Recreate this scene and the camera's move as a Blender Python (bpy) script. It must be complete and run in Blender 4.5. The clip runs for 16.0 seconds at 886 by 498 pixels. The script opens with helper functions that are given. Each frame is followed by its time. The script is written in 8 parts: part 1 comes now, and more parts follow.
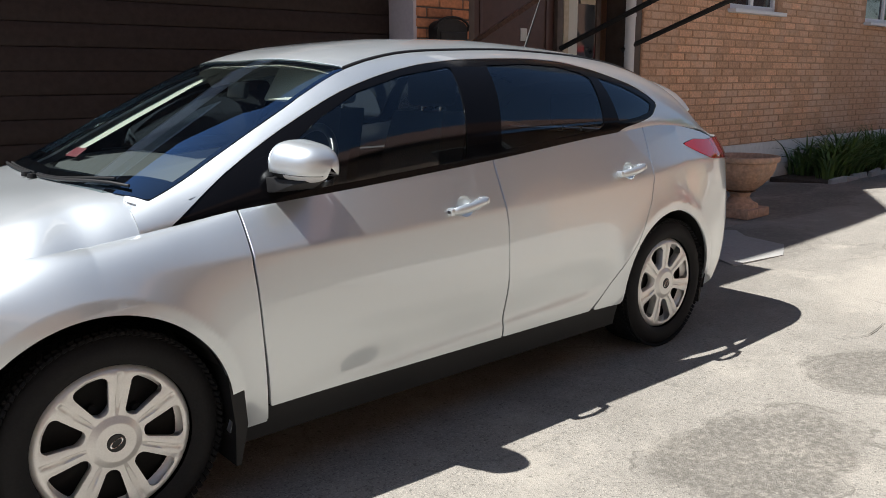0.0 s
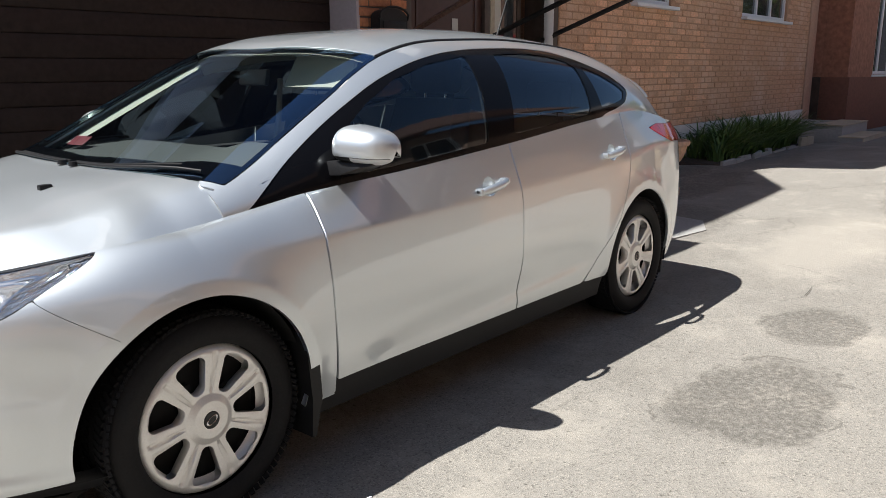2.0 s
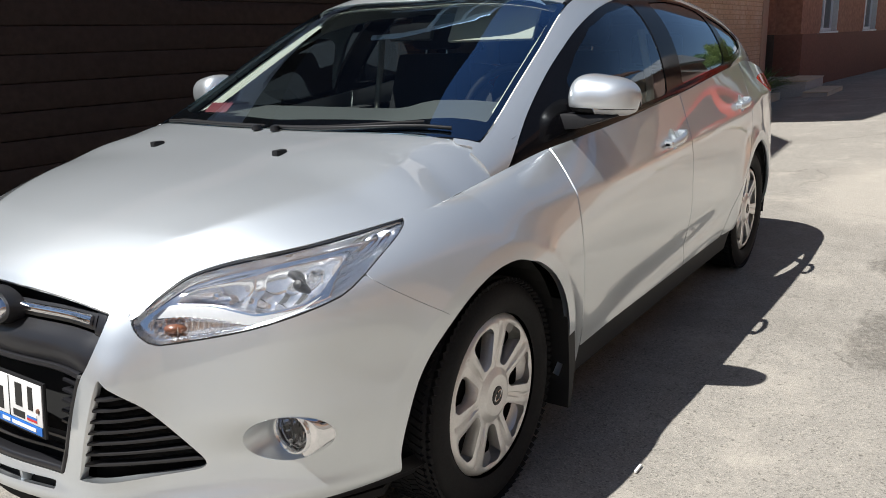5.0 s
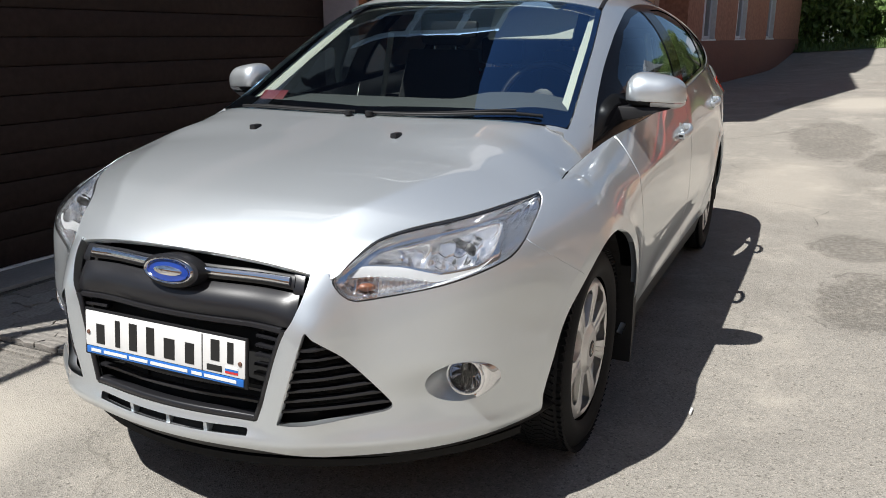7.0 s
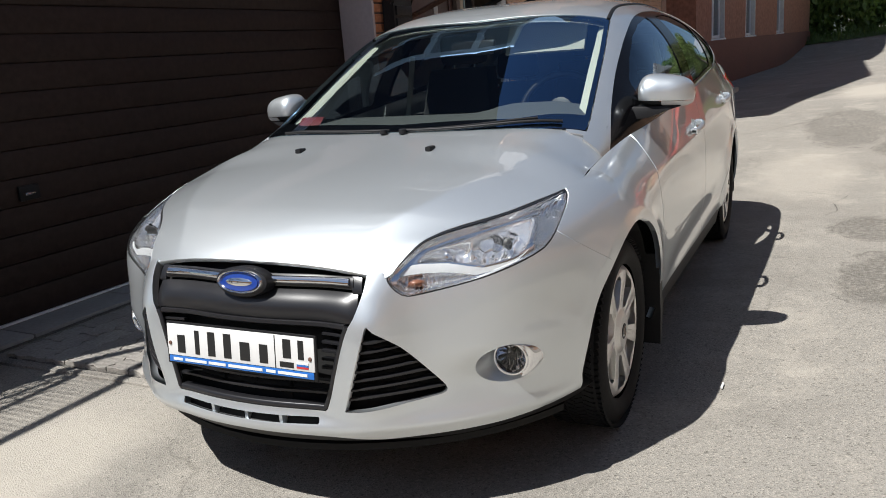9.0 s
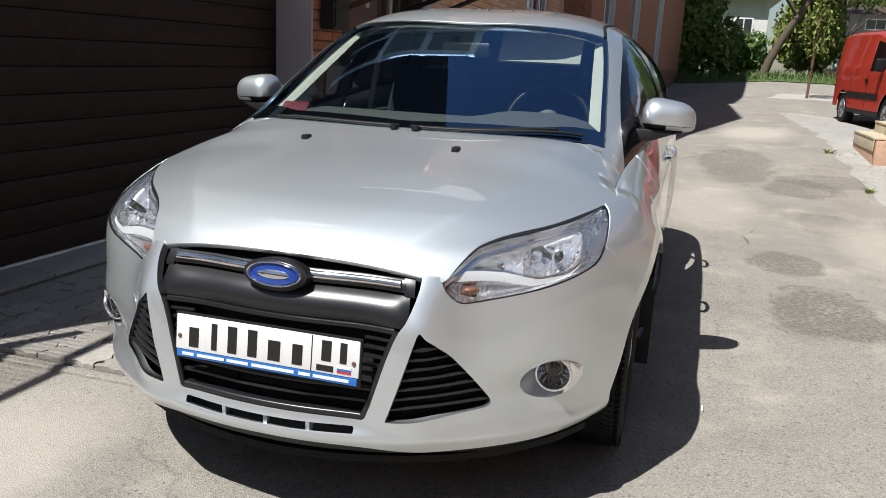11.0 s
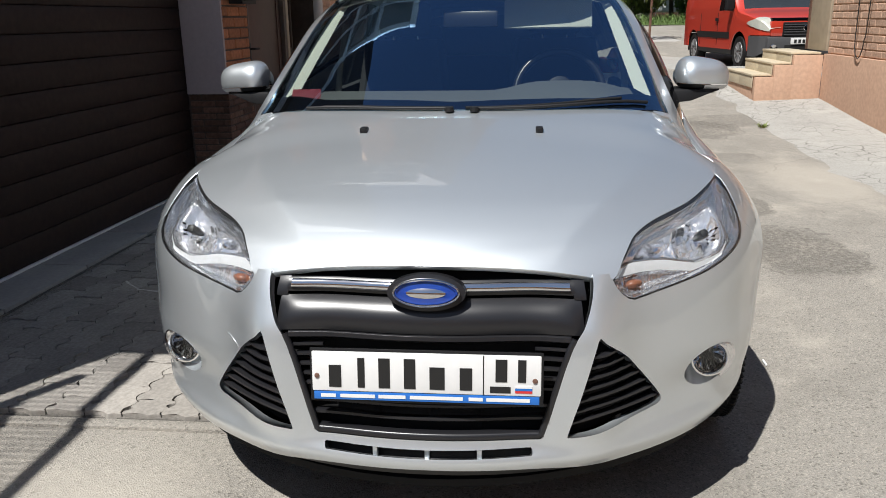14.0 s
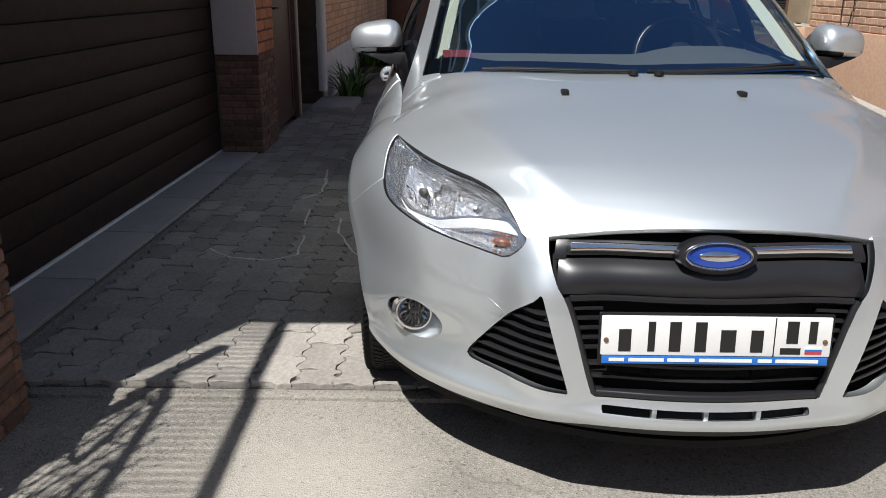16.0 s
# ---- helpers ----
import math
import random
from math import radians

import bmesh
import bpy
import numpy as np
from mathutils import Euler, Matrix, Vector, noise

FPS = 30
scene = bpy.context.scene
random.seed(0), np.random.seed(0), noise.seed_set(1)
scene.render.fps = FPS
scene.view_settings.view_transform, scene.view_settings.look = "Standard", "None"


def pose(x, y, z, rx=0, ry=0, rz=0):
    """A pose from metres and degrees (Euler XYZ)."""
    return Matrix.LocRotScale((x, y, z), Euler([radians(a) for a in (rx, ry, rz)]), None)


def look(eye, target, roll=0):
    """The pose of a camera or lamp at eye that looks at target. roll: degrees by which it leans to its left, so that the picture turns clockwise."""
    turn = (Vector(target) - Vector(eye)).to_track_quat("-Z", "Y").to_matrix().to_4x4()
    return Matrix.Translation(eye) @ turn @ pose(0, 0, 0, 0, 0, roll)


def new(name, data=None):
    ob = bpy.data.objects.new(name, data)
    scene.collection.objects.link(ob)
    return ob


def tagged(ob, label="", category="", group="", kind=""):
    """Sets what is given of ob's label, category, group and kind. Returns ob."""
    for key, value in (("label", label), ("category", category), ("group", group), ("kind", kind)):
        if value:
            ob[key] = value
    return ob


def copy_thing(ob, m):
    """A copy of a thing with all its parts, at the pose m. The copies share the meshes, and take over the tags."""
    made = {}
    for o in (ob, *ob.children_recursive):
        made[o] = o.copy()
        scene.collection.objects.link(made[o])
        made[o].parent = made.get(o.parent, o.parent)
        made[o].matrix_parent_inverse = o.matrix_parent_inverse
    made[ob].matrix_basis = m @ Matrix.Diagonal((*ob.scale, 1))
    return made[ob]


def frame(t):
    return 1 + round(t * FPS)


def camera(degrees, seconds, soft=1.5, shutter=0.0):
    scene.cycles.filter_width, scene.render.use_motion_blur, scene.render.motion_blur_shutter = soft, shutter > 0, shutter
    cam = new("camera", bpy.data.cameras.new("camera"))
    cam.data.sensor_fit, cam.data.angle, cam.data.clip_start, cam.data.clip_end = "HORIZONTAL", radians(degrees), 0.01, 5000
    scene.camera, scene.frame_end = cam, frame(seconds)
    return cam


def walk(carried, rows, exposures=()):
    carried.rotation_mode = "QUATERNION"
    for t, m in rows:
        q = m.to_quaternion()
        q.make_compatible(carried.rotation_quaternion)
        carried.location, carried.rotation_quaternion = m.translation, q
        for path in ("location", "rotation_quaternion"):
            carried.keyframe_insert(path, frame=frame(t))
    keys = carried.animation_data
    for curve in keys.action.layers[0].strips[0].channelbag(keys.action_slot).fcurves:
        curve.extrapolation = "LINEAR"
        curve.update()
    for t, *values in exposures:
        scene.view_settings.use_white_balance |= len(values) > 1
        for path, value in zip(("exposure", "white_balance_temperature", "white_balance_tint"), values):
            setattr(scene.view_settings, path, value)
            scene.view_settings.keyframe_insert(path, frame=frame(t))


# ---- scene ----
cam = camera(58.4, 16.0, 0.9)
PATH = [
    (0, (-0.644, -3.009, 1.294), (0.632, -1.526, 0.88), -0.4),
    (0.5, (-0.753, -2.93, 1.29), (0.549, -1.467, 0.885), -0.5),
    (1, (-0.893, -2.77, 1.299), (0.482, -1.384, 0.868), -0.7),
    (1.5, (-1.0, -2.729, 1.301), (0.435, -1.41, 0.855), 0.5),
    (2, (-1.187, -2.731, 1.295), (0.305, -1.475, 0.853), -0.2),
    (2.5, (-1.326, -2.67, 1.302), (0.163, -1.408, 0.866), -1.0),
    (3, (-1.47, -2.458, 1.259), (0.067, -1.256, 0.819), -1.1),
    (3.5, (-1.535, -2.319, 1.264), (0.038, -1.171, 0.811), 1.4),
    (4, (-1.489, -2.186, 1.243), (0.036, -0.976, 0.784), 0.1),
    (4.5, (-1.491, -2.054, 1.244), (0.047, -0.869, 0.764), -1.5),
    (5, (-1.674, -1.847, 1.235), (-0.078, -0.755, 0.724), -1.8),
    (5.2, (-1.753, -1.791, 1.254), (-0.139, -0.73, 0.733), -1.4),
    (7.3, (-2.312, -1.402, 1.244), (-0.545, -0.620, 0.730), 0.74),
    (7.5, (-2.353, -1.404, 1.246), (-0.572, -0.649, 0.738), 1.20),
    (8, (-2.426, -1.472, 1.252), (-0.617, -0.781, 0.753), 1.04),
    (8.5, (-2.456, -1.515, 1.252), (-0.678, -0.744, 0.760), -3.50),
    (9, (-2.472, -1.474, 1.245), (-0.741, -0.591, 0.772), -4.37),
    (9.5, (-2.531, -1.284, 1.244), (-0.768, -0.460, 0.782), -2.14),
    (10, (-2.572, -1.115, 1.243), (-0.774, -0.381, 0.765), 0.93),
    (10.2, (-2.576, -1.094, 1.242), (-0.762, -0.404, 0.758), 2.05),
    (12.3, (-2.556, -0.614, 1.236), (-0.655, -0.213, 0.758), 1.4),
    (12.5, (-2.569, -0.566, 1.253), (-0.667, -0.19, 0.763), 2.0),
    (13, (-2.53, -0.468, 1.233), (-0.616, -0.148, 0.749), 3.0),
    (13.5, (-2.456, -0.365, 1.263), (-0.543, -0.101, 0.744), 0.5),
    (14, (-2.503, -0.206, 1.269), (-0.592, -0.016, 0.711), -0.9),
    (14.5, (-2.582, 0.033, 1.281), (-0.679, 0.148, 0.679), -0.8),
    (15, (-2.549, 0.177, 1.251), (-0.649, 0.236, 0.631), 1.3),
    (15.5, (-2.486, 0.362, 1.251), (-0.589, 0.425, 0.62), 0.8),
    (16, (-2.518, 0.615, 1.252), (-0.622, 0.619, 0.617), 0.6),
]
walk(cam, [(t, look(eye, target, roll)) for t, eye, target, roll in PATH], exposures=[(0.0, 0.70), (2.0, 0.61), (5.0, 0.48), (8.0, 0.32), (10.0, 0.33), (14.0, 0.25), (16.0, 0.27)])
# ---- daylight: clear midday sky, sun from beyond the garage ----
SUN_FROM = Vector((-0.50, 0.30, 1.0)).normalized()
world = bpy.data.worlds.new("sky")
scene.world = world
world.use_nodes = True
sky = world.node_tree.nodes.new("ShaderNodeTexSky")
sky.sky_type, sky.sun_disc = "NISHITA", False
sky.sun_elevation = math.asin(SUN_FROM.z)
sky.sun_rotation = math.atan2(SUN_FROM.x, SUN_FROM.y)
sky.air_density, sky.dust_density, sky.ozone_density = 1.0, 0.6, 1.2
world.node_tree.links.new(sky.outputs[0], world.node_tree.nodes["Background"].inputs[0])
world.node_tree.nodes["Background"].inputs[1].default_value = 0.059
sun_data = bpy.data.lights.new("sun", "SUN")
sun_data.energy, sun_data.angle, sun_data.color = 5.4, radians(0.55), (1.0, 0.985, 0.955)
sun = new("sun", sun_data)
sun.matrix_world = look(SUN_FROM * 30, (0, 0, 0))


# ---- materials ----
def material(name, colour, rough=0.6, metal=0.0, vary=0.12, grain=40.0, bump=0.15, depth=0.004, stain=0.0, stain_size=1.5, stain_colour=(0.1, 0.09, 0.08),
             coat=0.0, random_tint=0.0, island=False, spec=0.5, emit=0.0):
    """A plain surface with fine grain, broad stains and relief, in metres."""
    m = bpy.data.materials.new(name)
    m.use_nodes = True
    t = m.node_tree
    n, l = t.nodes, t.links
    b = n["Principled BSDF"]
    b.inputs["Roughness"].default_value, b.inputs["Metallic"].default_value = rough, metal
    b.inputs["Specular IOR Level"].default_value = spec
    b.inputs["Coat Weight"].default_value, b.inputs["Coat Roughness"].default_value = coat, 0.03
    co = n.new("ShaderNodeTexCoord")
    geo = n.new("ShaderNodeNewGeometry")
    fine = n.new("ShaderNodeTexNoise")
    fine.inputs["Scale"].default_value, fine.inputs["Detail"].default_value = grain, 6
    l.new(geo.outputs["Position"], fine.inputs["Vector"])
    ramp = n.new("ShaderNodeMapRange")
    ramp.inputs[1].default_value, ramp.inputs[2].default_value = 0.3, 0.7
    ramp.inputs[3].default_value, ramp.inputs[4].default_value = 1 - vary, 1 + vary
    l.new(fine.outputs["Fac"], ramp.inputs[0])
    last = ramp.outputs[0]
    if random_tint:
        info = n.new("ShaderNodeObjectInfo")
        r2 = n.new("ShaderNodeMapRange")
        r2.inputs[3].default_value, r2.inputs[4].default_value = 1 - random_tint, 1 + random_tint
        l.new(geo.outputs["Random Per Island"] if island else info.outputs["Random"], r2.inputs[0])
        mul = n.new("ShaderNodeMath")
        mul.operation = "MULTIPLY"
        l.new(last, mul.inputs[0]), l.new(r2.outputs[0], mul.inputs[1])
        last = mul.outputs[0]
    scale = n.new("ShaderNodeVectorMath")
    scale.operation = "SCALE"
    scale.inputs[0].default_value = colour
    l.new(last, scale.inputs["Scale"])
    out = scale.outputs[0]
    if stain:
        broad = n.new("ShaderNodeTexNoise")
        broad.inputs["Scale"].default_value, broad.inputs["Detail"].default_value, broad.inputs["Roughness"].default_value = stain_size, 5, 0.65
        l.new(geo.outputs["Position"], broad.inputs["Vector"])
        r3 = n.new("ShaderNodeMapRange")
        r3.inputs[1].default_value, r3.inputs[2].default_value, r3.inputs[4].default_value = 0.48, 0.72, stain
        l.new(broad.outputs["Fac"], r3.inputs[0])
        mix = n.new("ShaderNodeMix")
        mix.data_type = "RGBA"
        l.new(r3.outputs[0], mix.inputs[0]), l.new(out, mix.inputs[6])
        mix.inputs[7].default_value = (*stain_colour, 1)
        out = mix.outputs[2]
    l.new(out, b.inputs["Base Color"])
    if bump:
        bp = n.new("ShaderNodeBump")
        bp.inputs["Strength"].default_value, bp.inputs["Distance"].default_value = bump, depth
        l.new(fine.outputs["Fac"], bp.inputs["Height"]), l.new(bp.outputs[0], b.inputs["Normal"])
    if emit:
        b.inputs["Emission Strength"].default_value = emit
        b.inputs["Emission Color"].default_value = (*colour, 1)
    return m


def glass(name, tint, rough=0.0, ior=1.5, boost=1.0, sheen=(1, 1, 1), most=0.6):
    """Clear or tinted thin glass: see-through, with a mirror sheen that grows at a slant, strengthened by boost and
    coloured by sheen.
    """
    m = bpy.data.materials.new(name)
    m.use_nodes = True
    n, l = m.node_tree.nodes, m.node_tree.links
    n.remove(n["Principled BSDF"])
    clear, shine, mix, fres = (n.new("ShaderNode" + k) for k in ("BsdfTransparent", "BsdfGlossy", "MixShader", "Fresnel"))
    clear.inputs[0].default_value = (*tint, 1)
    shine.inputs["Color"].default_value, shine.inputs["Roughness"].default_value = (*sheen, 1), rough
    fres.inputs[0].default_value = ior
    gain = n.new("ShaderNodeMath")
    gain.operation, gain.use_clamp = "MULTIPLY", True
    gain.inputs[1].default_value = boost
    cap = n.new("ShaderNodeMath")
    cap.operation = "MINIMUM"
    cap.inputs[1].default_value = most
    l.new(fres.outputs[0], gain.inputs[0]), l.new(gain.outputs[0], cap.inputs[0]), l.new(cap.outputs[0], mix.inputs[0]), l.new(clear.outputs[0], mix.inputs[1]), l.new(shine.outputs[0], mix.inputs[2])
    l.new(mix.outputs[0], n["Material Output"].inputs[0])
    return m


def paint(name, colour, metal, rough, flake=0.03):
    """Car paint: a metallic coat under clear lacquer."""
    m = material(name, colour, rough, metal, vary=flake, grain=900, bump=0.0, coat=1.0)
    b = m.node_tree.nodes["Principled BSDF"]
    b.inputs["Coat Roughness"].default_value = 0.015
    b.inputs["Coat IOR"].default_value = 1.9
    return m


M_SILVER = paint("silver_paint", (0.652, 0.695, 0.722), 0.76, 0.40, 0.05)
M_BLACK_PLASTIC = material("black_plastic", (0.011, 0.011, 0.012), 0.50, spec=0.28, vary=0.1, grain=300, bump=0.05, depth=0.001)
M_SATIN = material("satin_dark_plastic", (0.014, 0.014, 0.016), 0.31, spec=0.55, vary=0.1, grain=500, bump=0.12, depth=0.0006)
M_GLOSS_BLACK = material("gloss_black", (0.004, 0.004, 0.005), 0.10, vary=0.0, bump=0, spec=0.14)
M_RUBBER = material("rubber", (0.009, 0.009, 0.010), 0.72, spec=0.25, vary=0.25, grain=160, bump=0.3, depth=0.001, stain=0.25, stain_size=9, stain_colour=(0.018, 0.017, 0.016))
# near black: darkness of unlit hollows put into colour; also used on black parts
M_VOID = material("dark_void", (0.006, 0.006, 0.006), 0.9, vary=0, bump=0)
M_CHROME = material("chrome", (0.82, 0.83, 0.85), 0.06, 1.0, vary=0.0, bump=0)
M_REFLECTOR = material("lamp_reflector", (0.92, 0.925, 0.94), 0.08, 0.88, vary=0.03, grain=60, bump=0.0)
M_BEZEL = material("lamp_bezel", (0.80, 0.82, 0.85), 0.08, 0.94, vary=0.02, grain=60, bump=0.0)
M_TRAY = material("satin_lamp_tray", (0.62, 0.63, 0.64), 0.45, 0.35, vary=0.03, grain=80, bump=0.0)
M_HUBCAP = material("silver_hubcap", (0.80, 0.79, 0.765), 0.36, 0.45, vary=0.04, grain=200, bump=0.02, coat=0.5, stain=0.10, stain_size=14, stain_colour=(0.25, 0.22, 0.19))
M_CLEAR = glass("clear_lens", (0.97, 0.98, 0.98))
# blue sheen and boost paint a stronger sky reflection into these panes
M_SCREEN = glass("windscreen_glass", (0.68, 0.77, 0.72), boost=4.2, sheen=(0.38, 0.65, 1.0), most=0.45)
M_SIDE_GLASS = glass("side_glass", (0.62, 0.70, 0.67), boost=1.7, sheen=(0.75, 0.88, 1.0))
M_TINT = glass("tinted_glass", (0.38, 0.42, 0.42), boost=1.7, sheen=(0.75, 0.88, 1.0))
M_AMBER = material("amber_bulb", (0.20, 0.075, 0.04), 0.3, vary=0.05, bump=0)
M_RED_LENS = material("red_lens", (0.42, 0.012, 0.012), 0.12, vary=0.05, bump=0, coat=1.0)
M_WHITE = material("white_enamel", (0.70, 0.70, 0.69), 0.4, vary=0.03, bump=0)
M_INK = material("black_ink", (0.012, 0.012, 0.012), 0.5, vary=0, bump=0)
M_BLUE = material("blue_enamel", (0.012, 0.045, 0.26), 0.22, vary=0.08, bump=0, coat=0.8)
M_BLUE_STRIP = material("blue_strip", (0.02, 0.14, 0.48), 0.4, vary=0.05, bump=0)
M_CARD = material("faded_red_card", (0.20, 0.028, 0.045), 0.55, vary=0.1, grain=60, bump=0)
M_RED_INK = material("red_ink", (0.55, 0.03, 0.03), 0.5, vary=0, bump=0)
M_AWNING = material("pale_sheet_glass", (0.24, 0.25, 0.26), 0.25, vary=0.06, grain=6, bump=0, coat=0.5)
M_DASH = material("dashboard_grey", (0.10, 0.105, 0.11), 0.75, vary=0.1, grain=250, bump=0.1, depth=0.001)
M_SEAT = material("seat_cloth", (0.035, 0.036, 0.042), 0.95, vary=0.2, grain=300, bump=0.2, depth=0.001)
M_LINING = material("cream_lining", (0.64, 0.64, 0.58), 0.9, vary=0.05, grain=300, bump=0.05, depth=0.001)


def asphalt(name, base, pale, dark, patchy, crazed=0.0, mends=(), dust=()):
    """Worn tar with pale and dark aggregate, dusty stretches, pits, crumbled mends and shaded soil (x, y, half length,
    half width, strength).
    """
    m = bpy.data.materials.new(name)
    m.use_nodes = True
    n, l = m.node_tree.nodes, m.node_tree.links
    b = n["Principled BSDF"]
    b.inputs["Roughness"].default_value = 0.93
    b.inputs["Specular IOR Level"].default_value = 0.25
    geo = n.new("ShaderNodeNewGeometry")

    def noise_at(scale, detail, rough=0.6, colour=False):
        t = n.new("ShaderNodeTexNoise")
        t.inputs["Scale"].default_value, t.inputs["Detail"].default_value, t.inputs["Roughness"].default_value = scale, detail, rough
        l.new(geo.outputs["Position"], t.inputs["Vector"])
        return t.outputs["Color" if colour else "Fac"]

    def span(src, lo, hi, a, c):
        r = n.new("ShaderNodeMapRange")
        for k, v in enumerate((lo, hi, a, c)):
            r.inputs[1 + k].default_value = v
        l.new(src, r.inputs[0])
        return r.outputs[0]

    def calc(kind, one, two):
        x = n.new("ShaderNodeMath")
        x.operation = kind
        for k, v in enumerate((one, two)):
            if isinstance(v, (int, float)):
                x.inputs[k].default_value = v
            else:
                l.new(v, x.inputs[k])
        return x.outputs[0]

    def blend(fac, one, two):
        x = n.new("ShaderNodeMix")
        x.data_type = "RGBA"
        l.new(fac, x.inputs[0])
        for k, v in ((6, one), (7, two)):
            if isinstance(v, tuple):
                x.inputs[k].default_value = (*v, 1)
            else:
                l.new(v, x.inputs[k])
        return x.outputs[2]

    def bent(amount, scale):
        x = n.new("ShaderNodeVectorMath")
        x.operation = "MULTIPLY_ADD"
        x.inputs[1].default_value = (amount, amount, 0.0)
        l.new(noise_at(scale, 5, 0.6, True), x.inputs[0]), l.new(geo.outputs["Position"], x.inputs[2])
        return x.outputs[0]

    def spot(where, x, y, rx, ry):
        """1 at the middle of an oval, 0 at its rim, below 0 outside."""
        off, size, far = (n.new("ShaderNodeVectorMath") for k in range(3))
        off.operation, size.operation, far.operation = "SUBTRACT", "MULTIPLY", "LENGTH"
        off.inputs[1].default_value, size.inputs[1].default_value = (x, y, 0), (1 / rx, 1 / ry, 0)
        l.new(where, off.inputs[0]), l.new(off.outputs[0], size.inputs[0]), l.new(size.outputs[0], far.inputs[0])
        return calc("SUBTRACT", 1.0, far.outputs["Value"])
    stones = n.new("ShaderNodeTexVoronoi")
    stones.inputs["Scale"].default_value = 190
    l.new(geo.outputs["Position"], stones.inputs["Vector"])
    tone = n.new("ShaderNodeSeparateColor")
    l.new(stones.outputs["Color"], tone.inputs[0])
    worn = noise_at(1.9, 7, 0.72)
    col = blend(span(tone.outputs[0], 0.66, 1.0, 0.0, 0.60), base, pale)
    col = blend(span(tone.outputs[1], 0.72, 1.0, 0.0, 0.75), col, dark)
    col = blend(span(noise_at(0.75, 6, 0.7), 0.50, 0.70, 0.0, patchy), col, dark)
    col = blend(span(worn, 0.52, 0.70, 0.0, 0.60), col, pale)
    col = blend(span(noise_at(9.0, 5, 0.7), 0.58, 0.76, 0.0, 0.35), col, dark)
    # scattered pits
    pits = n.new("ShaderNodeTexVoronoi")
    pits.inputs["Scale"].default_value = 38
    l.new(bent(0.03, 30), pits.inputs["Vector"])
    pick = n.new("ShaderNodeSeparateColor")
    l.new(pits.outputs["Color"], pick.inputs[0])
    pit = calc("MULTIPLY", span(pits.outputs["Distance"], 0.08, 0.26, 1.0, 0.0), span(pick.outputs[2], 0.93, 0.95, 0.0, 0.9))
    col = blend(pit, col, dark)
    height = calc("ADD", stones.outputs["Distance"], calc("MULTIPLY", noise_at(45, 5), 0.35))
    height = calc("SUBTRACT", height, pit)
    crumble = span(noise_at(34, 7, 0.8), 0.40, 0.58, 0.10, 1.0)
    ragged = span(noise_at(5, 4), 0.45, 0.58, 0.0, 0.9)
    where = bent(0.45, 2.6)
    for x, y, rx, ry, much in mends:
        mark = spot(where, x + 0.22, y + 0.22, rx, ry)
        mask = calc("MULTIPLY", span(mark, 0.0, 0.14, 0.0, much), crumble)
        rim = calc("MULTIPLY", span(calc("ABSOLUTE", mark, 0.0), 0.0, 0.030, much, 0.0), ragged)
        mask = calc("MAXIMUM", mask, rim)
        col = blend(mask, col, dark)
        height = calc("SUBTRACT", height, mask)
    for x, y, rx, ry, much in dust:
        mask = span(spot(where, x + 0.22, y + 0.22, rx, ry), 0.0, 0.5, 0.0, much)
        col = blend(mask, col, pale)
    # long thin cracks where the tar has tired
    cells = n.new("ShaderNodeTexVoronoi")
    cells.feature = "DISTANCE_TO_EDGE"
    cells.inputs["Scale"].default_value = 5.5 if crazed else 0.62
    l.new(bent(0.22, 3.0) if crazed else bent(0.55, 1.6), cells.inputs["Vector"])
    gap = span(cells.outputs["Distance"], 0.0, 0.035 if crazed else 0.006, crazed or 0.30, 0.0)
    line_ = calc("MULTIPLY", gap, span(noise_at(1.1, 3), 0.42, 0.58, 0.0, 1.0))
    col = blend(line_, col, (0.055, 0.050, 0.042))
    height = calc("SUBTRACT", height, line_)
    l.new(col, b.inputs["Base Color"])
    bp = n.new("ShaderNodeBump")
    bp.inputs["Strength"].default_value, bp.inputs["Distance"].default_value = 0.6, 0.0042
    l.new(height, bp.inputs["Height"]), l.new(bp.outputs[0], b.inputs["Normal"])
    return m


# spots at x 8.3 and 7.2: dark soil, deepened to darken the wall's shade
MENDS_AND_SHADE = [(8.3, 1.45, 0.8, 0.42, 0.95), (1.90, -1.76, 0.52, 0.34, 0.85), (3.02, -1.66, 0.34, 0.26, 0.8), (6.3, -2.15, 0.55, 0.40, 0.75), (7.6, -1.55, 1.3, 0.45, 0.7), (6.75, -2.45, 0.40, 0.55, 0.6),
         (5.2, 0.1, 0.9, 0.5, 0.55), (7.2, 0.75, 1.3, 0.45, 0.75), (9.3, 0.7, 1.6, 0.4, 0.5), (11.6, -1.2, 1.2, 0.5, 0.5), (-0.8, -0.6, 0.8, 0.35, 0.30), (0.5, -2.45, 0.4, 0.35, 0.5), (4.6, -2.2, 0.6, 0.3, 0.4)]
DUST = [(11.0, -1.97, 1.6, 0.7, 0.8), (5.1, -1.2, 1.5, 0.5, 0.45), (-1.1, 1.0, 0.9, 0.5, 0.6), (3.9, -2.5, 1.1, 0.5, 0.6), (-1.6, -0.9, 1.0, 0.7, 0.35)]
M_ASPHALT = asphalt("worn_asphalt", (0.274, 0.256, 0.227), (0.440, 0.402, 0.345), (0.125, 0.115, 0.100), 0.38, mends=MENDS_AND_SHADE, dust=DUST)
M_PATCH = material("dark_crack_fill", (0.07, 0.064, 0.055), 0.95, vary=0.3, grain=90, bump=0.4)
M_PALE_PAVING = asphalt("pale_broken_paving", (0.36, 0.35, 0.325), (0.49, 0.47, 0.43), (0.20, 0.195, 0.18), 0.4, 0.7)
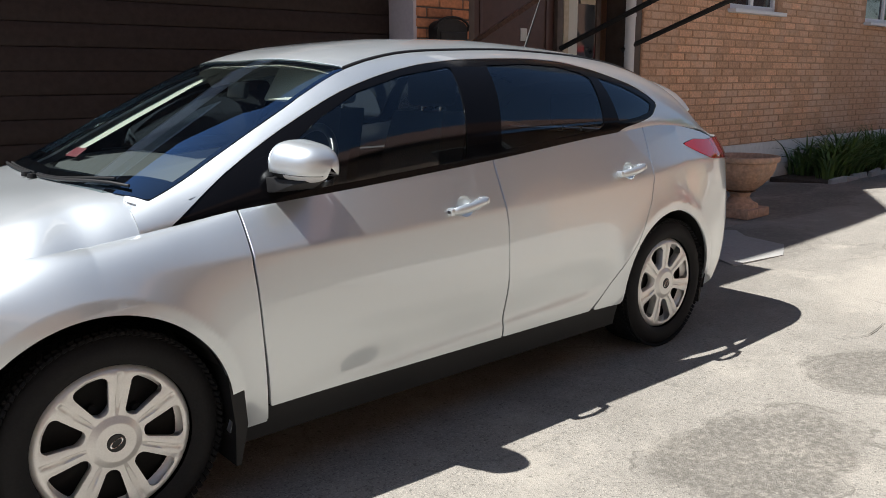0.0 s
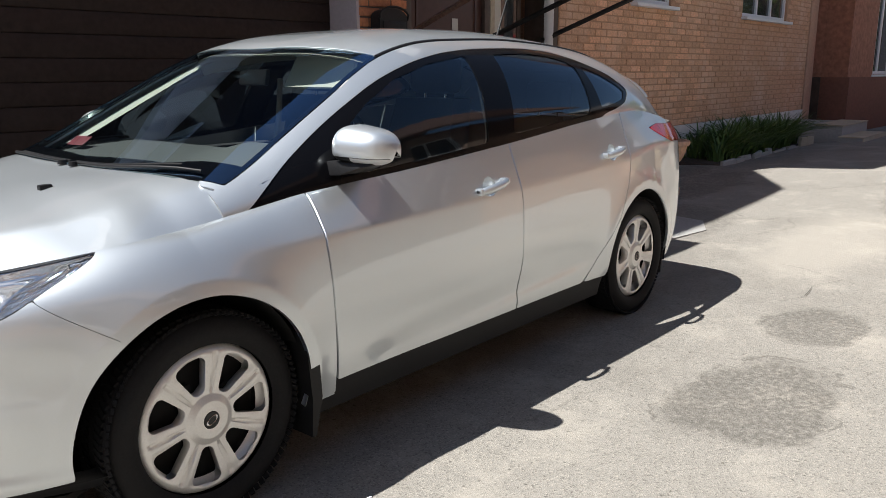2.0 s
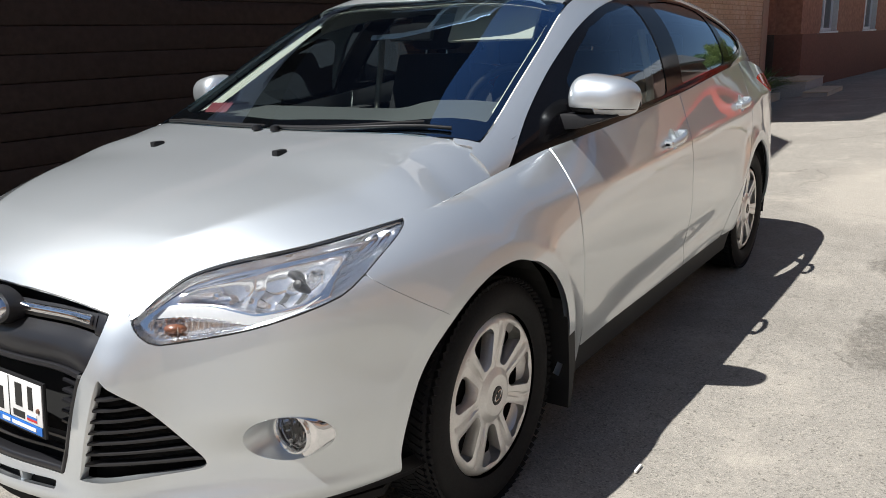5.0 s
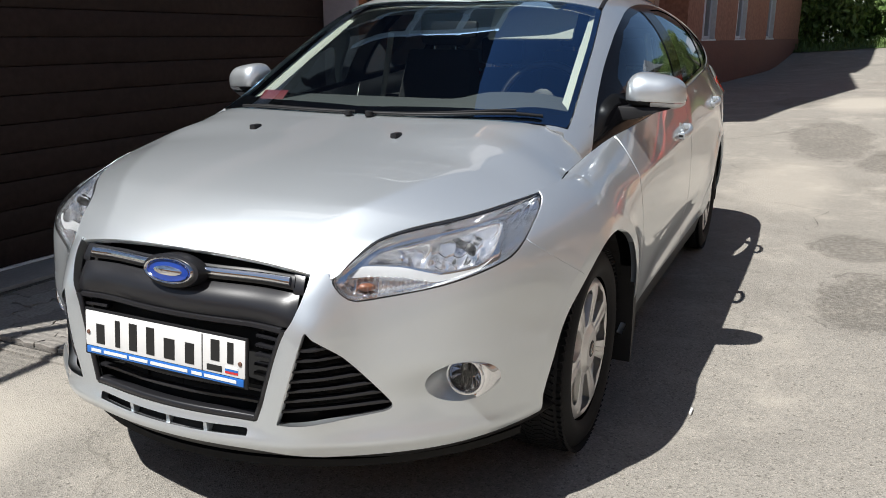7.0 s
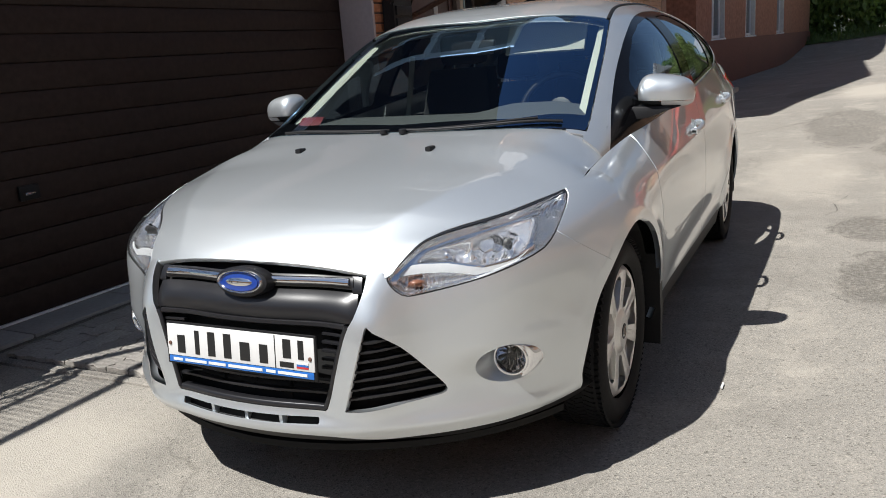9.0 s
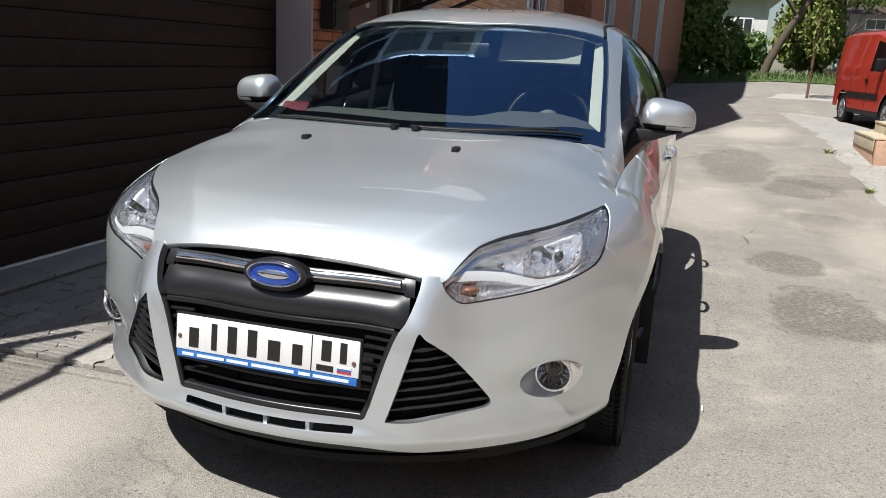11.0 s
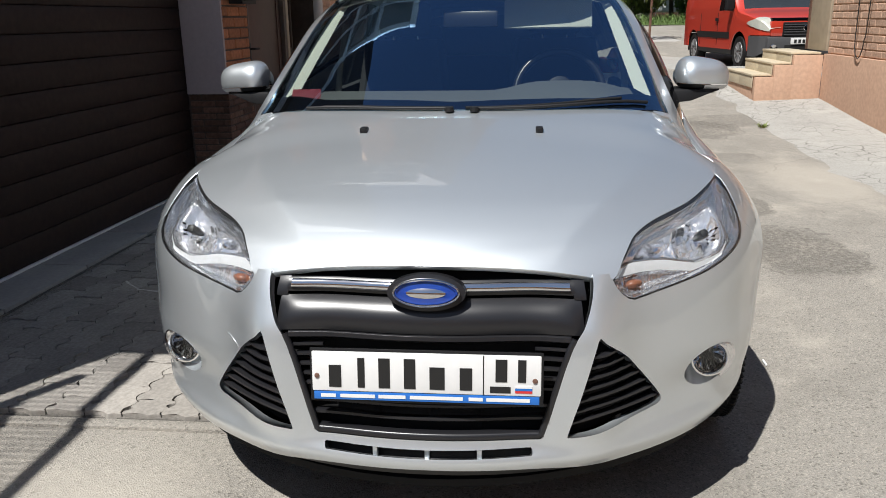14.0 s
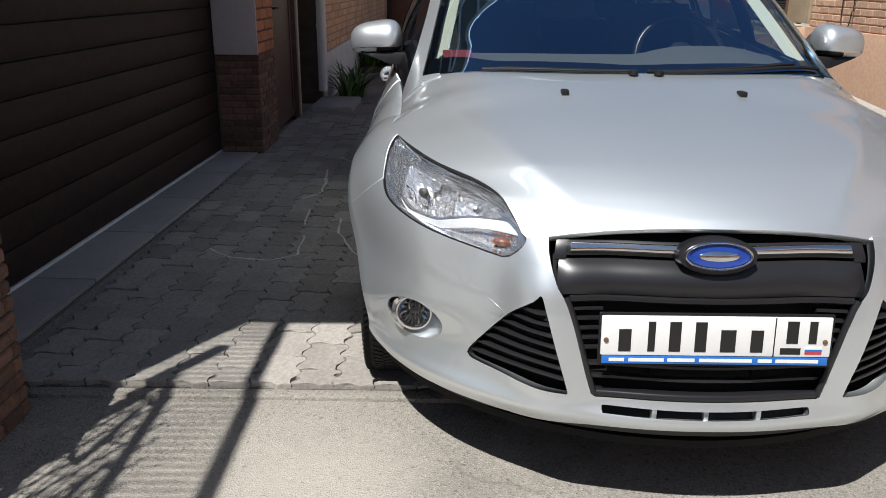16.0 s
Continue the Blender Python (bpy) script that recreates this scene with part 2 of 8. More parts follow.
M_PAVER = material("concrete_paver", (0.315, 0.292, 0.262), 0.9, vary=0.18, grain=70, bump=0.4, depth=0.003, random_tint=0.20, stain=0.5, stain_size=2.2, stain_colour=(0.16, 0.15, 0.14))
M_LIME_MARK = material("lime_mark", (0.62, 0.60, 0.56), 0.9, vary=0.3, grain=60, bump=0.2)
M_CONCRETE = material("concrete", (0.40, 0.385, 0.36), 0.88, vary=0.12, grain=45, bump=0.3, depth=0.003, stain=0.35, stain_size=2, stain_colour=(0.25, 0.235, 0.215))
M_SLAB = material("grey_slab", (0.34, 0.33, 0.315), 0.8, vary=0.08, grain=45, bump=0.15, depth=0.002, random_tint=0.14, stain=0.3, stain_size=2.5, stain_colour=(0.2, 0.19, 0.18))
M_SAND = material("joint_sand", (0.14, 0.13, 0.115), 0.95, vary=0.3, grain=90, bump=0.4)
M_GARAGE = material("brown_garage_door", (0.032, 0.0205, 0.0165), 0.55, spec=0.2, vary=0.25, grain=25, bump=0.12, depth=0.002, stain=0.25, stain_size=1.2, stain_colour=(0.038, 0.028, 0.023))
M_BROWN_METAL = material("brown_painted_steel", (0.075, 0.036, 0.026), 0.42, vary=0.12, grain=14, bump=0.05, stain=0.3, stain_size=1.5, stain_colour=(0.12, 0.075, 0.06))
M_PLASTER = material("mauve_plaster", (0.50, 0.44, 0.45), 0.85, vary=0.05, grain=30, bump=0.15, depth=0.002)
M_BRICK = material("orange_brick", (0.47, 0.19, 0.09), 0.85, vary=0.2, grain=40, bump=0.4, depth=0.003, random_tint=0.2)
M_BRICK_RIGHT = material("sunlit_brick", (0.46, 0.30, 0.215), 0.88, vary=0.2, grain=40, bump=0.4, depth=0.003, random_tint=0.2, stain=0.3, stain_size=1.1, stain_colour=(0.50, 0.38, 0.29))
M_BRICK_DARK = material("brown_clinker", (0.155, 0.085, 0.058), 0.8, vary=0.25, grain=45, bump=0.5, depth=0.004, random_tint=0.35)
M_BRICK_PAINT = material("painted_brick", (0.68, 0.405, 0.25), 0.85, vary=0.22, grain=35, bump=0.6, depth=0.005, random_tint=0.17, stain=0.7, stain_size=1.6, stain_colour=(0.76, 0.56, 0.42))
M_BRICK_FAR = material("far_brick", (0.36, 0.165, 0.105), 0.85, vary=0.25, grain=12, bump=0.3, random_tint=0.15, island=True, stain=0.3, stain_size=0.6, stain_colour=(0.30, 0.17, 0.12))
M_BRICK_HOUSE = material("dull_red_brick", (0.34, 0.20, 0.145), 0.88, vary=0.2, grain=12, bump=0.3, stain=0.35, stain_size=0.8, stain_colour=(0.40, 0.27, 0.20))
M_MORTAR = material("mortar", (0.47, 0.285, 0.175), 0.95, vary=0.15, grain=60, bump=0.3)
M_MORTAR_DARK = material("dark_mortar", (0.11, 0.085, 0.07), 0.95, vary=0.2, grain=60, bump=0.3)
M_PEACH = material("peach_plaster", (0.52, 0.335, 0.235), 0.88, vary=0.1, grain=25, bump=0.3, depth=0.003, stain=0.4, stain_size=1.2, stain_colour=(0.42, 0.25, 0.18))
M_BROWN_PLINTH = material("brown_plinth", (0.21, 0.092, 0.062), 0.85, vary=0.12, grain=20, bump=0.3, stain=0.3, stain_size=1, stain_colour=(0.16, 0.08, 0.06))
M_PLINTH_UNSEEN = material("unseen_plinth_grey", (0.36, 0.335, 0.305), 0.9, vary=0.1, grain=25, bump=0.3, depth=0.003, stain=0.4, stain_size=1.2, stain_colour=(0.24, 0.21, 0.18))
M_LIMEWASH = material("limewash", (0.70, 0.69, 0.66), 0.9, vary=0.08, grain=20, bump=0.3, stain=0.4, stain_size=1.6, stain_colour=(0.5, 0.47, 0.42))
M_FRAME = material("white_plastic_frame", (0.78, 0.79, 0.80), 0.45, vary=0.03, bump=0)
M_PANE = material("window_pane", (0.03, 0.035, 0.04), 0.04, vary=0.1, grain=2, bump=0, coat=0.5)
M_IRON = material("wrought_iron", (0.025, 0.023, 0.022), 0.55, 0.4, vary=0.2, grain=80, bump=0.2, depth=0.001)
M_RUST = material("rusty_steel", (0.16, 0.085, 0.06), 0.8, 0.2, vary=0.3, grain=40, bump=0.3, depth=0.002)
M_LEAF = material("leaf_green", (0.098, 0.165, 0.040), 0.55, vary=0.25, grain=6, bump=0, random_tint=0.35, island=True)
M_LEAF_BRIGHT = material("bright_leaf", (0.13, 0.20, 0.045), 0.55, vary=0.25, grain=6, bump=0, random_tint=0.4, island=True)
M_LEAF_YELLOW = material("spring_leaf", (0.15, 0.19, 0.035), 0.6, vary=0.25, grain=5, bump=0, random_tint=0.4, island=True)
M_GRASS = material("grass", (0.10, 0.16, 0.04), 0.8, vary=0.3, grain=8, bump=0.3, random_tint=0.3, island=True)
M_BARK = material("bark", (0.10, 0.075, 0.055), 0.9, vary=0.3, grain=30, bump=0.6, depth=0.01)
M_TERRACOTTA = material("weathered_urn_stone", (0.52, 0.33, 0.23), 0.9, vary=0.25, grain=30, bump=0.4, stain=0.55, stain_size=6, stain_colour=(0.36, 0.31, 0.26))
M_SOIL = material("soil", (0.06, 0.045, 0.035), 0.95, vary=0.4, grain=60, bump=0.6, depth=0.01)
M_HAZE = material("hazy_lamp", (0.46, 0.47, 0.42), 0.35, 0.1, vary=0.06, grain=25, bump=0.0, coat=0.5)
M_GREY_PLASTIC = material("faded_grey_plastic", (0.055, 0.056, 0.06), 0.6, vary=0.12, grain=60, bump=0.1, depth=0.001)
M_DULL_STEEL = material("dull_steel", (0.20, 0.20, 0.205), 0.5, 0.3, vary=0.15, grain=40, bump=0.1, depth=0.001)
M_SHEET = material("tan_sheet", (0.36, 0.30, 0.22), 0.7, vary=0.12, grain=8, bump=0.1, stain=0.35, stain_size=2, stain_colour=(0.26, 0.20, 0.15))
M_VAN_RED = paint("van_red_paint", (0.50, 0.042, 0.022), 0.0, 0.35)
M_TILE = material("beige_step_tile", (0.50, 0.43, 0.31), 0.6, vary=0.1, grain=30, bump=0.1, random_tint=0.08)
M_ROOF = material("grey_roof_sheet", (0.30, 0.29, 0.29), 0.6, vary=0.1, grain=10, bump=0.1)
M_ROOF_TILE = material("red_brown_roof", (0.17, 0.085, 0.06), 0.8, vary=0.25, grain=9, bump=0.3, stain=0.4, stain_size=1.5, stain_colour=(0.10, 0.07, 0.06))
M_WIRE = material("pale_wire", (0.55, 0.54, 0.5), 0.5, vary=0, bump=0)
M_GREY_TILE = material("dark_wood_door", (0.085, 0.06, 0.045), 0.5, vary=0.25, grain=12, bump=0.1)


# ---- building blocks ----
def mesh_object(name, verts, faces, mat, parent=None, smooth=False, normals=None):
    me = bpy.data.meshes.new(name)
    me.from_pydata([tuple(v) for v in verts], [], faces)
    me.materials.append(mat)
    if smooth:
        for p in me.polygons:
            p.use_smooth = True
    me.update()
    if normals is not None:
        me.normals_split_custom_set_from_vertices([tuple(v) for v in normals])
    ob = new(name, me)
    ob.parent = parent
    return ob


def part(name, bm, mat, parent=None, label="", smooth=None):
    """Links a bmesh as one mesh object. smooth: the angle in degrees up to which edges are shaded round."""
    me = bpy.data.meshes.new(name)
    bmesh.ops.recalc_face_normals(bm, faces=bm.faces)
    bm.to_mesh(me)
    bm.free()
    me.materials.append(mat)
    if smooth:
        for p in me.polygons:
            p.use_smooth = True
        me.set_sharp_from_angle(angle=radians(smooth))
    ob = new(name, me)
    ob.parent = parent
    if label:
        ob["label"] = label
    return ob


def empty(name, m=None):
    ob = new(name)
    ob.empty_display_size = 0.1
    if m is not None:
        ob.matrix_world = m
    return ob


def box(bm, x0, x1, y0, y1, z0, z1, bevel=0.0, segments=2, m=None):
    made = bmesh.ops.create_cube(bm, size=1.0)["verts"]
    mat = Matrix.Translation(((x0 + x1) / 2, (y0 + y1) / 2, (z0 + z1) / 2)) @ Matrix.Diagonal((x1 - x0, y1 - y0, z1 - z0, 1))
    bmesh.ops.transform(bm, matrix=(m @ mat if m else mat), verts=made)
    if bevel:
        edges = list({e for v in made for e in v.link_edges})
        bmesh.ops.bevel(bm, geom=edges, offset=bevel, segments=segments, profile=0.6, affect="EDGES")
    return bm


def boxed(name, x0, x1, y0, y1, z0, z1, mat, parent=None, bevel=0.006, label="", m=None):
    return part(name, box(bmesh.new(), x0, x1, y0, y1, z0, z1, bevel, 2, m), mat, parent, label, 40)


def tube(bm, points, radius, sides=8, closed=False, radii=None, cap=True):
    """A round bar along points."""
    pts = [Vector(p) for p in points]
    rings = []
    n = len(pts)
    up = Vector((0, 0, 1))
    for i, p in enumerate(pts):
        a = pts[(i - 1) % n] if closed or i > 0 else p
        b = pts[(i + 1) % n] if closed or i < n - 1 else p
        d = (b - a).normalized()
        s = d.cross(up)
        if s.length < 1e-3:
            s = d.cross(Vector((1, 0, 0)))
        s.normalize()
        u = s.cross(d).normalized()
        r = radii[i] if radii else radius
        rings.append([bm.verts.new(p + r * (math.cos(2 * math.pi * k / sides) * s + math.sin(2 * math.pi * k / sides) * u)) for k in range(sides)])
    for i in range(n if closed else n - 1):
        a, b = rings[i], rings[(i + 1) % n]
        for k in range(sides):
            bm.faces.new((a[k], a[(k + 1) % sides], b[(k + 1) % sides], b[k]))
    if cap and not closed:
        bm.faces.new(rings[0][::-1]), bm.faces.new(rings[-1])
    return bm


def lathe(bm, profile, sides=48, m=None, arc=2 * math.pi):
    """Turns a profile of (radius, height) round z."""
    rings = []
    for r, h in profile:
        ring = []
        for k in range(sides):
            a = arc * k / sides
            v = Vector((r * math.cos(a), r * math.sin(a), h))
            ring.append(bm.verts.new(m @ v if m else v))
        rings.append(ring)
    for a, b in zip(rings, rings[1:]):
        for k in range(sides):
            bm.faces.new((a[k], a[(k + 1) % sides], b[(k + 1) % sides], b[k]))
    return bm


def prism(bm, outline, h0, h1, m=None):
    """A flat outline of (x, y) raised from h0 to h1."""
    low = [bm.verts.new((m @ Vector((x, y, h0))) if m else (x, y, h0)) for x, y in outline]
    top = [bm.verts.new((m @ Vector((x, y, h1))) if m else (x, y, h1)) for x, y in outline]
    k = len(outline)
    bm.faces.new(low[::-1]), bm.faces.new(top)
    for i in range(k):
        bm.faces.new((low[i], low[(i + 1) % k], top[(i + 1) % k], top[i]))
    return bm


def inside(outline):
    """Signed distance to a closed outline, positive within."""
    pts = list(outline)
    edges = list(zip(pts, pts[1:] + pts[:1]))

    def f(a, b):
        best, within = 1e9, False
        for (ax, ay), (bx, by) in edges:
            ex, ey = bx - ax, by - ay
            t = max(0.0, min(1.0, ((a - ax) * ex + (b - ay) * ey) / (ex * ex + ey * ey)))
            best = min(best, math.hypot(a - ax - t * ex, b - ay - t * ey))
            if (ay > b) != (by > b) and a < (bx - ax) * (b - ay) / (by - ay) + ax:
                within = not within
        return best if within else -best
    return f


def smoothed(outline, steps=6, tight=0.5):
    """An outline rounded through its points."""
    pts = list(outline)
    n = len(pts)
    out = []
    for i in range(n):
        p0, p1, p2, p3 = (pts[(i + k) % n] for k in (-1, 0, 1, 2))
        for s in range(steps):
            t = s / steps
            h = (2 * t ** 3 - 3 * t ** 2 + 1, t ** 3 - 2 * t ** 2 + t, -2 * t ** 3 + 3 * t ** 2, t ** 3 - t ** 2)
            out.append(tuple(h[0] * p1[k] + h[1] * tight * (p2[k] - p0[k]) + h[2] * p2[k] + h[3] * tight * (p3[k] - p1[k]) for k in (0, 1)))
    return out


def skin(name, surface, keep, span_a, span_b, mat, parent, lip=0.014, flip=1, lift=0.0, label="", heart=(1.3, 0, 0.55)):
    """A sheet on a curved surface(a, b), cut along keep(a, b) = 0, with its edges turned inwards by lip. flip -1: the car's left."""
    a0, a1, na = span_a
    b0, b1, nb = span_b
    heart = Vector(heart)

    def place(a, b):
        x, y, z = surface(a, b)
        return Vector((x, flip * y, z))

    def normal(a, b, p):
        e = 0.002
        da = place(min(a + e, a1), b) - place(max(a - e, a0), b)
        db = place(a, min(b + e, b1)) - place(a, max(b - e, b0))
        v = da.cross(db)
        if v.length < 1e-12:
            v = p - heart
        v.normalize()
        return v if v.dot(p - heart) > 0 else -v
    verts, norms, faces, value, param = [], [], [], [], []
    for i in range(na + 1):
        for j in range(nb + 1):
            a, b = a0 + (a1 - a0) * i / na, b0 + (b1 - b0) * j / nb
            param.append((a, b))
            value.append(keep(a, b) if keep else 1.0)
    used, cut = {}, {}

    def vert(key, a, b):
        if key not in used:
            p = place(a, b)
            nn = normal(a, b, p)
            used[key] = len(verts)
            verts.append(p + lift * nn)
            norms.append(nn)
        return used[key]

    def crossing(i, j):
        k = (min(i, j), max(i, j))
        if k not in cut:
            t = value[k[0]] / (value[k[0]] - value[k[1]])
            (pa, pb), (qa, qb) = param[k[0]], param[k[1]]
            cut[k] = (pa + t * (qa - pa), pb + t * (qb - pb))
        return vert(k, *cut[k])
    for i in range(na):
        for j in range(nb):
            c = [i * (nb + 1) + j, (i + 1) * (nb + 1) + j, (i + 1) * (nb + 1) + j + 1, i * (nb + 1) + j + 1]
            pos = [value[k] > 0 for k in c]
            if all(pos):
                faces.append([vert(k, *param[k]) for k in c])
            elif any(pos):
                for tri in ((c[0], c[1], c[2]), (c[0], c[2], c[3])):
                    poly = []
                    for s in range(3):
                        u, w = tri[s], tri[(s + 1) % 3]
                        if value[u] > 0:
                            poly.append(vert(u, *param[u]))
                        if (value[u] > 0) != (value[w] > 0):
                            poly.append(crossing(u, w))
                    poly = [v for s, v in enumerate(poly) if v != poly[s - 1]]
                    if len(poly) > 2:
                        faces.append(poly)
    if lip:
        count = {}
        for f in faces:
            for s in range(len(f)):
                u, w = f[s], f[(s + 1) % len(f)]
                count[(u, w)] = count.get((u, w), 0) + 1
        rim = [e for e in count if (e[1], e[0]) not in count]
        middle = sum(verts, Vector()) / max(1, len(verts))
        ring = {}
        for u, w in rim:
            for v in (u, w):
                if v not in ring:
                    side = (verts[v] - middle)
                    side = (side - side.dot(norms[v]) * norms[v])
                    side = side.normalized() if side.length > 1e-6 else norms[v]
                    ring[v] = len(verts)
                    verts.append(verts[v].copy()), norms.append((norms[v] + side).normalized())
                    verts.append(verts[v] - lip * norms[v]), norms.append(side)
            faces.append([ring[w], ring[u], ring[u] + 1, ring[w] + 1])
    for f in faces:
        turn = Vector()
        for s in range(1, len(f) - 1):
            turn += (verts[f[s]] - verts[f[0]]).cross(verts[f[s + 1]] - verts[f[0]])
        if turn.dot(sum((norms[v] for v in f), Vector())) < 0:
            f.reverse()
    ob = mesh_object(name, verts, faces, mat, parent, True, norms)
    if label:
        ob["label"] = label
    return ob


def both(name, surface, keep, span_a, span_b, mat, parent, **more):
    """The same sheet on the car's right and left."""
    return [skin(name, surface, keep, span_a, span_b, mat, parent, flip=f, **more) for f in (1, -1)]
# ---- ground and buildings: the lane runs along x, the garage side lies at +y ----
def ground_z(x, y):
    s = min(1.0, max(0.0, (x - 4.0) / 7.0))
    s = s * s * (3 - 2 * s)
    climb = min(1.0, max(0.0, (x - 25.5) / 8.5))
    return 0.6 * climb * climb * (3 - 2 * climb) + s * min(0.44, max(0.0, (2.0 - y) * 0.075)) - 0.16 * math.exp(-min(50.0, ((x - 14.6) / 2.6) ** 4)) / (1 + math.exp(min(50.0, max(-50.0, (y + 3.5) / 0.18))))


def ground_sheet(name, xs, ys, mat, lift=0.0, ripple=0.0, edge=None, sink=0.0):
    verts, faces, k = [], [], len(ys)
    for x in xs:
        for y in ys:
            verts.append((x, y, ground_z(x, y) + (lift if y < ys[-1] else lift - sink) + ripple * noise.noise((x * 1.7, y * 1.7, 3.1))))
    for i in range(len(xs) - 1):
        for j in range(k - 1):
            if edge is None or edge((xs[i] + xs[i + 1]) / 2, (ys[j] + ys[j + 1]) / 2):
                faces.append((i * k + j, (i + 1) * k + j, (i + 1) * k + j + 1, i * k + j + 1))
    return mesh_object(name, verts, faces, mat, None, True)


def steps_between(a, b, n):
    return [a + (b - a) * i / n for i in range(n + 1)]


tagged(ground_sheet("ground", [-300, -60, -20] + steps_between(-8, 24, 128) + steps_between(24.5, 38, 27) + [45, 60, 120, 400], [-300, -80, -30, -14] + steps_between(-8, 3, 44) + [8, 14, 30, 80, 300], M_ASPHALT, ripple=0.006),
       "worn sunlit grey asphalt of a narrow lane", "ground", kind="structure")


def blot(name, cx, cy, rx, ry, seed, mat, label, lift=0.006, n=90, rings=7):
    """An irregular flat mend or stain on the lane."""
    verts, faces = [(cx, cy, ground_z(cx, cy) + lift)], []
    for r in range(1, rings + 1):
        for k in range(n):
            a = 2 * math.pi * k / n
            c, s = math.cos(a), math.sin(a)
            g = 1 + (0.34 * noise.noise((c * 1.5 + seed, s * 1.5, seed)) + 0.15 * noise.noise((c * 5 + seed, s * 5, 7)) + 0.08 * noise.noise((c * 14, s * 14, seed))) * r / rings
            x, y = cx + rx * g * c * r / rings, cy + ry * g * s * r / rings
            verts.append((x, y, ground_z(x, y) + (lift if r < rings else -0.004) + 0.006 * noise.noise((x * 1.7, y * 1.7, 3.1))))
    for k in range(n):
        faces.append((0, 1 + k, 1 + (k + 1) % n))
        for r in range(rings - 1):
            a, b = 1 + r * n + k, 1 + r * n + (k + 1) % n
            faces.append((a, a + n, b + n, b))
    return tagged(mesh_object(name, verts, faces, mat, None, True), label, "road patch", kind="structure")




def crack(pts, wide=0.011):
    bm = bmesh.new()
    rows = []
    pts = [Vector(p) for p in pts]
    fine = []
    for a, b in zip(pts, pts[1:]):
        n = max(2, int((b - a).length / 0.05))
        fine += [a.lerp(b, i / n) for i in range(n)]
    fine.append(pts[-1])
    for i, p in enumerate(fine):
        j = 0.03 * noise.noise((p.x * 7, p.y * 7, 1.0))
        p = Vector((p.x + j, p.y - j))
        d = (fine[min(i + 1, len(fine) - 1)] - fine[max(i - 1, 0)]).normalized()
        w = wide * (0.35 + abs(noise.noise((p.x * 11, p.y * 11, 4))) * 1.6)
        rows.append([bm.verts.new((p.x - d.y * s * w, p.y + d.x * s * w, ground_z(p.x, p.y) + 0.0075 + 0.006 * noise.noise((p.x * 1.7, p.y * 1.7, 3.1)))) for s in (-1, 1)])
    for a, b in zip(rows, rows[1:]):
        bm.faces.new((a[0], a[1], b[1], b[0]))
    return tagged(part("pavement_crack", bm, M_PATCH), "dark ragged crack in the asphalt", "crack", kind="structure")


crack([(3.35, -1.42), (3.55, -1.50), (3.8, -1.46), (4.1, -1.55)], 0.0025)

bm = bmesh.new()
prism(bm, [(5.62, 0.53), (5.90, 0.12), (5.02, -0.30), (4.45, -0.22), (4.75, 0.30)][::-1], -0.05, 0.016)
tagged(part("pavement_slab", bm, M_SLAB), "cracked grey concrete slab let into the lane", "slab", kind="structure")
# far verge, pale kerb side on the right
tagged(ground_sheet("pavement", steps_between(2.5, 16.5, 28), [-4.2, -3.9, -3.6, -3.3, -3.0, -2.6], M_PALE_PAVING, 0.010, 0.012, sink=0.022), "pale broken pavement strip beside the brick house", "pavement", kind="structure")
tagged(ground_sheet("verge", steps_between(29, 39, 20) + [44, 48], steps_between(-30, 20, 50), M_GRASS, 0.03, 0.02, edge=lambda x, y: x > 31 + 0.35 * y * (1 if y < 0 else 0.1) * -0.0 + (2 if y < -8 else 0)), "sunlit rough green verge", "verge", kind="structure")


def block_wall(name, x0, x1, y0, y1, z0, z1, mat, label, openings=()):
    """A thick wall from x0 to x1 with its face at y0; openings (xa, xb, za, zb) go through."""
    xs = sorted({x0, x1, *[v for o in openings for v in o[:2]]})
    zs = sorted({z0, z1, *[v for o in openings for v in o[2:]]})
    bm = bmesh.new()
    cells = {}
    for i in range(len(xs) - 1):
        for j in range(len(zs) - 1):
            mx, mz = (xs[i] + xs[i + 1]) / 2, (zs[j] + zs[j + 1]) / 2
            cells[i, j] = not any(a < mx < b and c < mz < d for a, b, c, d in openings)
    for (i, j), solid in cells.items():
        if not solid:
            continue
        a, b, c, d = xs[i], xs[i + 1], zs[j], zs[j + 1]
        quads = [((a, y0, c), (b, y0, c), (b, y0, d), (a, y0, d)), ((a, y1, c), (a, y1, d), (b, y1, d), (b, y1, c))]
        for near, q in (((i - 1, j), ((a, y0, c), (a, y0, d), (a, y1, d), (a, y1, c))), ((i + 1, j), ((b, y0, c), (b, y1, c), (b, y1, d), (b, y0, d))),
                        ((i, j - 1), ((a, y0, c), (a, y1, c), (b, y1, c), (b, y0, c))), ((i, j + 1), ((a, y0, d), (b, y0, d), (b, y1, d), (a, y1, d)))):
            if not cells.get(near, False):
                quads.append(q)
        for q in quads:
            bm.faces.new([bm.verts.new(p) for p in q])
    bmesh.ops.remove_doubles(bm, verts=bm.verts, dist=1e-5)
    return tagged(part(name, bm, mat), label, "wall", kind="structure")


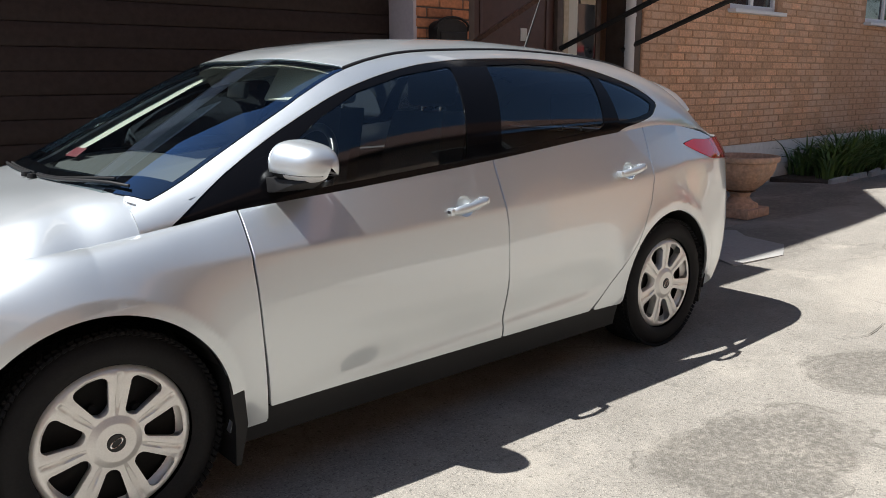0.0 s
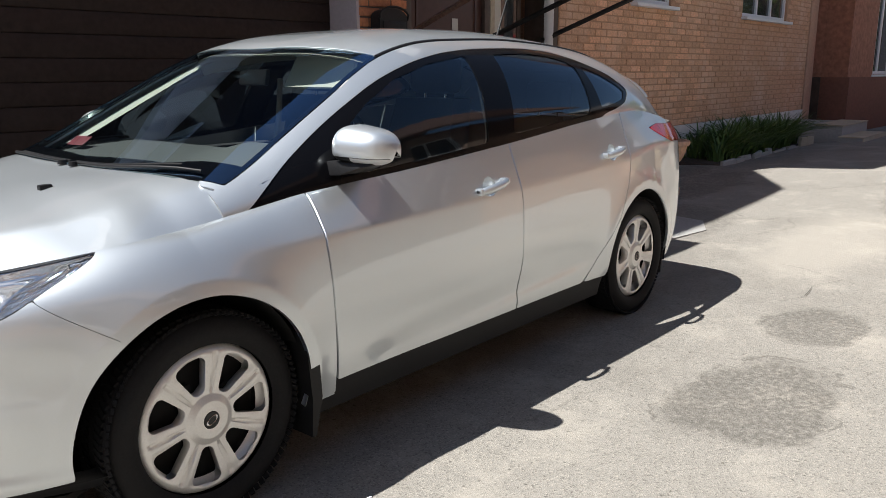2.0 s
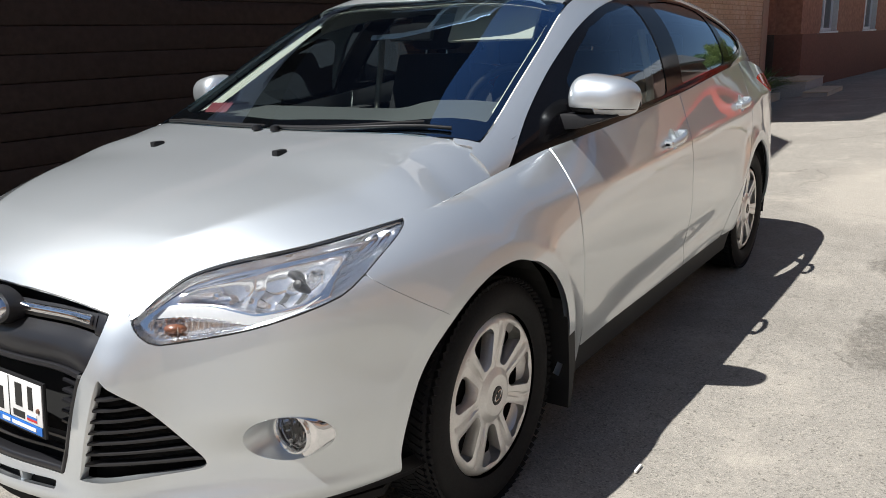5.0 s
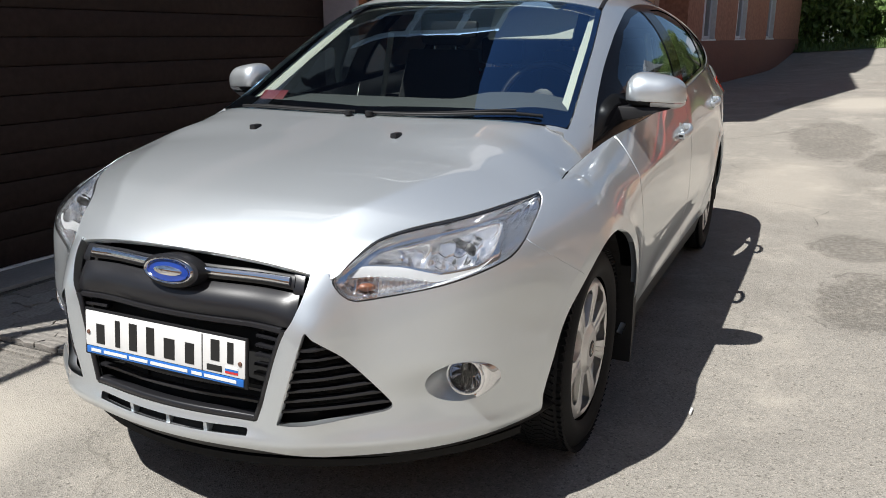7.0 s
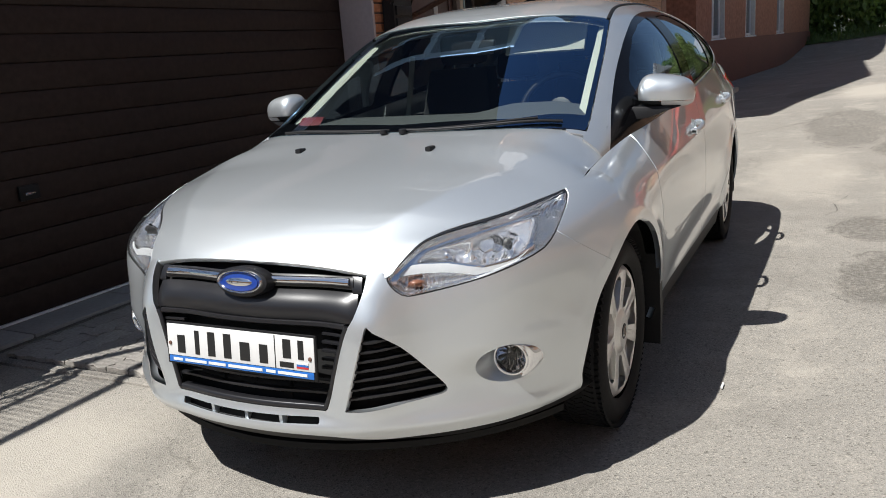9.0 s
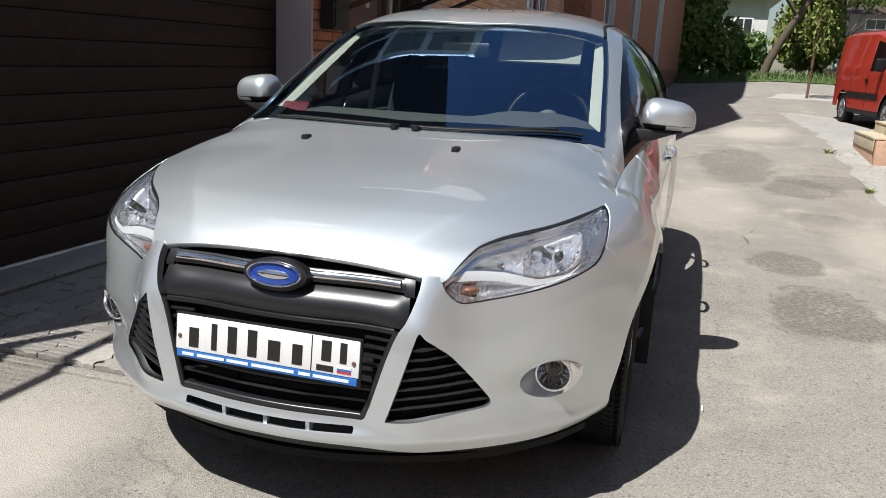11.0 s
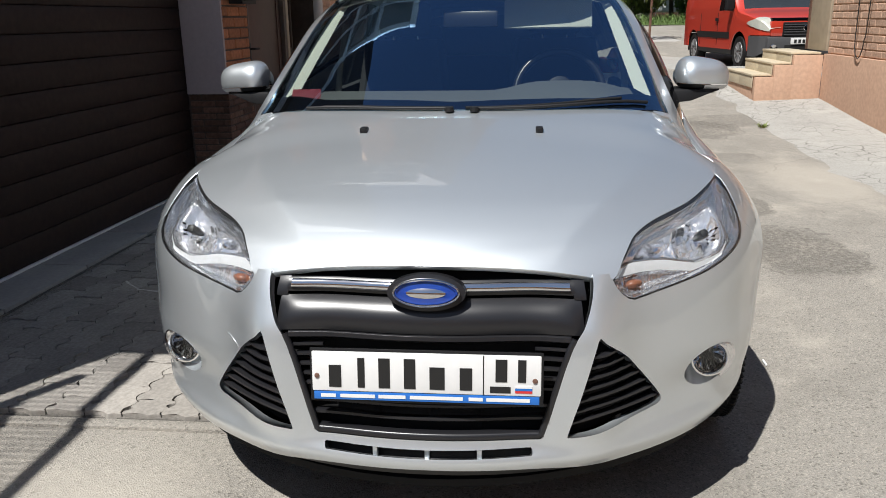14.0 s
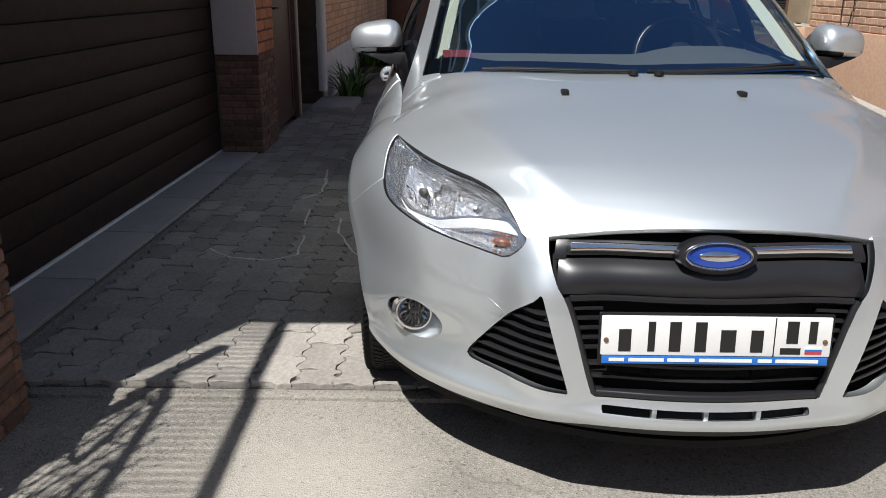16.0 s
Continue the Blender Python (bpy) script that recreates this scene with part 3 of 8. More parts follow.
# garage: low front block and the tall block above it
GAR_TURN = Matrix.Translation((3.40, 2.30, 0)) @ Matrix.Rotation(radians(-1.8), 4, "Z") @ Matrix.Translation((-3.40, -2.30, 0))
tagged(boxed("wall_garage_left", -1.06, -0.775, 2.14, 2.62, 0, 2.70, M_PLASTER), "plastered garage wall beside the door", "wall", kind="structure")
tagged(boxed("wall_garage_lintel", -0.774, 3.40, 2.28, 2.62, 2.35, 2.70, M_PLASTER), "plastered lintel over the garage door", "wall", kind="structure")
tagged(boxed("wall_garage_back", -1.06, 3.38, 2.66, 3.1, 0, 2.70, M_VOID), "near-black box added behind the garage door", "wall", kind="structure")
tagged(boxed("ceiling_garage", -1.10, 0.92, 1.74, 3.2, 2.705, 2.80, M_ROOF), "flat eaves over the garage front", "eaves", kind="structure")
# unseen gable: outline fitted to its shadow, dark so the windscreen reflects little
bm = bmesh.new()
prism(bm, [(0.92, 2.705), (3.65, 2.705), (3.65, 7.4), (0.95, 7.35), (0.75, 5.4), (0.35, 3.67), (-1.05, 3.60), (-1.05, 2.805), (0.92, 2.805)], -6.0, -2.0, Matrix.Rotation(radians(90), 4, "X"))
tagged(part("wall_garage_upper", bm, M_GARAGE), "unseen dark gable above the garage, outlined to cast its shadow", "wall", kind="structure")
TAN_TOP = 6.195
tagged(boxed("wall_entrance", 3.40, 5.90, 2.32, 6.0, 0, 3.5, M_BROWN_METAL), "dark brown entrance wall", "wall", kind="structure")
tagged(boxed("wall_tan_upper", 6.30, 15.4, 2.0, 6.0, 2.92, TAN_TOP, M_BRICK_PAINT), "dark upper storey of the tan brick house", "wall", kind="structure")
# unseen right rake of the gable, sloped to match its shadow
bm = bmesh.new()
prism(bm, [(3.655, 3.505), (6.295, 3.505), (6.295, 4.80), (3.655, 7.40)], -6.0, -2.0, Matrix.Rotation(radians(90), 4, "X"))
tagged(part("wall_entrance_upper", bm, M_GARAGE), "unseen dark half of the gable above the entrance, outlined to cast its shadow", "wall", kind="structure")
bay = boxed("glazed_awning", 2.06, 2.86, 0.58, 1.40, 3.320, 3.332, M_AWNING, None, 0.0)
tagged(bay, "pale glazed awning in a white frame high on the wall", "awning", kind="structure")
for y in (0.55, 0.95, 1.38):
    boxed("awning_frame", 2.02, 2.90, y, y + 0.05, 3.29, 3.345, M_FRAME, bay, 0.005)
for x in (2.01, 2.43, 2.86):
    boxed("awning_frame", x, x + 0.05, 0.605, 1.995, 3.292, 3.318, M_FRAME, bay, 0.004)
# unseen block added overhead; its outline is fitted to the shadow edge on the lane
bm = bmesh.new()
prism(bm, [(5.9, 6.2), (17.4, 6.2), (17.4, 10.8), (9.4, 10.8)], -6.0, -1.15, Matrix.Rotation(radians(90), 4, "X"))
tagged(part("roof_tan_unseen", bm, M_ROOF), "unseen steep block over the tan brick house, outlined to cast its shadow", "roof", kind="structure")
WIN_LEFT = [(7.95, 9.05, 2.08, 2.9), (11.62, 13.75, 2.08, 2.9)]
tagged(block_wall("wall_tan", 6.30, 15.1, 1.955, 2.6, 0.52, 2.92, M_MORTAR, "tan painted brick wall with worn joints", WIN_LEFT), kind="structure")
tagged(boxed("plinth", 6.30, 15.1, 1.925, 2.6, -0.05, 0.518, M_LIMEWASH), "whitewashed plinth of the tan brick wall", "plinth", kind="structure")
tagged(boxed("trim_corner", 15.11, 15.55, 1.93, 2.6, 0.0, 3.6, M_PEACH, bevel=0.01), "yellowish plastered corner strip", "trim", kind="structure")
# dark brown colour carries the shade of the recess
tagged(boxed("wall_recess", 15.55, 16.2, 2.1, 2.6, 0.0, 1.16, M_GREY_TILE), "recess beside the steps, its shade put into a dark colour", "wall", kind="structure")
tagged(boxed("wall_recess_upper", 15.56, 16.2, 2.05, 2.6, 1.163, 4.0, M_BRICK_FAR), "shaded brick above the dark recess", "wall", kind="structure")

# angled far house
FAR = Matrix.Translation((15.75, 1.35, 0)) @ Matrix.Rotation(radians(-5.7), 4, "Z")
FAR_WINDOWS = [(1.35, 2.65), (5.0, 6.3), (9.6, 10.9)]
bm_wall = block_wall("wall_far", 0.0, 16.6, 0.0, 0.5, 1.12, 4.4, M_BRICK_FAR, "red brick wall in shade with tall windows", [(a, b, 1.16, 4.0) for a, b in FAR_WINDOWS])
bm_wall.matrix_world = FAR
tagged(boxed("plinth_far", 0.0, 16.6, -0.04, 0.5, -0.1, 1.118, M_BROWN_PLINTH, m=None), "brown rendered plinth of the far brick house", "plinth", kind="structure").matrix_world = FAR
# top is out of view; its height is set by the shadow it throws
tagged(boxed("wall_far_upper", 0.0, 16.6, 0.05, 6, 4.41, 12.2, M_BRICK_FAR), "upper brick storey of the far house", "wall", kind="structure").matrix_world = FAR
# solid box whose black colour stands in for the unlit rooms
tagged(boxed("wall_far_back", 0.06, 16.6, 0.6, 6, -0.1, 4.40, M_VOID), "near-black box for the unlit inside of the far house", "wall", kind="structure").matrix_world = FAR

tagged(boxed("wall_far_side", 0.0, 0.058, 0.502, 6, 1.12, 4.40, M_BRICK_FAR, None, 0.0), "shaded brick end of the far house", "wall", kind="structure").matrix_world = FAR
# dark colour again stands for the shaded recess, not for boards
tagged(boxed("plinth_far_side", 0.0, 0.058, 0.502, 6, -0.1, 1.117, M_GREY_TILE, None, 0.0), "foot of the far house's end, darkened for the recess's shade", "plinth", kind="structure").matrix_world = FAR
RIGHT_END = 7.8
# house behind the camera, on the right
WIN_RIGHT = [(-2.1, -1.0, 1.45, 2.6), (0.4, 1.5, 1.45, 2.6), (3.6, 4.7, 1.55, 2.6)]
tagged(block_wall("wall_right", 5.0, RIGHT_END, -3.92, -4.4, 0.792, 3.0, M_MORTAR, "sunlit red brick wall of the opposite house"), kind="structure")
tagged(block_wall("wall_right_near", -9.0, 4.995, -3.92, -4.4, 0.9, 3.0, M_BRICK_RIGHT, "tan brick wall of the opposite house", WIN_RIGHT), kind="structure")
# out of view; grey instead of peach to keep orange reflections off the car
tagged(boxed("plinth_right_near", -9.0, 4.995, -4.4, -3.87, -0.1, 0.898, M_PLINTH_UNSEEN), "unseen stretch of the opposite plinth, greyed for its reflection in the car", "plinth", kind="structure")
tagged(boxed("plinth_right", 5.0, RIGHT_END, -4.4, -3.87, -0.1, 0.79, M_PEACH), "peach rendered plinth of the opposite house", "plinth", kind="structure")
tagged(boxed("wall_right_back", -9.0, RIGHT_END, -9.0, -4.45, -0.1, 3.0, M_VOID), "near-black box for the unlit inside of the opposite house", "wall", kind="structure")
bm = bmesh.new()
for a, b in (((-9.4, -3.6, 3.005), (RIGHT_END + 0.3, -3.6, 3.005)),):
    v = [bm.verts.new(p) for p in ((-9.4, -3.6, 3.005), (RIGHT_END + 0.3, -3.6, 3.005), (RIGHT_END + 0.3, -6.6, 6.3), (-9.4, -6.6, 6.3), (-9.4, -9.6, 3.0), (RIGHT_END + 0.3, -9.6, 3.0), (-9.4, -3.6, 3.11), (RIGHT_END + 0.3, -3.6, 3.11), (RIGHT_END + 0.3, -6.6, 6.41), (-9.4, -6.6, 6.41))]
    bm.faces.new((v[0], v[3], v[2], v[1])), bm.faces.new((v[6], v[7], v[8], v[9])), bm.faces.new((v[0], v[1], v[7], v[6])), bm.faces.new((v[3], v[4], v[5], v[2])), bm.faces.new((v[0], v[6], v[9], v[3])), bm.faces.new((v[1], v[2], v[8], v[7]))
tagged(part("roof_right", bm, M_ROOF_TILE), "steep red-brown roof of the opposite house", "roof", kind="structure")
# added behind the camera, never in view; the car's nose reflects it
tagged(boxed("wall_behind", -16, -9.2, -12, 12, -0.1, 3.2, M_BRICK_PAINT), "unseen plain wall added behind the camera", "wall", kind="structure")
# ---- the lines of the car: x runs from the front axle to the tail, y is the half width, z the height ----
HALF = math.pi / 2
NOSE_X, TAIL_X = 0.0, 2.75


def line(*knots):
    """A smooth curve through knots (a, b), as a function."""
    xs = [k[0] for k in knots]
    ys = [k[1] for k in knots]
    n = len(xs)
    d = [(ys[i + 1] - ys[i]) / (xs[i + 1] - xs[i]) for i in range(n - 1)]
    m = [d[0]] + [0.0 if d[i - 1] * d[i] <= 0 else 2 * d[i - 1] * d[i] / (d[i - 1] + d[i]) for i in range(1, n - 1)] + [d[-1]]

    def at(x):
        if x <= xs[0]:
            return ys[0] + m[0] * (x - xs[0])
        if x >= xs[-1]:
            return ys[-1] + m[-1] * (x - xs[-1])
        i = 0
        while x > xs[i + 1]:
            i += 1
        h = xs[i + 1] - xs[i]
        s = (x - xs[i]) / h
        return ((1 + 2 * s) * (1 - s) ** 2 * ys[i] + s * (1 - s) ** 2 * h * m[i]
                + s * s * (3 - 2 * s) * ys[i + 1] + s * s * (s - 1) * h * m[i + 1])
    return at


nose_profile = line((0.14, -0.83), (0.20, -0.875), (0.27, -0.895), (0.40, -0.875), (0.50, -0.858), (0.62, -0.832), (0.70, -0.805),
                    (0.735, -0.785), (0.76, -0.755), (0.83, -0.57), (0.885, -0.40), (0.95, -0.15))
tail_profile = line((0.2, 3.36), (0.35, 3.44), (0.55, 3.455), (0.80, 3.43), (0.95, 3.40), (1.05, 3.34), (1.20, 3.2))
belt_z = line((-0.225, 0.831), (0.155, 0.873), (0.271, 0.888), (0.45, 0.915), (0.85, 0.948), (1.48, 1.0), (2.16, 1.06), (2.6, 1.085), (3.0, 1.05), (3.4, 0.985))
belt_y = line((-0.225, 0.757), (0.155, 0.762), (0.271, 0.768), (0.6, 0.812), (1.0, 0.838), (1.6, 0.845), (2.2, 0.832), (2.6, 0.805), (3.0, 0.745), (3.4, 0.63))
nose_top = line((0.0, 0.735), (0.30, 0.722), (0.455, 0.703), (0.475, 0.705), (0.512, 0.729), (0.575, 0.769), (0.66, 0.7885), (0.83, 0.8075), (1.0, 0.8265), (1.17, 0.8395), (1.25, 0.845), (1.33, 0.849), (1.41, 0.8522), (1.49, 0.8546), (HALF, belt_z(0.0)))
roof_z = line((0.0, 0.945), (0.1, 0.997), (0.3, 1.10), (0.5, 1.205), (0.7, 1.308), (0.82, 1.365), (0.95, 1.412), (1.1, 1.444), (1.4, 1.472),
              (1.75, 1.478), (2.1, 1.463), (2.5, 1.425), (2.85, 1.353), (3.00, 1.295), (3.12, 1.19), (3.33, 1.0))


shoulder_z = line((0.3, 0.785), (1.0, 0.797), (1.5, 0.815), (2.4, 0.865), (2.9, 0.93))


def eased(a, b, x):
    t = min(1.0, max(0.0, (x - a) / (b - a)))
    return t * t * (3 - 2 * t)


# how far the painted bars beside the grille stand forward
cheek = line((0.24, 0.004), (0.34, 0.032), (0.45, 0.048), (0.56, 0.052), (0.64, 0.040), (0.70, 0.026), (0.76, 0.004), (0.85, 0.0), (1.0, 0.0))


def width(x, z):
    """Half width of the body side at x and height z."""
    zt, yt = belt_z(x), belt_y(x)
    most = 0.905 - 0.02 * max(0.0, (x - 2.2) / 0.5) ** 2
    for c in (0.0, 2.648):
        most += 0.008 * math.exp(-((x - c) / 0.42) ** 2)
    low = 0.58
    if z > low:
        s = min(1.0, (z - low) / (zt - low))
        soft = 0.5 + 0.32 * min(1.0, max(0.0, (x - 0.2) / 0.9))
        full = max(0.0, 1 - s ** 2.1) ** soft
        # from the front door on, the side breaks along a shoulder crease
        creased = eased(0.10, 0.70, x)
        if creased > 0:
            sc = min(0.75, (shoulder_z(x) - low) / (zt - low))
            g = 0.86
            under, over = 1 - (1 - g) * (s / sc) ** 2, g * (1 - s) / (1 - sc)
            k = 0.022
            fold = min(under, over) - k * math.log(1 + math.exp(-abs(under - over) / k))
            full = full * (1 - creased) + max(0.0, fold if s < 1 else 0.0) * creased
        return yt + (most - yt) * full
    drop = (low - z) / 0.36
    fall = z - 0.365 - 0.055 * (x - 1.2)
    scoop = 0.013 * math.exp(-(fall / (0.085 if fall > 0 else 0.035)) ** 2) * eased(0.50, 0.95, x) * eased(2.25, 1.9, x)
    return most - 0.035 * drop ** 2 - scoop


def flare(x, z):
    """The lip that stands out round the wheel arches."""
    d = min(math.hypot(x + 0.028, z - 0.335) - 0.361, math.hypot(x - 2.61, z - 0.325) - 0.362)
    past = math.sqrt(max(0.0, d - 0.038) ** 2 + 0.00003) - 0.0055 if d > 0.038 else 0.0
    return 0.017 * math.exp(-max(0.0, past) / 0.055) * eased(0.22, 0.36, z)


def body(q, z):
    """The body's skin: q is 0 at the middle of the nose, HALF + x along the side."""
    x = q - HALF
    if x < NOSE_X:
        q = max(q, 0.0)
        x0 = nose_profile(z)
        bulge = 0.018 * math.exp(-((q - 1.02) / 0.20) ** 2 - ((z - 0.42) / 0.10) ** 2) + 0.019 * math.exp(-((q - 1.0) / 0.28) ** 2 - ((z - 0.70) / 0.12) ** 2)
        bulge += cheek(z) * math.exp(-((q - 0.41) / 0.11) ** 2)
        bulge += 0.012 * math.exp(-((z - 0.286) / 0.026) ** 2) * eased(1.35, 1.0, q)
        bulge -= 0.014 * math.exp(-((q - 0.80) / 0.16) ** 2 - ((z - 0.395) / 0.065) ** 2)
        xx = NOSE_X - (NOSE_X - x0) * max(math.cos(q), 0.0) ** 0.91 - bulge * math.cos(q)
        xx -= 0.030 * math.exp(-((q - 0.88) / 0.20) ** 2) * eased(0.36, 0.50, z) * eased(0.83, 0.70, z)
        return xx, width(0.0, z) * max(math.sin(q), 0.0) ** 0.976 + bulge * math.sin(q) + flare(xx, z) * eased(1.0, 1.3, q), z
    if x > TAIL_X:
        f = min(x - TAIL_X, HALF)
        xx = TAIL_X + (tail_profile(z) - TAIL_X) * math.sin(f) ** 0.9
        return xx, width(TAIL_X, z) * max(math.cos(f), 0.0) ** 0.28 + flare(xx, z), z
    return x, width(x, z) + flare(x, z), z


def cabin(x, a):
    """Roof, pillars and glass: a is 0 at the belt and HALF along the middle."""
    z0, y0 = belt_z(x), belt_y(x)
    return x, y0 * max(math.cos(a), 0.0) ** 0.5, z0 + (roof_z(x) - z0) * max(math.sin(a), 0.0) ** 1.4


# ---- the silver hatchback ----
def top_z(q):
    return nose_top(q) if q < HALF else belt_z(min(q - HALF, 3.3))


LOW = 0.17


def side_at(q, v):
    return body(q, LOW + (top_z(q) - LOW) * v)


def on_side(test):
    """A cutting test in (q, z) for the sheet side_at(q, v)."""
    return lambda q, v: test(q, LOW + (top_z(q) - LOW) * v)


def along(pts):
    """Points (x, z) of the side as (q, z)."""
    return [(x + HALF, z) for x, z in pts]


def mirrored_nose(s, v):
    x, y, z = side_at(abs(s), v)
    return x, math.copysign(y, s), z


def arch(q, z, grow=0.0):
    x = body(q, z)[0]
    return min(math.hypot(x + 0.028, z - 0.335) - 0.361 - grow, math.hypot(x - 2.61, z - 0.325) - 0.362 - grow)


LAMP = smoothed([(1.165, 0.836), (1.0, 0.822), (0.83, 0.803), (0.66, 0.784), (0.575, 0.765), (0.512, 0.722), (0.468, 0.683), (0.535, 0.637), (0.77, 0.668), (1.0, 0.720), (1.10, 0.786)], 4, 0.32)
INTAKE = smoothed([(0.404, 0.567), (0.427, 0.559), (0.510, 0.508), (0.650, 0.388), (0.640, 0.362), (0.368, 0.341), (0.350, 0.353)], 4, 0.28)
lamp_top = line((0.40, 0.684), (0.468, 0.690), (0.512, 0.724), (0.575, 0.766), (0.66, 0.7855), (0.83, 0.8045), (1.0, 0.8235), (1.165, 0.837), (1.25, 0.842))
in_lamp, in_intake = inside(LAMP), inside(INTAKE)
in_fender = inside([(1.290, 0.60), (1.287, 0.631), (1.003, 0.7815), (1.003, 1.2), (0.445 + HALF, 1.2), (0.430 + HALF, 0.76), (0.441 + HALF, 0.53), (0.458 + HALF, 0.245), (1.290, 0.1)])
grille_half = line((0.335, 0.286), (0.345, 0.290), (0.56, 0.350), (0.60, 0.374), (0.70, 0.408), (0.74, 0.412))


def in_grille(q, z):
    return min(grille_half(z) - abs(q), z - 0.337)


def in_slot(q, z):
    return min(0.264 - abs(q), 0.0092 - abs(z - 0.307 - 0.004 * (abs(q) / 0.27) ** 2))


def in_fog(q, z):
    return 0.0565 - math.hypot((q - 0.866) * 0.4956, z - 0.421)


def bumper_keep(s, z):
    q = abs(s)
    seam = -1.0
    if z > 0.5:
        t = (z - 0.631) / (0.742 - 0.631)
        seam = (1.284 + (1.074 - 1.284) * t) - q
    else:
        seam = 1.5 - q
    edge = line((0.0, 0.270), (0.30, 0.266), (0.50, 0.252), (0.80, 0.252), (1.2, 0.275))(q)
    return min(seam, z - edge, lamp_top(q) + 0.001 - z if q > 0.455 else 1.0, -in_lamp(q, z) - 0.0022, -in_grille(q, z), -in_intake(q, z), -in_fog(q, z), -in_slot(q, z), arch(q, z))


car = empty("hatchback_car")
tagged(car, "silver five-door hatchback with white-silver hubcaps, parked on asphalt", "car")
front_bumper = skin("front_bumper", mirrored_nose, lambda s, v: bumper_keep(s, LOW + (top_z(abs(s)) - LOW) * v), (-1.5, 1.5, 300), (0.06, 1.0, 84), M_SILVER, car, lip=0.022)
fenders = both("front_wing", side_at, on_side(lambda q, z: min(in_fender(q, z), arch(q, z), z - 0.25, -in_lamp(q, z) - 0.0022, 1.0 if q > 1.166 else lamp_top(q) - 0.001 - z)), (1.0, HALF + 0.47, 90), (0.05, 1.0, 80), M_SILVER, car, lip=0.018)

FRONT_DOOR = along([(0.450, 1.2), (0.438, 0.76), (0.449, 0.53), (0.466, 0.300), (1.487, 0.300), (1.503, 0.53), (1.503, 0.75), (1.470, 0.98), (1.470, 1.2)])
REAR_DOOR = along([(1.478, 1.2), (1.478, 0.98), (1.511, 0.75), (1.511, 0.53), (1.495, 0.300), (2.03, 0.300), (2.10, 0.36), (2.315, 0.573), (2.425, 0.75), (2.452, 0.85), (2.455, 1.2)])
QUARTER = along([(2.463, 1.3), (2.460, 0.85), (2.433, 0.75), (2.323, 0.573), (2.108, 0.36), (2.06, 0.31), (2.06, 0.22), (5.0, 0.22), (5.0, 1.3)])
in_front, in_rear = inside(FRONT_DOOR), inside(REAR_DOOR)
front_doors = both("front_door", side_at, on_side(lambda q, z: min(in_front(q, z), math.hypot(q - HALF - 1.292, (z - 0.846) * 1.05) - 0.040)), (HALF + 0.40, HALF + 1.53, 100), (0.05, 1.0, 80), M_SILVER, car)
rear_doors = both("rear_door", side_at, on_side(lambda q, z: min(in_rear(q, z), math.hypot(q - HALF - 2.280, (z - 0.900) * 1.05) - 0.040)), (HALF + 1.45, HALF + 2.49, 96), (0.05, 1.0, 80), M_SILVER, car)
in_quarter = inside(QUARTER)
TAIL_LAMP = smoothed(along([(2.77, 0.990), (2.93, 1.008), (3.12, 1.0), (3.6, 1.0), (3.6, 0.89), (3.10, 0.905), (2.90, 0.948)]), 3, 0.2)
in_tail = inside(TAIL_LAMP)
both("rear_quarter", side_at, on_side(lambda q, z: min(in_quarter(q, z), arch(q, z), z - (0.298 if q - HALF < 2.36 else 0.24), -in_tail(q, z))), (HALF + 2.03, HALF + TAIL_X + HALF, 90), (0.05, 1.0, 60), M_SILVER, car)
both("tail_lamp", side_at, on_side(lambda q, z: in_tail(q, z) - 0.003), (HALF + 2.75, HALF + TAIL_X + 1.2, 40), (0.7, 1.0, 24), M_RED_LENS, car, lip=0.02, lift=0.003, label="red tail lamp lens")
both("sill", side_at, on_side(lambda q, z: min(0.296 - z, arch(q, z, 0.012), z - 0.19)), (HALF + 0.36, HALF + 2.24, 50), (0.0, 0.2, 14), M_BLACK_PLASTIC, car, lip=0.05, lift=-0.012, label="black plastic side sill")


def under_lip(s, v):
    low = line((0.0, 0.238), (0.45, 0.234), (0.75, 0.220), (1.3, 0.220))(abs(s))
    top = line((0.0, 0.268), (0.30, 0.264), (0.50, 0.256), (1.3, 0.262))(abs(s))
    x, y, z = body(abs(s), low + (top - low) * v)
    return x + 0.02 - 0.018 * v, math.copysign(y * (0.965 + 0.03 * v), s), z


skin("chin_spoiler", under_lip, None, (-1.28, 1.28, 80), (0.0, 1.0, 5), M_BLACK_PLASTIC, car, lip=0.03, label="black plastic chin strip")


bm = bmesh.new()
tray = [(body(q, 0.22)[0] + 0.03, body(q, 0.22)[1] - 0.02) for q in steps_between(0.0, 1.12, 16)]
prism(bm, [(x, -y) for x, y in tray] + [(0.3, -0.55), (0.3, 0.55)] + [(x, y) for x, y in tray[:0:-1]], 0.195, 0.215)
part("undertray", bm, M_VOID, car, "dark plastic undertray")

# bonnet: from the middle line to the seam beside the lamps
bonnet_mid = line((0.0, -0.795), (0.06, -0.775), (0.2, -0.68), (0.5, -0.36), (0.8, -0.03), (1.0, 0.105))
mid_height = line((-0.80, 0.724), (-0.775, 0.749), (-0.70, 0.798), (-0.60, 0.842), (-0.40, 0.898), (-0.135, 0.948), (0.115, 0.990))


edge_places = [body(0.452 + (1.168 - 0.452) * 0.60 / 0.66, lamp_top(0.452 + (1.168 - 0.452) * 0.60 / 0.66) + 0.0008), body(1.168, lamp_top(1.168) + 0.0008), body(1.25, nose_top(1.25)), body(1.36, nose_top(1.36)),
               (0.0, belt_y(0.0), belt_z(0.0)), (0.08, belt_y(0.08), belt_z(0.08)), (0.157, belt_y(0.157), belt_z(0.157))]
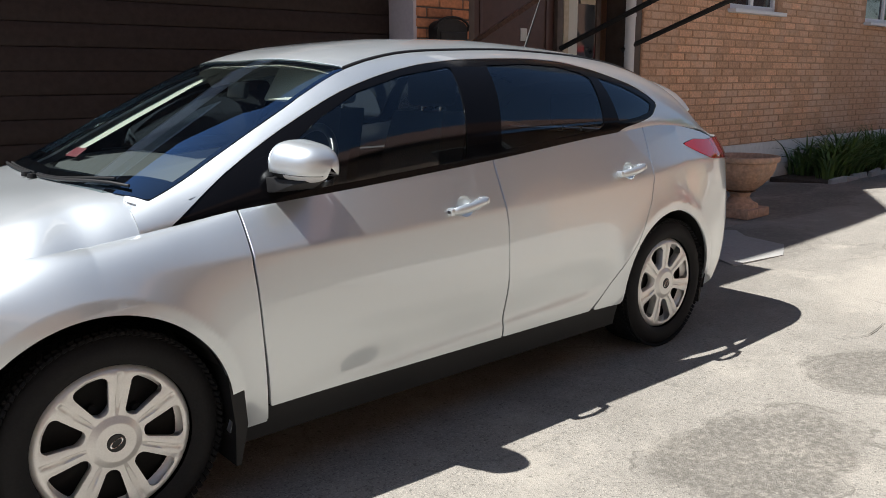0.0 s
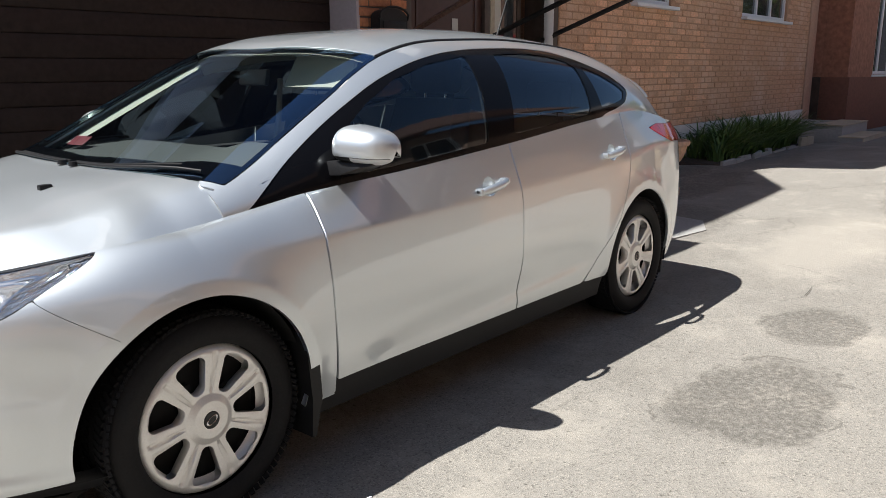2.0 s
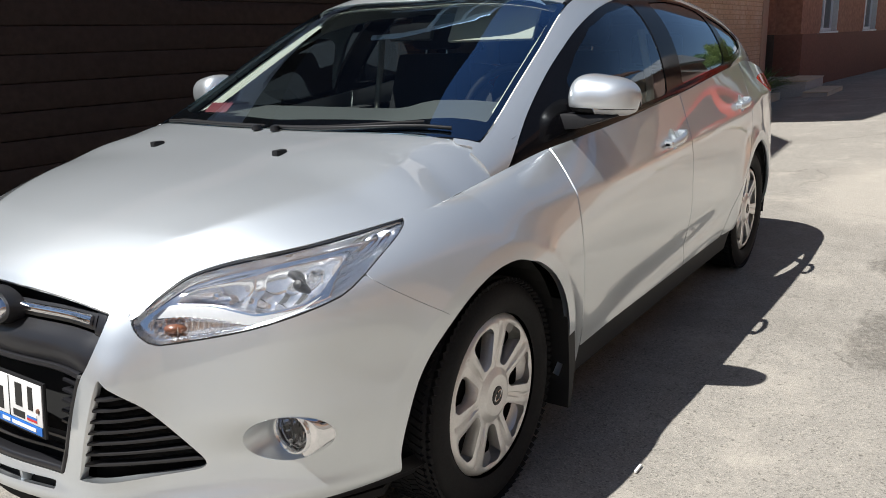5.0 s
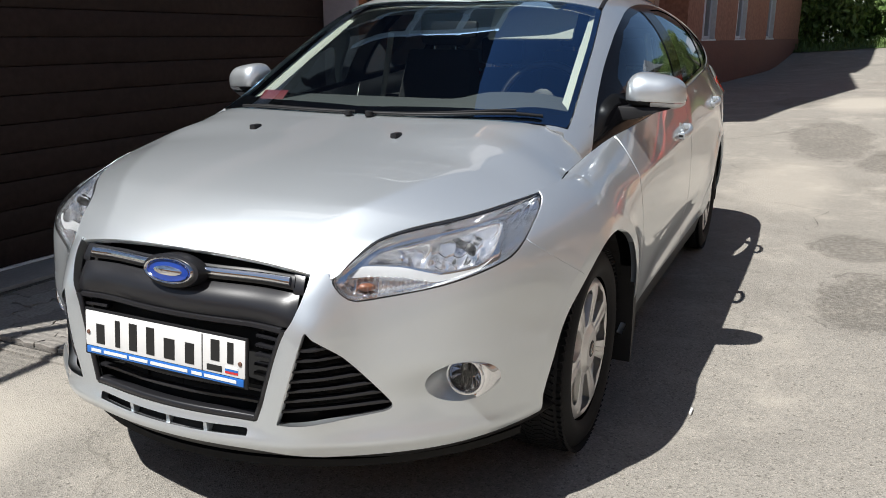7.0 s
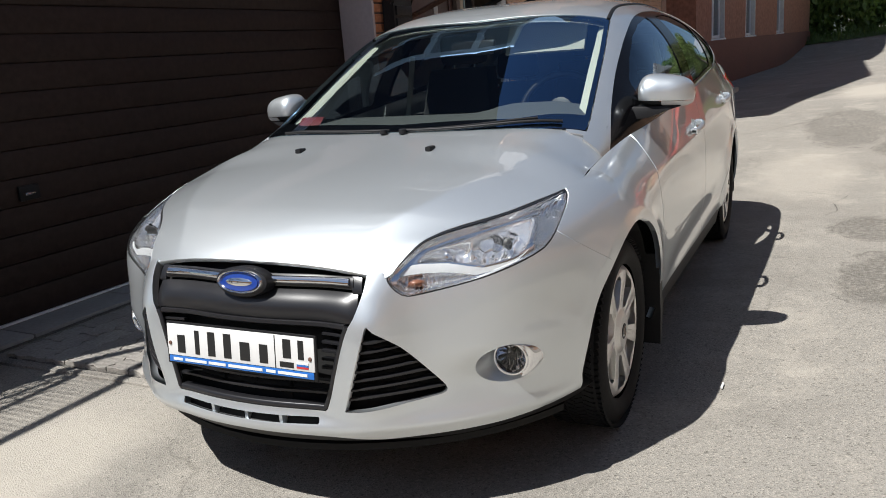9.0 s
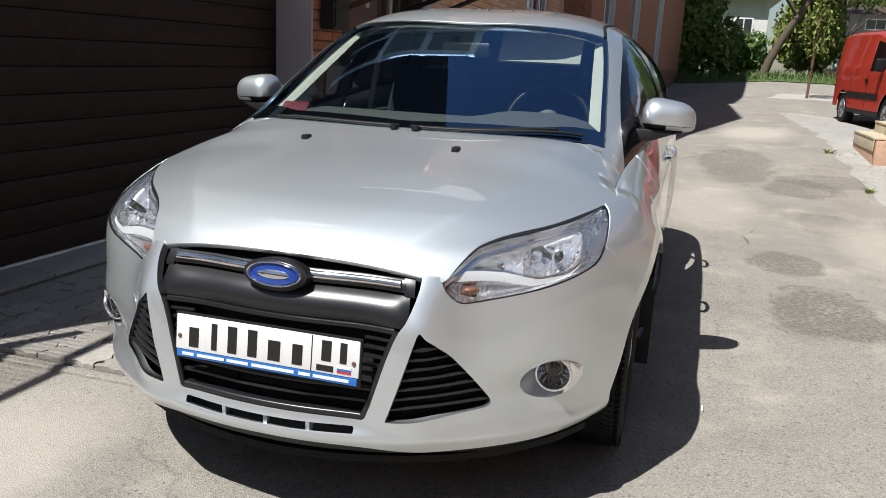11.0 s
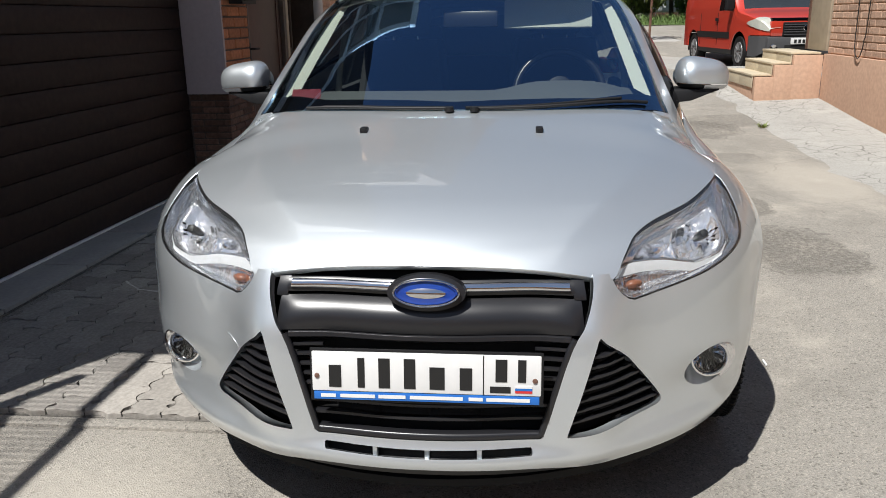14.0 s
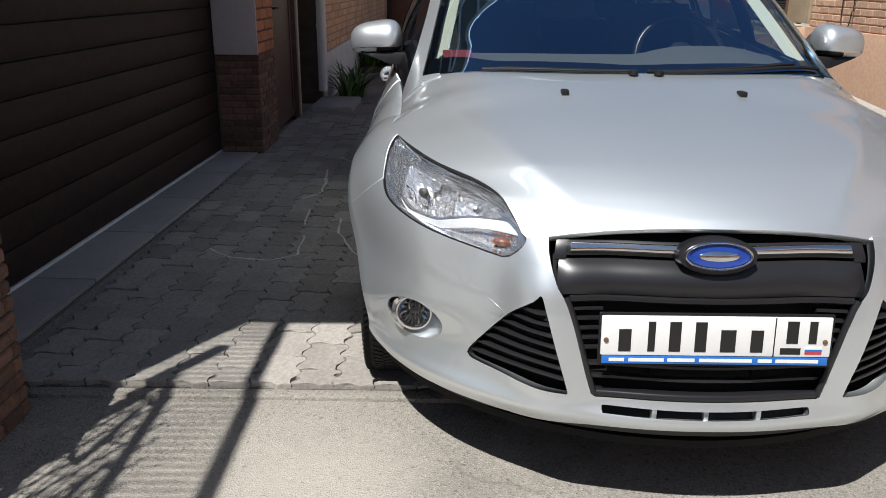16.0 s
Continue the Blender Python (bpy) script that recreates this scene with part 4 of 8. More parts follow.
wing_edge = [line(*[(u, p[k]) for u, p in zip((0.60, 0.66, 0.72, 0.775, 0.865, 0.935, 1.0), edge_places)]) for k in range(3)]


def seam_at(u):
    """The edge of the bonnet: beside the grille, over the lamp, along the wing to the windscreen's corner."""
    if u < 0.66:
        q = 0.452 + (1.168 - 0.452) * u / 0.66
        return body(q, lamp_top(q) + 0.0008)
    return wing_edge[0](u), wing_edge[1](u), wing_edge[2](u)


def bonnet_at(u, v):
    a = abs(v)
    xm = bonnet_mid(u)
    zm = mid_height(xm)
    xs_, ys_, zs_ = seam_at(u)
    back = 1.3 * a ** 3 * (1 - a ** 9)
    x = xm + (xs_ - xm) * a ** 1.9 + 0.075 * u ** 14 * back
    lift = (1 - a ** (2.6 + 6 * max(0.0, (u - 0.6) / 0.4) ** 2))
    z = zs_ + (zm - zs_) * lift
    # a pressed ridge runs from the grille's corner towards the pillar
    off = math.sqrt((a - 0.66 - 0.17 * u) ** 2 + 0.0009) - 0.03
    fold = 0.014 * math.exp(-off / 0.15) * min(1.0, u * 4) * (1 - a ** 6) * (1 - 0.6 * u ** 3)
    return x, v * ys_, z + fold


bonnet = skin("bonnet", bonnet_at, None, (0.0, 1.0, 70), (-1.0, 1.0, 90), M_SILVER, car, lip=0.02, heart=(-0.3, 0, 0.2))
for s in (0.263, -0.263):
    nozzle = part("washer_nozzle", box(bmesh.new(), -0.155, -0.115, s - 0.011, s + 0.011, 0.940, 0.958, 0.005), M_BLACK_PLASTIC, car, "small black washer nozzle", 50)

# cabin sheets
screen_half = line((0.10, 0.70), (0.24, 0.690), (0.455, 0.664), (0.72, 0.630), (0.99, 0.584), (1.2, 0.55))
screen_top = line((0.0, 0.855), (0.35, 0.876), (0.50, 0.925), (0.585, 0.990))
screen_base = line((0.0, 0.02), (0.42, 0.05), (0.60, 0.14), (0.70, 0.21))


def across(x, b):
    """Cabin sheet with b running over the roof from one side to the other."""
    x, y, z = cabin(x, HALF - abs(b))
    return x, math.copysign(y, b), z


def screen_cut(x, b):
    y = cabin(x, HALF - abs(b))[1]
    return min(screen_half(x) - y, screen_top(y) - x, x - screen_base(y))


def border_cut(x, b):
    y = cabin(x, HALF - abs(b))[1]
    return min(screen_cut(x, b), max(0.016 - screen_half(x) + y, 0.030 - screen_top(y) + x, 0.105 - x + screen_base(y)))


skin("windscreen_border", across, border_cut, (-0.02, 1.06, 90), (-1.12, 1.12, 120), M_GLOSS_BLACK, car, lip=0.0, lift=-0.004)
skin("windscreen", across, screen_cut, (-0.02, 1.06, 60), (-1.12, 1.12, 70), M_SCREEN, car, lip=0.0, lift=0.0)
dlo_top = line((0.243, 0.886), (0.446, 1.028), (0.673, 1.155), (0.941, 1.275), (1.165, 1.336), (1.35, 1.366), (1.547, 1.381), (1.85, 1.388), (2.05, 1.381),
               (2.24, 1.352), (2.42, 1.303), (2.55, 1.255), (2.64, 1.19))
dlo_low = line((0.243, 0.880), (0.30, 0.870), (2.0, 0.9), (2.30, 1.080), (2.45, 1.105), (2.56, 1.13), (2.62, 1.165))


def in_dlo(x, z):
    return min(dlo_top(x) - z, z - dlo_low(x), 2.638 - x) if x < 2.66 else -1.0


def roof_keep(x, b):
    px, y, z = cabin(x, HALF - abs(b))
    screen = screen_cut(x, b) + 0.004
    if x < 0.10:
        return -1.0
    before = x - screen_base(y) + 0.03 if y < screen_half(x) else 1.0
    wing = 1.0
    return min(-screen, -in_dlo(x, z), before, wing)


skin("roof", across, lambda x, b: min(roof_keep(x, b), x - 0.150), (0.10, 3.00, 190), (-HALF, HALF, 150), M_SILVER, car, lip=0.012)
tailgate = skin("tailgate", across, None, (3.002, 3.31, 24), (-1.50, 1.50, 50), M_SILVER, car, lip=0.01)


def side_keep(test):
    return lambda x, a: test(x, cabin(x, a)[2])


GLASS_FRONT = inside([(0.640, 0.955), (0.665, 1.098), (0.80, 1.183), (0.965, 1.262), (1.18, 1.318), (1.425, 1.352), (1.430, 1.34), (1.345, 1.016), (1.33, 1.01), (0.66, 0.955)])
GLASS_REAR = inside([(1.620, 1.358), (1.85, 1.366), (2.05, 1.356), (2.175, 1.330), (2.215, 1.305), (2.175, 1.115), (2.15, 1.088), (1.55, 1.036), (1.525, 1.045)])
GLASS_QUARTER = inside([(2.275, 1.310), (2.42, 1.268), (2.545, 1.215), (2.590, 1.185), (2.555, 1.150), (2.45, 1.130), (2.33, 1.118), (2.285, 1.118)])
both("window_surround", cabin, side_keep(lambda x, z: min(in_dlo(x, z), -GLASS_FRONT(x, z), -GLASS_REAR(x, z), -GLASS_QUARTER(x, z))), (0.24, 2.66, 150), (0.0, 1.15, 70), M_GLOSS_BLACK, car, lip=0.01, lift=-0.003, label="black window surround and pillar trim")
for (flip, doors) in ((1, (front_doors[0], rear_doors[0])), (-1, (front_doors[1], rear_doors[1]))):
    skin("door_window", cabin, side_keep(lambda x, z: GLASS_FRONT(x, z) + 0.004), (0.6, 1.46, 50), (0.0, 1.1, 40), M_SIDE_GLASS, doors[0], lip=0, flip=flip, lift=-0.006)
    skin("door_window", cabin, side_keep(lambda x, z: GLASS_REAR(x, z) + 0.004), (1.5, 2.25, 40), (0.0, 1.1, 40), M_TINT, doors[1], lip=0, flip=flip, lift=-0.006, label="tinted rear door window")
    skin("quarter_window", cabin, side_keep(lambda x, z: GLASS_QUARTER(x, z) + 0.004), (2.25, 2.62, 30), (0.0, 1.1, 30), M_TINT, car, lip=0, flip=flip, lift=-0.006, label="small tinted quarter window")

# dark inner box behind the panels
boxed("floor_pan", -0.60, 3.3, -0.56, 0.56, 0.17, 0.56, M_VOID, car, 0.04)
boxed("cabin_floor", 0.36, 2.2, -0.80, 0.80, 0.19, 0.50, M_VOID, car, 0.03)
boxed("engine_bay", -0.58, 0.30, -0.44, 0.44, 0.565, 0.70, M_VOID, car, 0.03)
for f in (1, -1):
    boxed("door_lining", 0.62, 2.36, f * 0.745 - 0.03, f * 0.745 + 0.03, 0.505, 0.93, M_SEAT, car, 0.03)


# ---- wheels ----
def make_wheel(name):
    w = empty(name)
    bm = bmesh.new()
    lathe(bm, [(0.214, -0.09), (0.222, -0.095), (0.245, -0.103), (0.275, -0.101), (0.296, -0.088), (0.309, -0.074), (0.315, -0.05), (0.3165, -0.02), (0.3165, 0.02),
               (0.315, 0.05), (0.309, 0.074), (0.296, 0.088), (0.275, 0.101), (0.252, 0.102), (0.236, 0.096), (0.222, 0.085)], 72)
    tyre = part("tyre", bm, M_RUBBER, w, "black winter tyre", 60)
    bm = bmesh.new()
    for k in range(92):
        for row, (h, ln) in enumerate(((-0.080, 0.030), (-0.047, 0.034), (-0.012, 0.030), (0.018, 0.030), (0.050, 0.034), (0.080, 0.030))):
            a = 2 * math.pi * (k + (row % 2) * 0.5) / 92
            r = 0.3165 if abs(h) < 0.06 else 0.3085
            m = Matrix.Rotation(a, 4, "Z") @ Matrix.Translation((r, 0, h)) @ Matrix.Rotation(radians(22 if row % 2 else -22), 4, "X") @ Matrix.Rotation(radians(0 if abs(h) < 0.06 else (-28 if h > 0 else 28)) * -1, 4, "Y")
            box(bm, -0.006, 0.0022, -0.0078, 0.0078, -ln / 2, ln / 2, 0, 1, m)
    part("tread", bm, M_RUBBER, tyre, "blocky winter tread")
    bm = bmesh.new()
    lathe(bm, [(0.0, 0.028), (0.19, 0.022), (0.212, 0.05), (0.212, -0.08), (0.0, -0.08)], 48)
    part("steel_rim", bm, M_VOID, w, "black steel rim behind the hubcap")
    # hubcap: a dished plate with seven rounded openings between split spokes
    def plate(r, a):
        k = a / (2 * math.pi / 7)
        off = abs(k - round(k)) * (2 * math.pi / 7) * r
        r *= 0.217 / 0.231
        h = 0.092 - 0.012 * min(1.0, max(0.0, (r - 0.055) / 0.02)) + 0.010 * min(1.0, max(0.0, (r - 0.075) / 0.09)) - 0.02 * max(0.0, (r - 0.19) / 0.028) ** 2
        if 0.075 < r < 0.20:
            fade = min(1.0, (r - 0.075) / 0.02, (0.20 - r) / 0.012)
            h -= 0.009 * fade * eased(0.0035 + 0.035 * r, 0.0012 + 0.022 * r, off)
            h -= 0.004 * fade * max(0.0, (off - 0.020) / 0.02)
        r *= 0.220 / 0.217
        return r * math.cos(a), r * math.sin(a), h

    def openings(r, a):
        r *= 0.217 / 0.231
        k = a / (2 * math.pi / 7) + 0.5
        off = abs(k - round(k)) * (2 * math.pi / 7)
        s = min(1.0, max(0.0, (r - 0.085) / 0.09))
        half = (0.0165 + 0.031 * s) / max(r, 0.01)
        u, w_ = (off - half) * r + 0.014, max(0.096 - r, r - 0.178)
        return math.hypot(max(u, 0.0), max(w_, 0.0)) + min(max(u, w_), 0.0) - 0.014
    cap = skin("hubcap", plate, openings, (0.0, 0.231, 54), (0.0, 2 * math.pi, 224), M_HUBCAP, w, lip=0.042, heart=(0, 0, -1), label="silver plastic hubcap with seven split spokes")
    bm = bmesh.new()
    lathe(bm, [(0.0, 0.0945), (0.024, 0.0943), (0.027, 0.0915)], 32)
    part("centre_badge", bm, M_INK, cap, "black centre badge")
    bm = bmesh.new()
    lathe(bm, [(0.0155, 0.0950), (0.018, 0.0960), (0.0205, 0.0950)], 32, Matrix.Diagonal((1.0, 0.55, 1, 1)))
    part("badge_ring", bm, M_CHROME, cap)
    for k in range(5):
        a = 2 * math.pi * k / 5 + 0.2
        part("wheel_nut", lathe(bmesh.new(), [(0.0, 0.045), (0.012, 0.045), (0.013, 0.02)], 8, Matrix.Translation((0.105 * math.cos(a), 0.105 * math.sin(a), 0))), M_VOID, w)
    return w


first = make_wheel("wheel")
first.parent = car
first.matrix_basis = pose(0, -0.770, 0.3155, 90, 0, 0) @ pose(0, 0, 0, 0, 0, 30)
for x, y, turn in ((2.648, -0.770, 40), (0, 0.770, 25), (2.648, 0.770, 70)):
    w = copy_thing(first, pose(x, y, 0.3155, 90 if y < 0 else -90, 0, 0) @ pose(0, 0, 0, 0, 0, turn))
for f in (1, -1):
    for cx, back in ((-0.035, 1), (2.61, 1)):
        # liner of the wheel arch
        bm = bmesh.new()
        rows = []
        for k in range(25):
            a = radians(-15 + 210 * k / 24)
            lx, lz = cx + 0.372 * math.cos(a), 0.335 + 0.372 * math.sin(a)
            wide = 0.872 if lx > 0 else width(0.0, lz) * max(0.0, 1 - (-lx / 0.88) ** 2.2) ** 0.488 - 0.02
            rows.append([bm.verts.new((lx, f * y, lz)) for y in (0.50, 0.65, min(0.872, wide))])
        for r0, r1 in zip(rows, rows[1:]):
            for s in range(2):
                bm.faces.new((r0[s], r0[s + 1], r1[s + 1], r1[s]))
        part("wheel_arch_liner", bm, M_VOID, car)
        bm = bmesh.new()
        if cx < 1:
            shape, edge_y = ((0.345, 0.50, 0.020), (0.352, 0.43, 0.046), (0.366, 0.28, 0.040), (0.360, 0.155, 0.016)), (0.68, 0.80, 0.916)
        else:
            shape, edge_y = ((0.330, 0.46, 0.014), (0.350, 0.40, 0.020), (0.352, 0.28, 0.018), (0.335, 0.165, 0.012)), (0.62, 0.74, 0.862)
        rows = [[bm.verts.new((cx + dx + thick * back_, f * y, z)) for y in edge_y] for back_ in (0, 1) for dx, z, thick in shape]
        for r0, r1 in list(zip(rows[:4], rows[1:4])) + list(zip(rows[4:], rows[5:])):
            for s in range(2):
                bm.faces.new((r0[s], r0[s + 1], r1[s + 1], r1[s]))
        for i in range(3):
            for c in (0, 2):
                bm.faces.new((rows[i][c], rows[i + 1][c], rows[i + 5][c], rows[i + 4][c]))
        bm.faces.new([rows[3][c] for c in range(3)] + [rows[7][c] for c in (2, 1, 0)])
        part("mud_flap", bm, M_BLACK_PLASTIC, car, "black rubber mud flap", 40)
def skin_point(q, z, f=1, out=0.0):
    """A place on the body's skin, or that far off it, and the outward direction."""
    s = abs(q)
    p, a, b = (Vector(body(*k)) for k in ((s, z), (s + 0.003, z), (s, z + 0.003)))
    n = (a - p).cross(b - p).normalized()
    if n.dot(p - Vector((1.3, 0, 0.5))) < 0:
        n = -n
    sgn = f * (1 if q >= 0 else -1)
    p, n = Vector((p.x, sgn * p.y, p.z)), Vector((n.x, sgn * n.y, n.z))
    return p + out * n, n


def nose_bar(name, q0, q1, height, thick, out, mat, parent, f=1, steps=18, label="", taper=0.0, droop=0.0, swell=0.0, chord=None):
    """A rail that follows the nose from q0 to q1 at height(q), thick high, standing out by out."""
    bm = bmesh.new()
    rows = []
    for i in range(steps + 1):
        q = q0 + (q1 - q0) * i / steps
        z = height(q) if callable(height) else height
        h = thick / 2 * (1 - taper * abs(2 * i / steps - 1) ** 6)
        ring = []
        full = 1 - 0.8 * abs(2 * i / steps - 1) ** 10
        shape = ((-h, -0.03), (-h, out - 0.004), (-h * 0.6, out), (h * 0.6, out), (h, out - 0.004), (h, -0.03))
        if swell:
            shape = ((-h, -0.04), *[(h * k / 4, out + swell * full * (1 - ((k / 4 + 0.3) / 1.3) ** 2)) for k in range(-4, 5)], (h, -0.04))
        for dz, o in shape:
            place = skin_point(q, z + dz - droop * (0 if o < 0 else 1), f, o)[0]
            if chord is not None:
                a, b = (skin_point(k, z + dz - droop * (0 if o < 0 else 1), f, o)[0] for k in (q0, q1))
                place = a.lerp(b, i / steps) + Vector((-chord * math.sin(math.pi * i / steps), 0, 0))
            ring.append(bm.verts.new(place))
        rows.append(ring)
    for a, b in zip(rows, rows[1:]):
        for k in range(len(a)):
            bm.faces.new((a[k], a[(k + 1) % len(a)], b[(k + 1) % len(a)], b[k]))
    bm.faces.new(rows[0][::-1]), bm.faces.new(rows[-1])
    return part(name, bm, mat, parent, label, 50)


# ---- grille, badge and plate ----
grille = skin("grille", mirrored_nose, lambda s, v: in_grille(s, LOW + (top_z(abs(s)) - LOW) * v) + 0.01, (-0.46, 0.46, 60), (0.2, 1.0, 50), M_VOID, car, lip=0.0, lift=-0.055, label="black radiator grille")
nose_bar("grille_band", -0.374, 0.374, 0.620, 0.080, -0.022, M_SATIN, grille, label="broad satin black band", steps=48, swell=0.024)
nose_bar("grille_frame_top", -0.342, 0.342, 0.570, 0.016, -0.002, M_SATIN, grille, steps=30)
nose_bar("grille_frame_base", -0.284, 0.284, 0.345, 0.018, 0.0, M_SATIN, grille, steps=30)
for f in (1, -1):
    nose_bar("chrome_strip", 0.082, 0.348, 0.684, 0.020, -0.006, M_CHROME, grille, f, label="chrome grille strip")
    nose_bar("grille_edge", 0.356, 0.388, 0.684, 0.052, -0.016, M_SATIN, grille, f, 6)
    nose_bar("strip_mount", 0.07, 0.360, 0.684, 0.034, -0.014, M_SATIN, grille, f)
    for i, z in enumerate((0.545, 0.522, 0.499, 0.476, 0.453)):
        nose_bar("grille_louvre", 0.262, grille_half(z) - 0.012, z, 0.009, -0.010, M_SATIN, grille, f, 6)
    bm = bmesh.new()
    tube(bm, [skin_point(grille_half(z) - 0.006, z, f, -0.004)[0] for z in (0.345, 0.40, 0.45, 0.50, 0.55, 0.572)], 0.008, 8)
    part("grille_frame_side", bm, M_SATIN, grille, "", 50)
for z in (0.413, 0.383):
    nose_bar("grille_louvre", -grille_half(z) + 0.012, grille_half(z) - 0.012, z, 0.010, -0.012, M_SATIN, grille, steps=24)
for y in (-0.12, 0.0, 0.12):
    boxed("grille_post", -0.825, -0.80, y - 0.004, y + 0.004, 0.34, 0.42, M_VOID, grille, 0)
for f in (1, -1):
    for q in (0.0, 0.135) if f > 0 else (0.135,):
        boxed("slot_post", -0.885, -0.855, f * q * 0.9 - 0.006, f * q * 0.9 + 0.006, 0.284, 0.318, M_SILVER, car, 0.003)
skin("slot_back", mirrored_nose, lambda s, v: in_slot(s, LOW + (top_z(abs(s)) - LOW) * v) + 0.008, (-0.30, 0.30, 40), (0.15, 0.35, 24), M_VOID, car, lip=0, lift=-0.03)
BADGE = pose(-0.825, 0, 0.676, 0, -78, 0) @ pose(0, 0, 0, 0, 0, -90)


def oval(bm, a, b, h0, h1, m, sides=56, inner=0.0):
    ring = [(math.cos(2 * math.pi * k / sides), math.sin(2 * math.pi * k / sides)) for k in range(sides)]
    if not inner:
        low = [bm.verts.new(m @ Vector((a * c, b * s, h0))) for c, s in ring]
        mid = [bm.verts.new(m @ Vector((a * 0.97 * c, b * 0.95 * s, h1))) for c, s in ring]
        top = [bm.verts.new(m @ Vector((a * 0.5 * c, b * 0.5 * s, h1 + 0.003))) for c, s in ring]
        tip = bm.verts.new(m @ Vector((0, 0, h1 + 0.004)))
        for k in range(sides):
            n = (k + 1) % sides
            bm.faces.new((low[k], low[n], mid[n], mid[k])), bm.faces.new((mid[k], mid[n], top[n], top[k])), bm.faces.new((top[k], top[n], tip))
    else:
        loops = [[bm.verts.new(m @ Vector(((a - d) * c, (b - d) * s, h))) for c, s in ring] for d, h in ((0, h0), (0.001, h1), (inner / 2, h1 + 0.002), (inner, h1 - 0.001), (inner, h0))]
        for l0, l1 in zip(loops, loops[1:]):
            for k in range(sides):
                n = (k + 1) % sides
                bm.faces.new((l0[k], l0[n], l1[n], l1[k]))
    return bm


badge = part("badge", oval(bmesh.new(), 0.092, 0.044, -0.03, 0.006, BADGE), M_SATIN, car, "oval badge on a black plinth", 40)
part("badge_face", oval(bmesh.new(), 0.072, 0.029, 0.004, 0.0125, BADGE), M_BLUE, badge, "deep blue oval badge face", 50)
part("badge_rim", oval(bmesh.new(), 0.078, 0.034, 0.004, 0.016, BADGE, inner=0.0065), M_CHROME, badge, "chrome badge rim", 60)
part("badge_rim_line", oval(bmesh.new(), 0.068, 0.0265, 0.012, 0.0155, BADGE, inner=0.0018), M_CHROME, badge, "", 60)
bm = bmesh.new()
oval(bm, 0.046, 0.0120, 0.013, 0.0165, BADGE)
part("badge_emblem", bm, M_CHROME, badge, "plain pale emblem bar", 50)

PLATE = pose(-0.874, 0.0, 0.492, 0, -84, 0) @ pose(0, 0, 0, 0, 0, -90)


def on_plate(name, x0, x1, y0, y1, h, mat, parent, bevel=0.0, label=""):
    return part(name, box(bmesh.new(), x0, x1, y0, y1, 0.0, h, bevel, 2, PLATE), mat, parent, label, 40)


holder = on_plate("number_plate", -0.265, 0.265, -0.062, 0.064, 0.008, M_BLACK_PLASTIC, car, 0.004, "white number plate in a black holder")
on_plate("plate_sheet", -0.260, 0.260, -0.0365, 0.058, 0.0105, M_WHITE, holder, 0.004)
on_plate("dealer_strip", -0.256, 0.256, -0.056, -0.0375, 0.0105, M_BLUE_STRIP, holder, 0.001, "blue strip below the plate")
for x0, x1, y0, y1 in ((-0.220, -0.192, -0.026, 0.026), (-0.154, -0.138, -0.026, 0.044), (-0.106, -0.080, -0.026, 0.044), (-0.048, -0.022, -0.026, 0.044), (0.010, 0.044, -0.026, 0.026), (0.078, 0.106, -0.026, 0.026),
                       (0.158, 0.184, -0.004, 0.048), (0.208, 0.226, -0.004, 0.048)):
    bm = bmesh.new()
    box(bm, x0, x1, y0, y1, 0.0105, 0.0118, 0, 1, PLATE)
    part("character_bar", bm, M_INK, holder)
on_plate("plate_divider", 0.130, 0.1325, -0.035, 0.056, 0.0115, M_INK, holder)
on_plate("region_bar", 0.146, 0.192, -0.030, -0.015, 0.0115, M_INK, holder)
for i, mt in enumerate((M_WHITE, M_BLUE_STRIP, M_RED_INK)):
    on_plate("flag_stripe", 0.202, 0.240, -0.0175 - 0.0058 * i, -0.0122 - 0.0058 * i, 0.0118, mt, holder)
for x0, x1 in ((-0.240, -0.205), (-0.195, -0.115), (-0.107, -0.045), (-0.035, 0.085), (0.098, 0.130), (0.138, 0.235)):
    on_plate("strip_mark", x0, x1, -0.0505, -0.0425, 0.0115, M_WHITE, holder)
for x in (-0.248, 0.246):
    bm = bmesh.new()
    lathe(bm, [(0.0, 0.014), (0.005, 0.0135), (0.006, 0.0105)], 12, PLATE @ Matrix.Translation((x, 0.0, 0)))
    part("plate_screw", bm, M_RUST, holder)

# ---- lower intakes, fog lamps, head lamps ----
in_cavity = inside(smoothed([(0.560, 0.722), (0.600, 0.756), (0.690, 0.772), (0.768, 0.787), (0.90, 0.799), (0.968, 0.803), (0.978, 0.792), (0.950, 0.738), (0.900, 0.716), (0.780, 0.701), (0.670, 0.719)], 4, 0.25))
in_tray = inside(smoothed([(0.505, 0.692), (0.545, 0.718), (0.665, 0.714), (0.780, 0.695), (0.90, 0.708), (0.965, 0.735), (0.90, 0.700), (0.76, 0.677), (0.60, 0.692)], 4, 0.2))
in_blink = inside(smoothed([(0.500, 0.686), (0.530, 0.656), (0.575, 0.650), (0.660, 0.662), (0.748, 0.677), (0.648, 0.690), (0.56, 0.691)], 4, 0.2))


def ramp_to(a, b, x):
    t = min(1.0, max(0.0, (x - a) / (b - a)))
    return t * t * (3 - 2 * t)


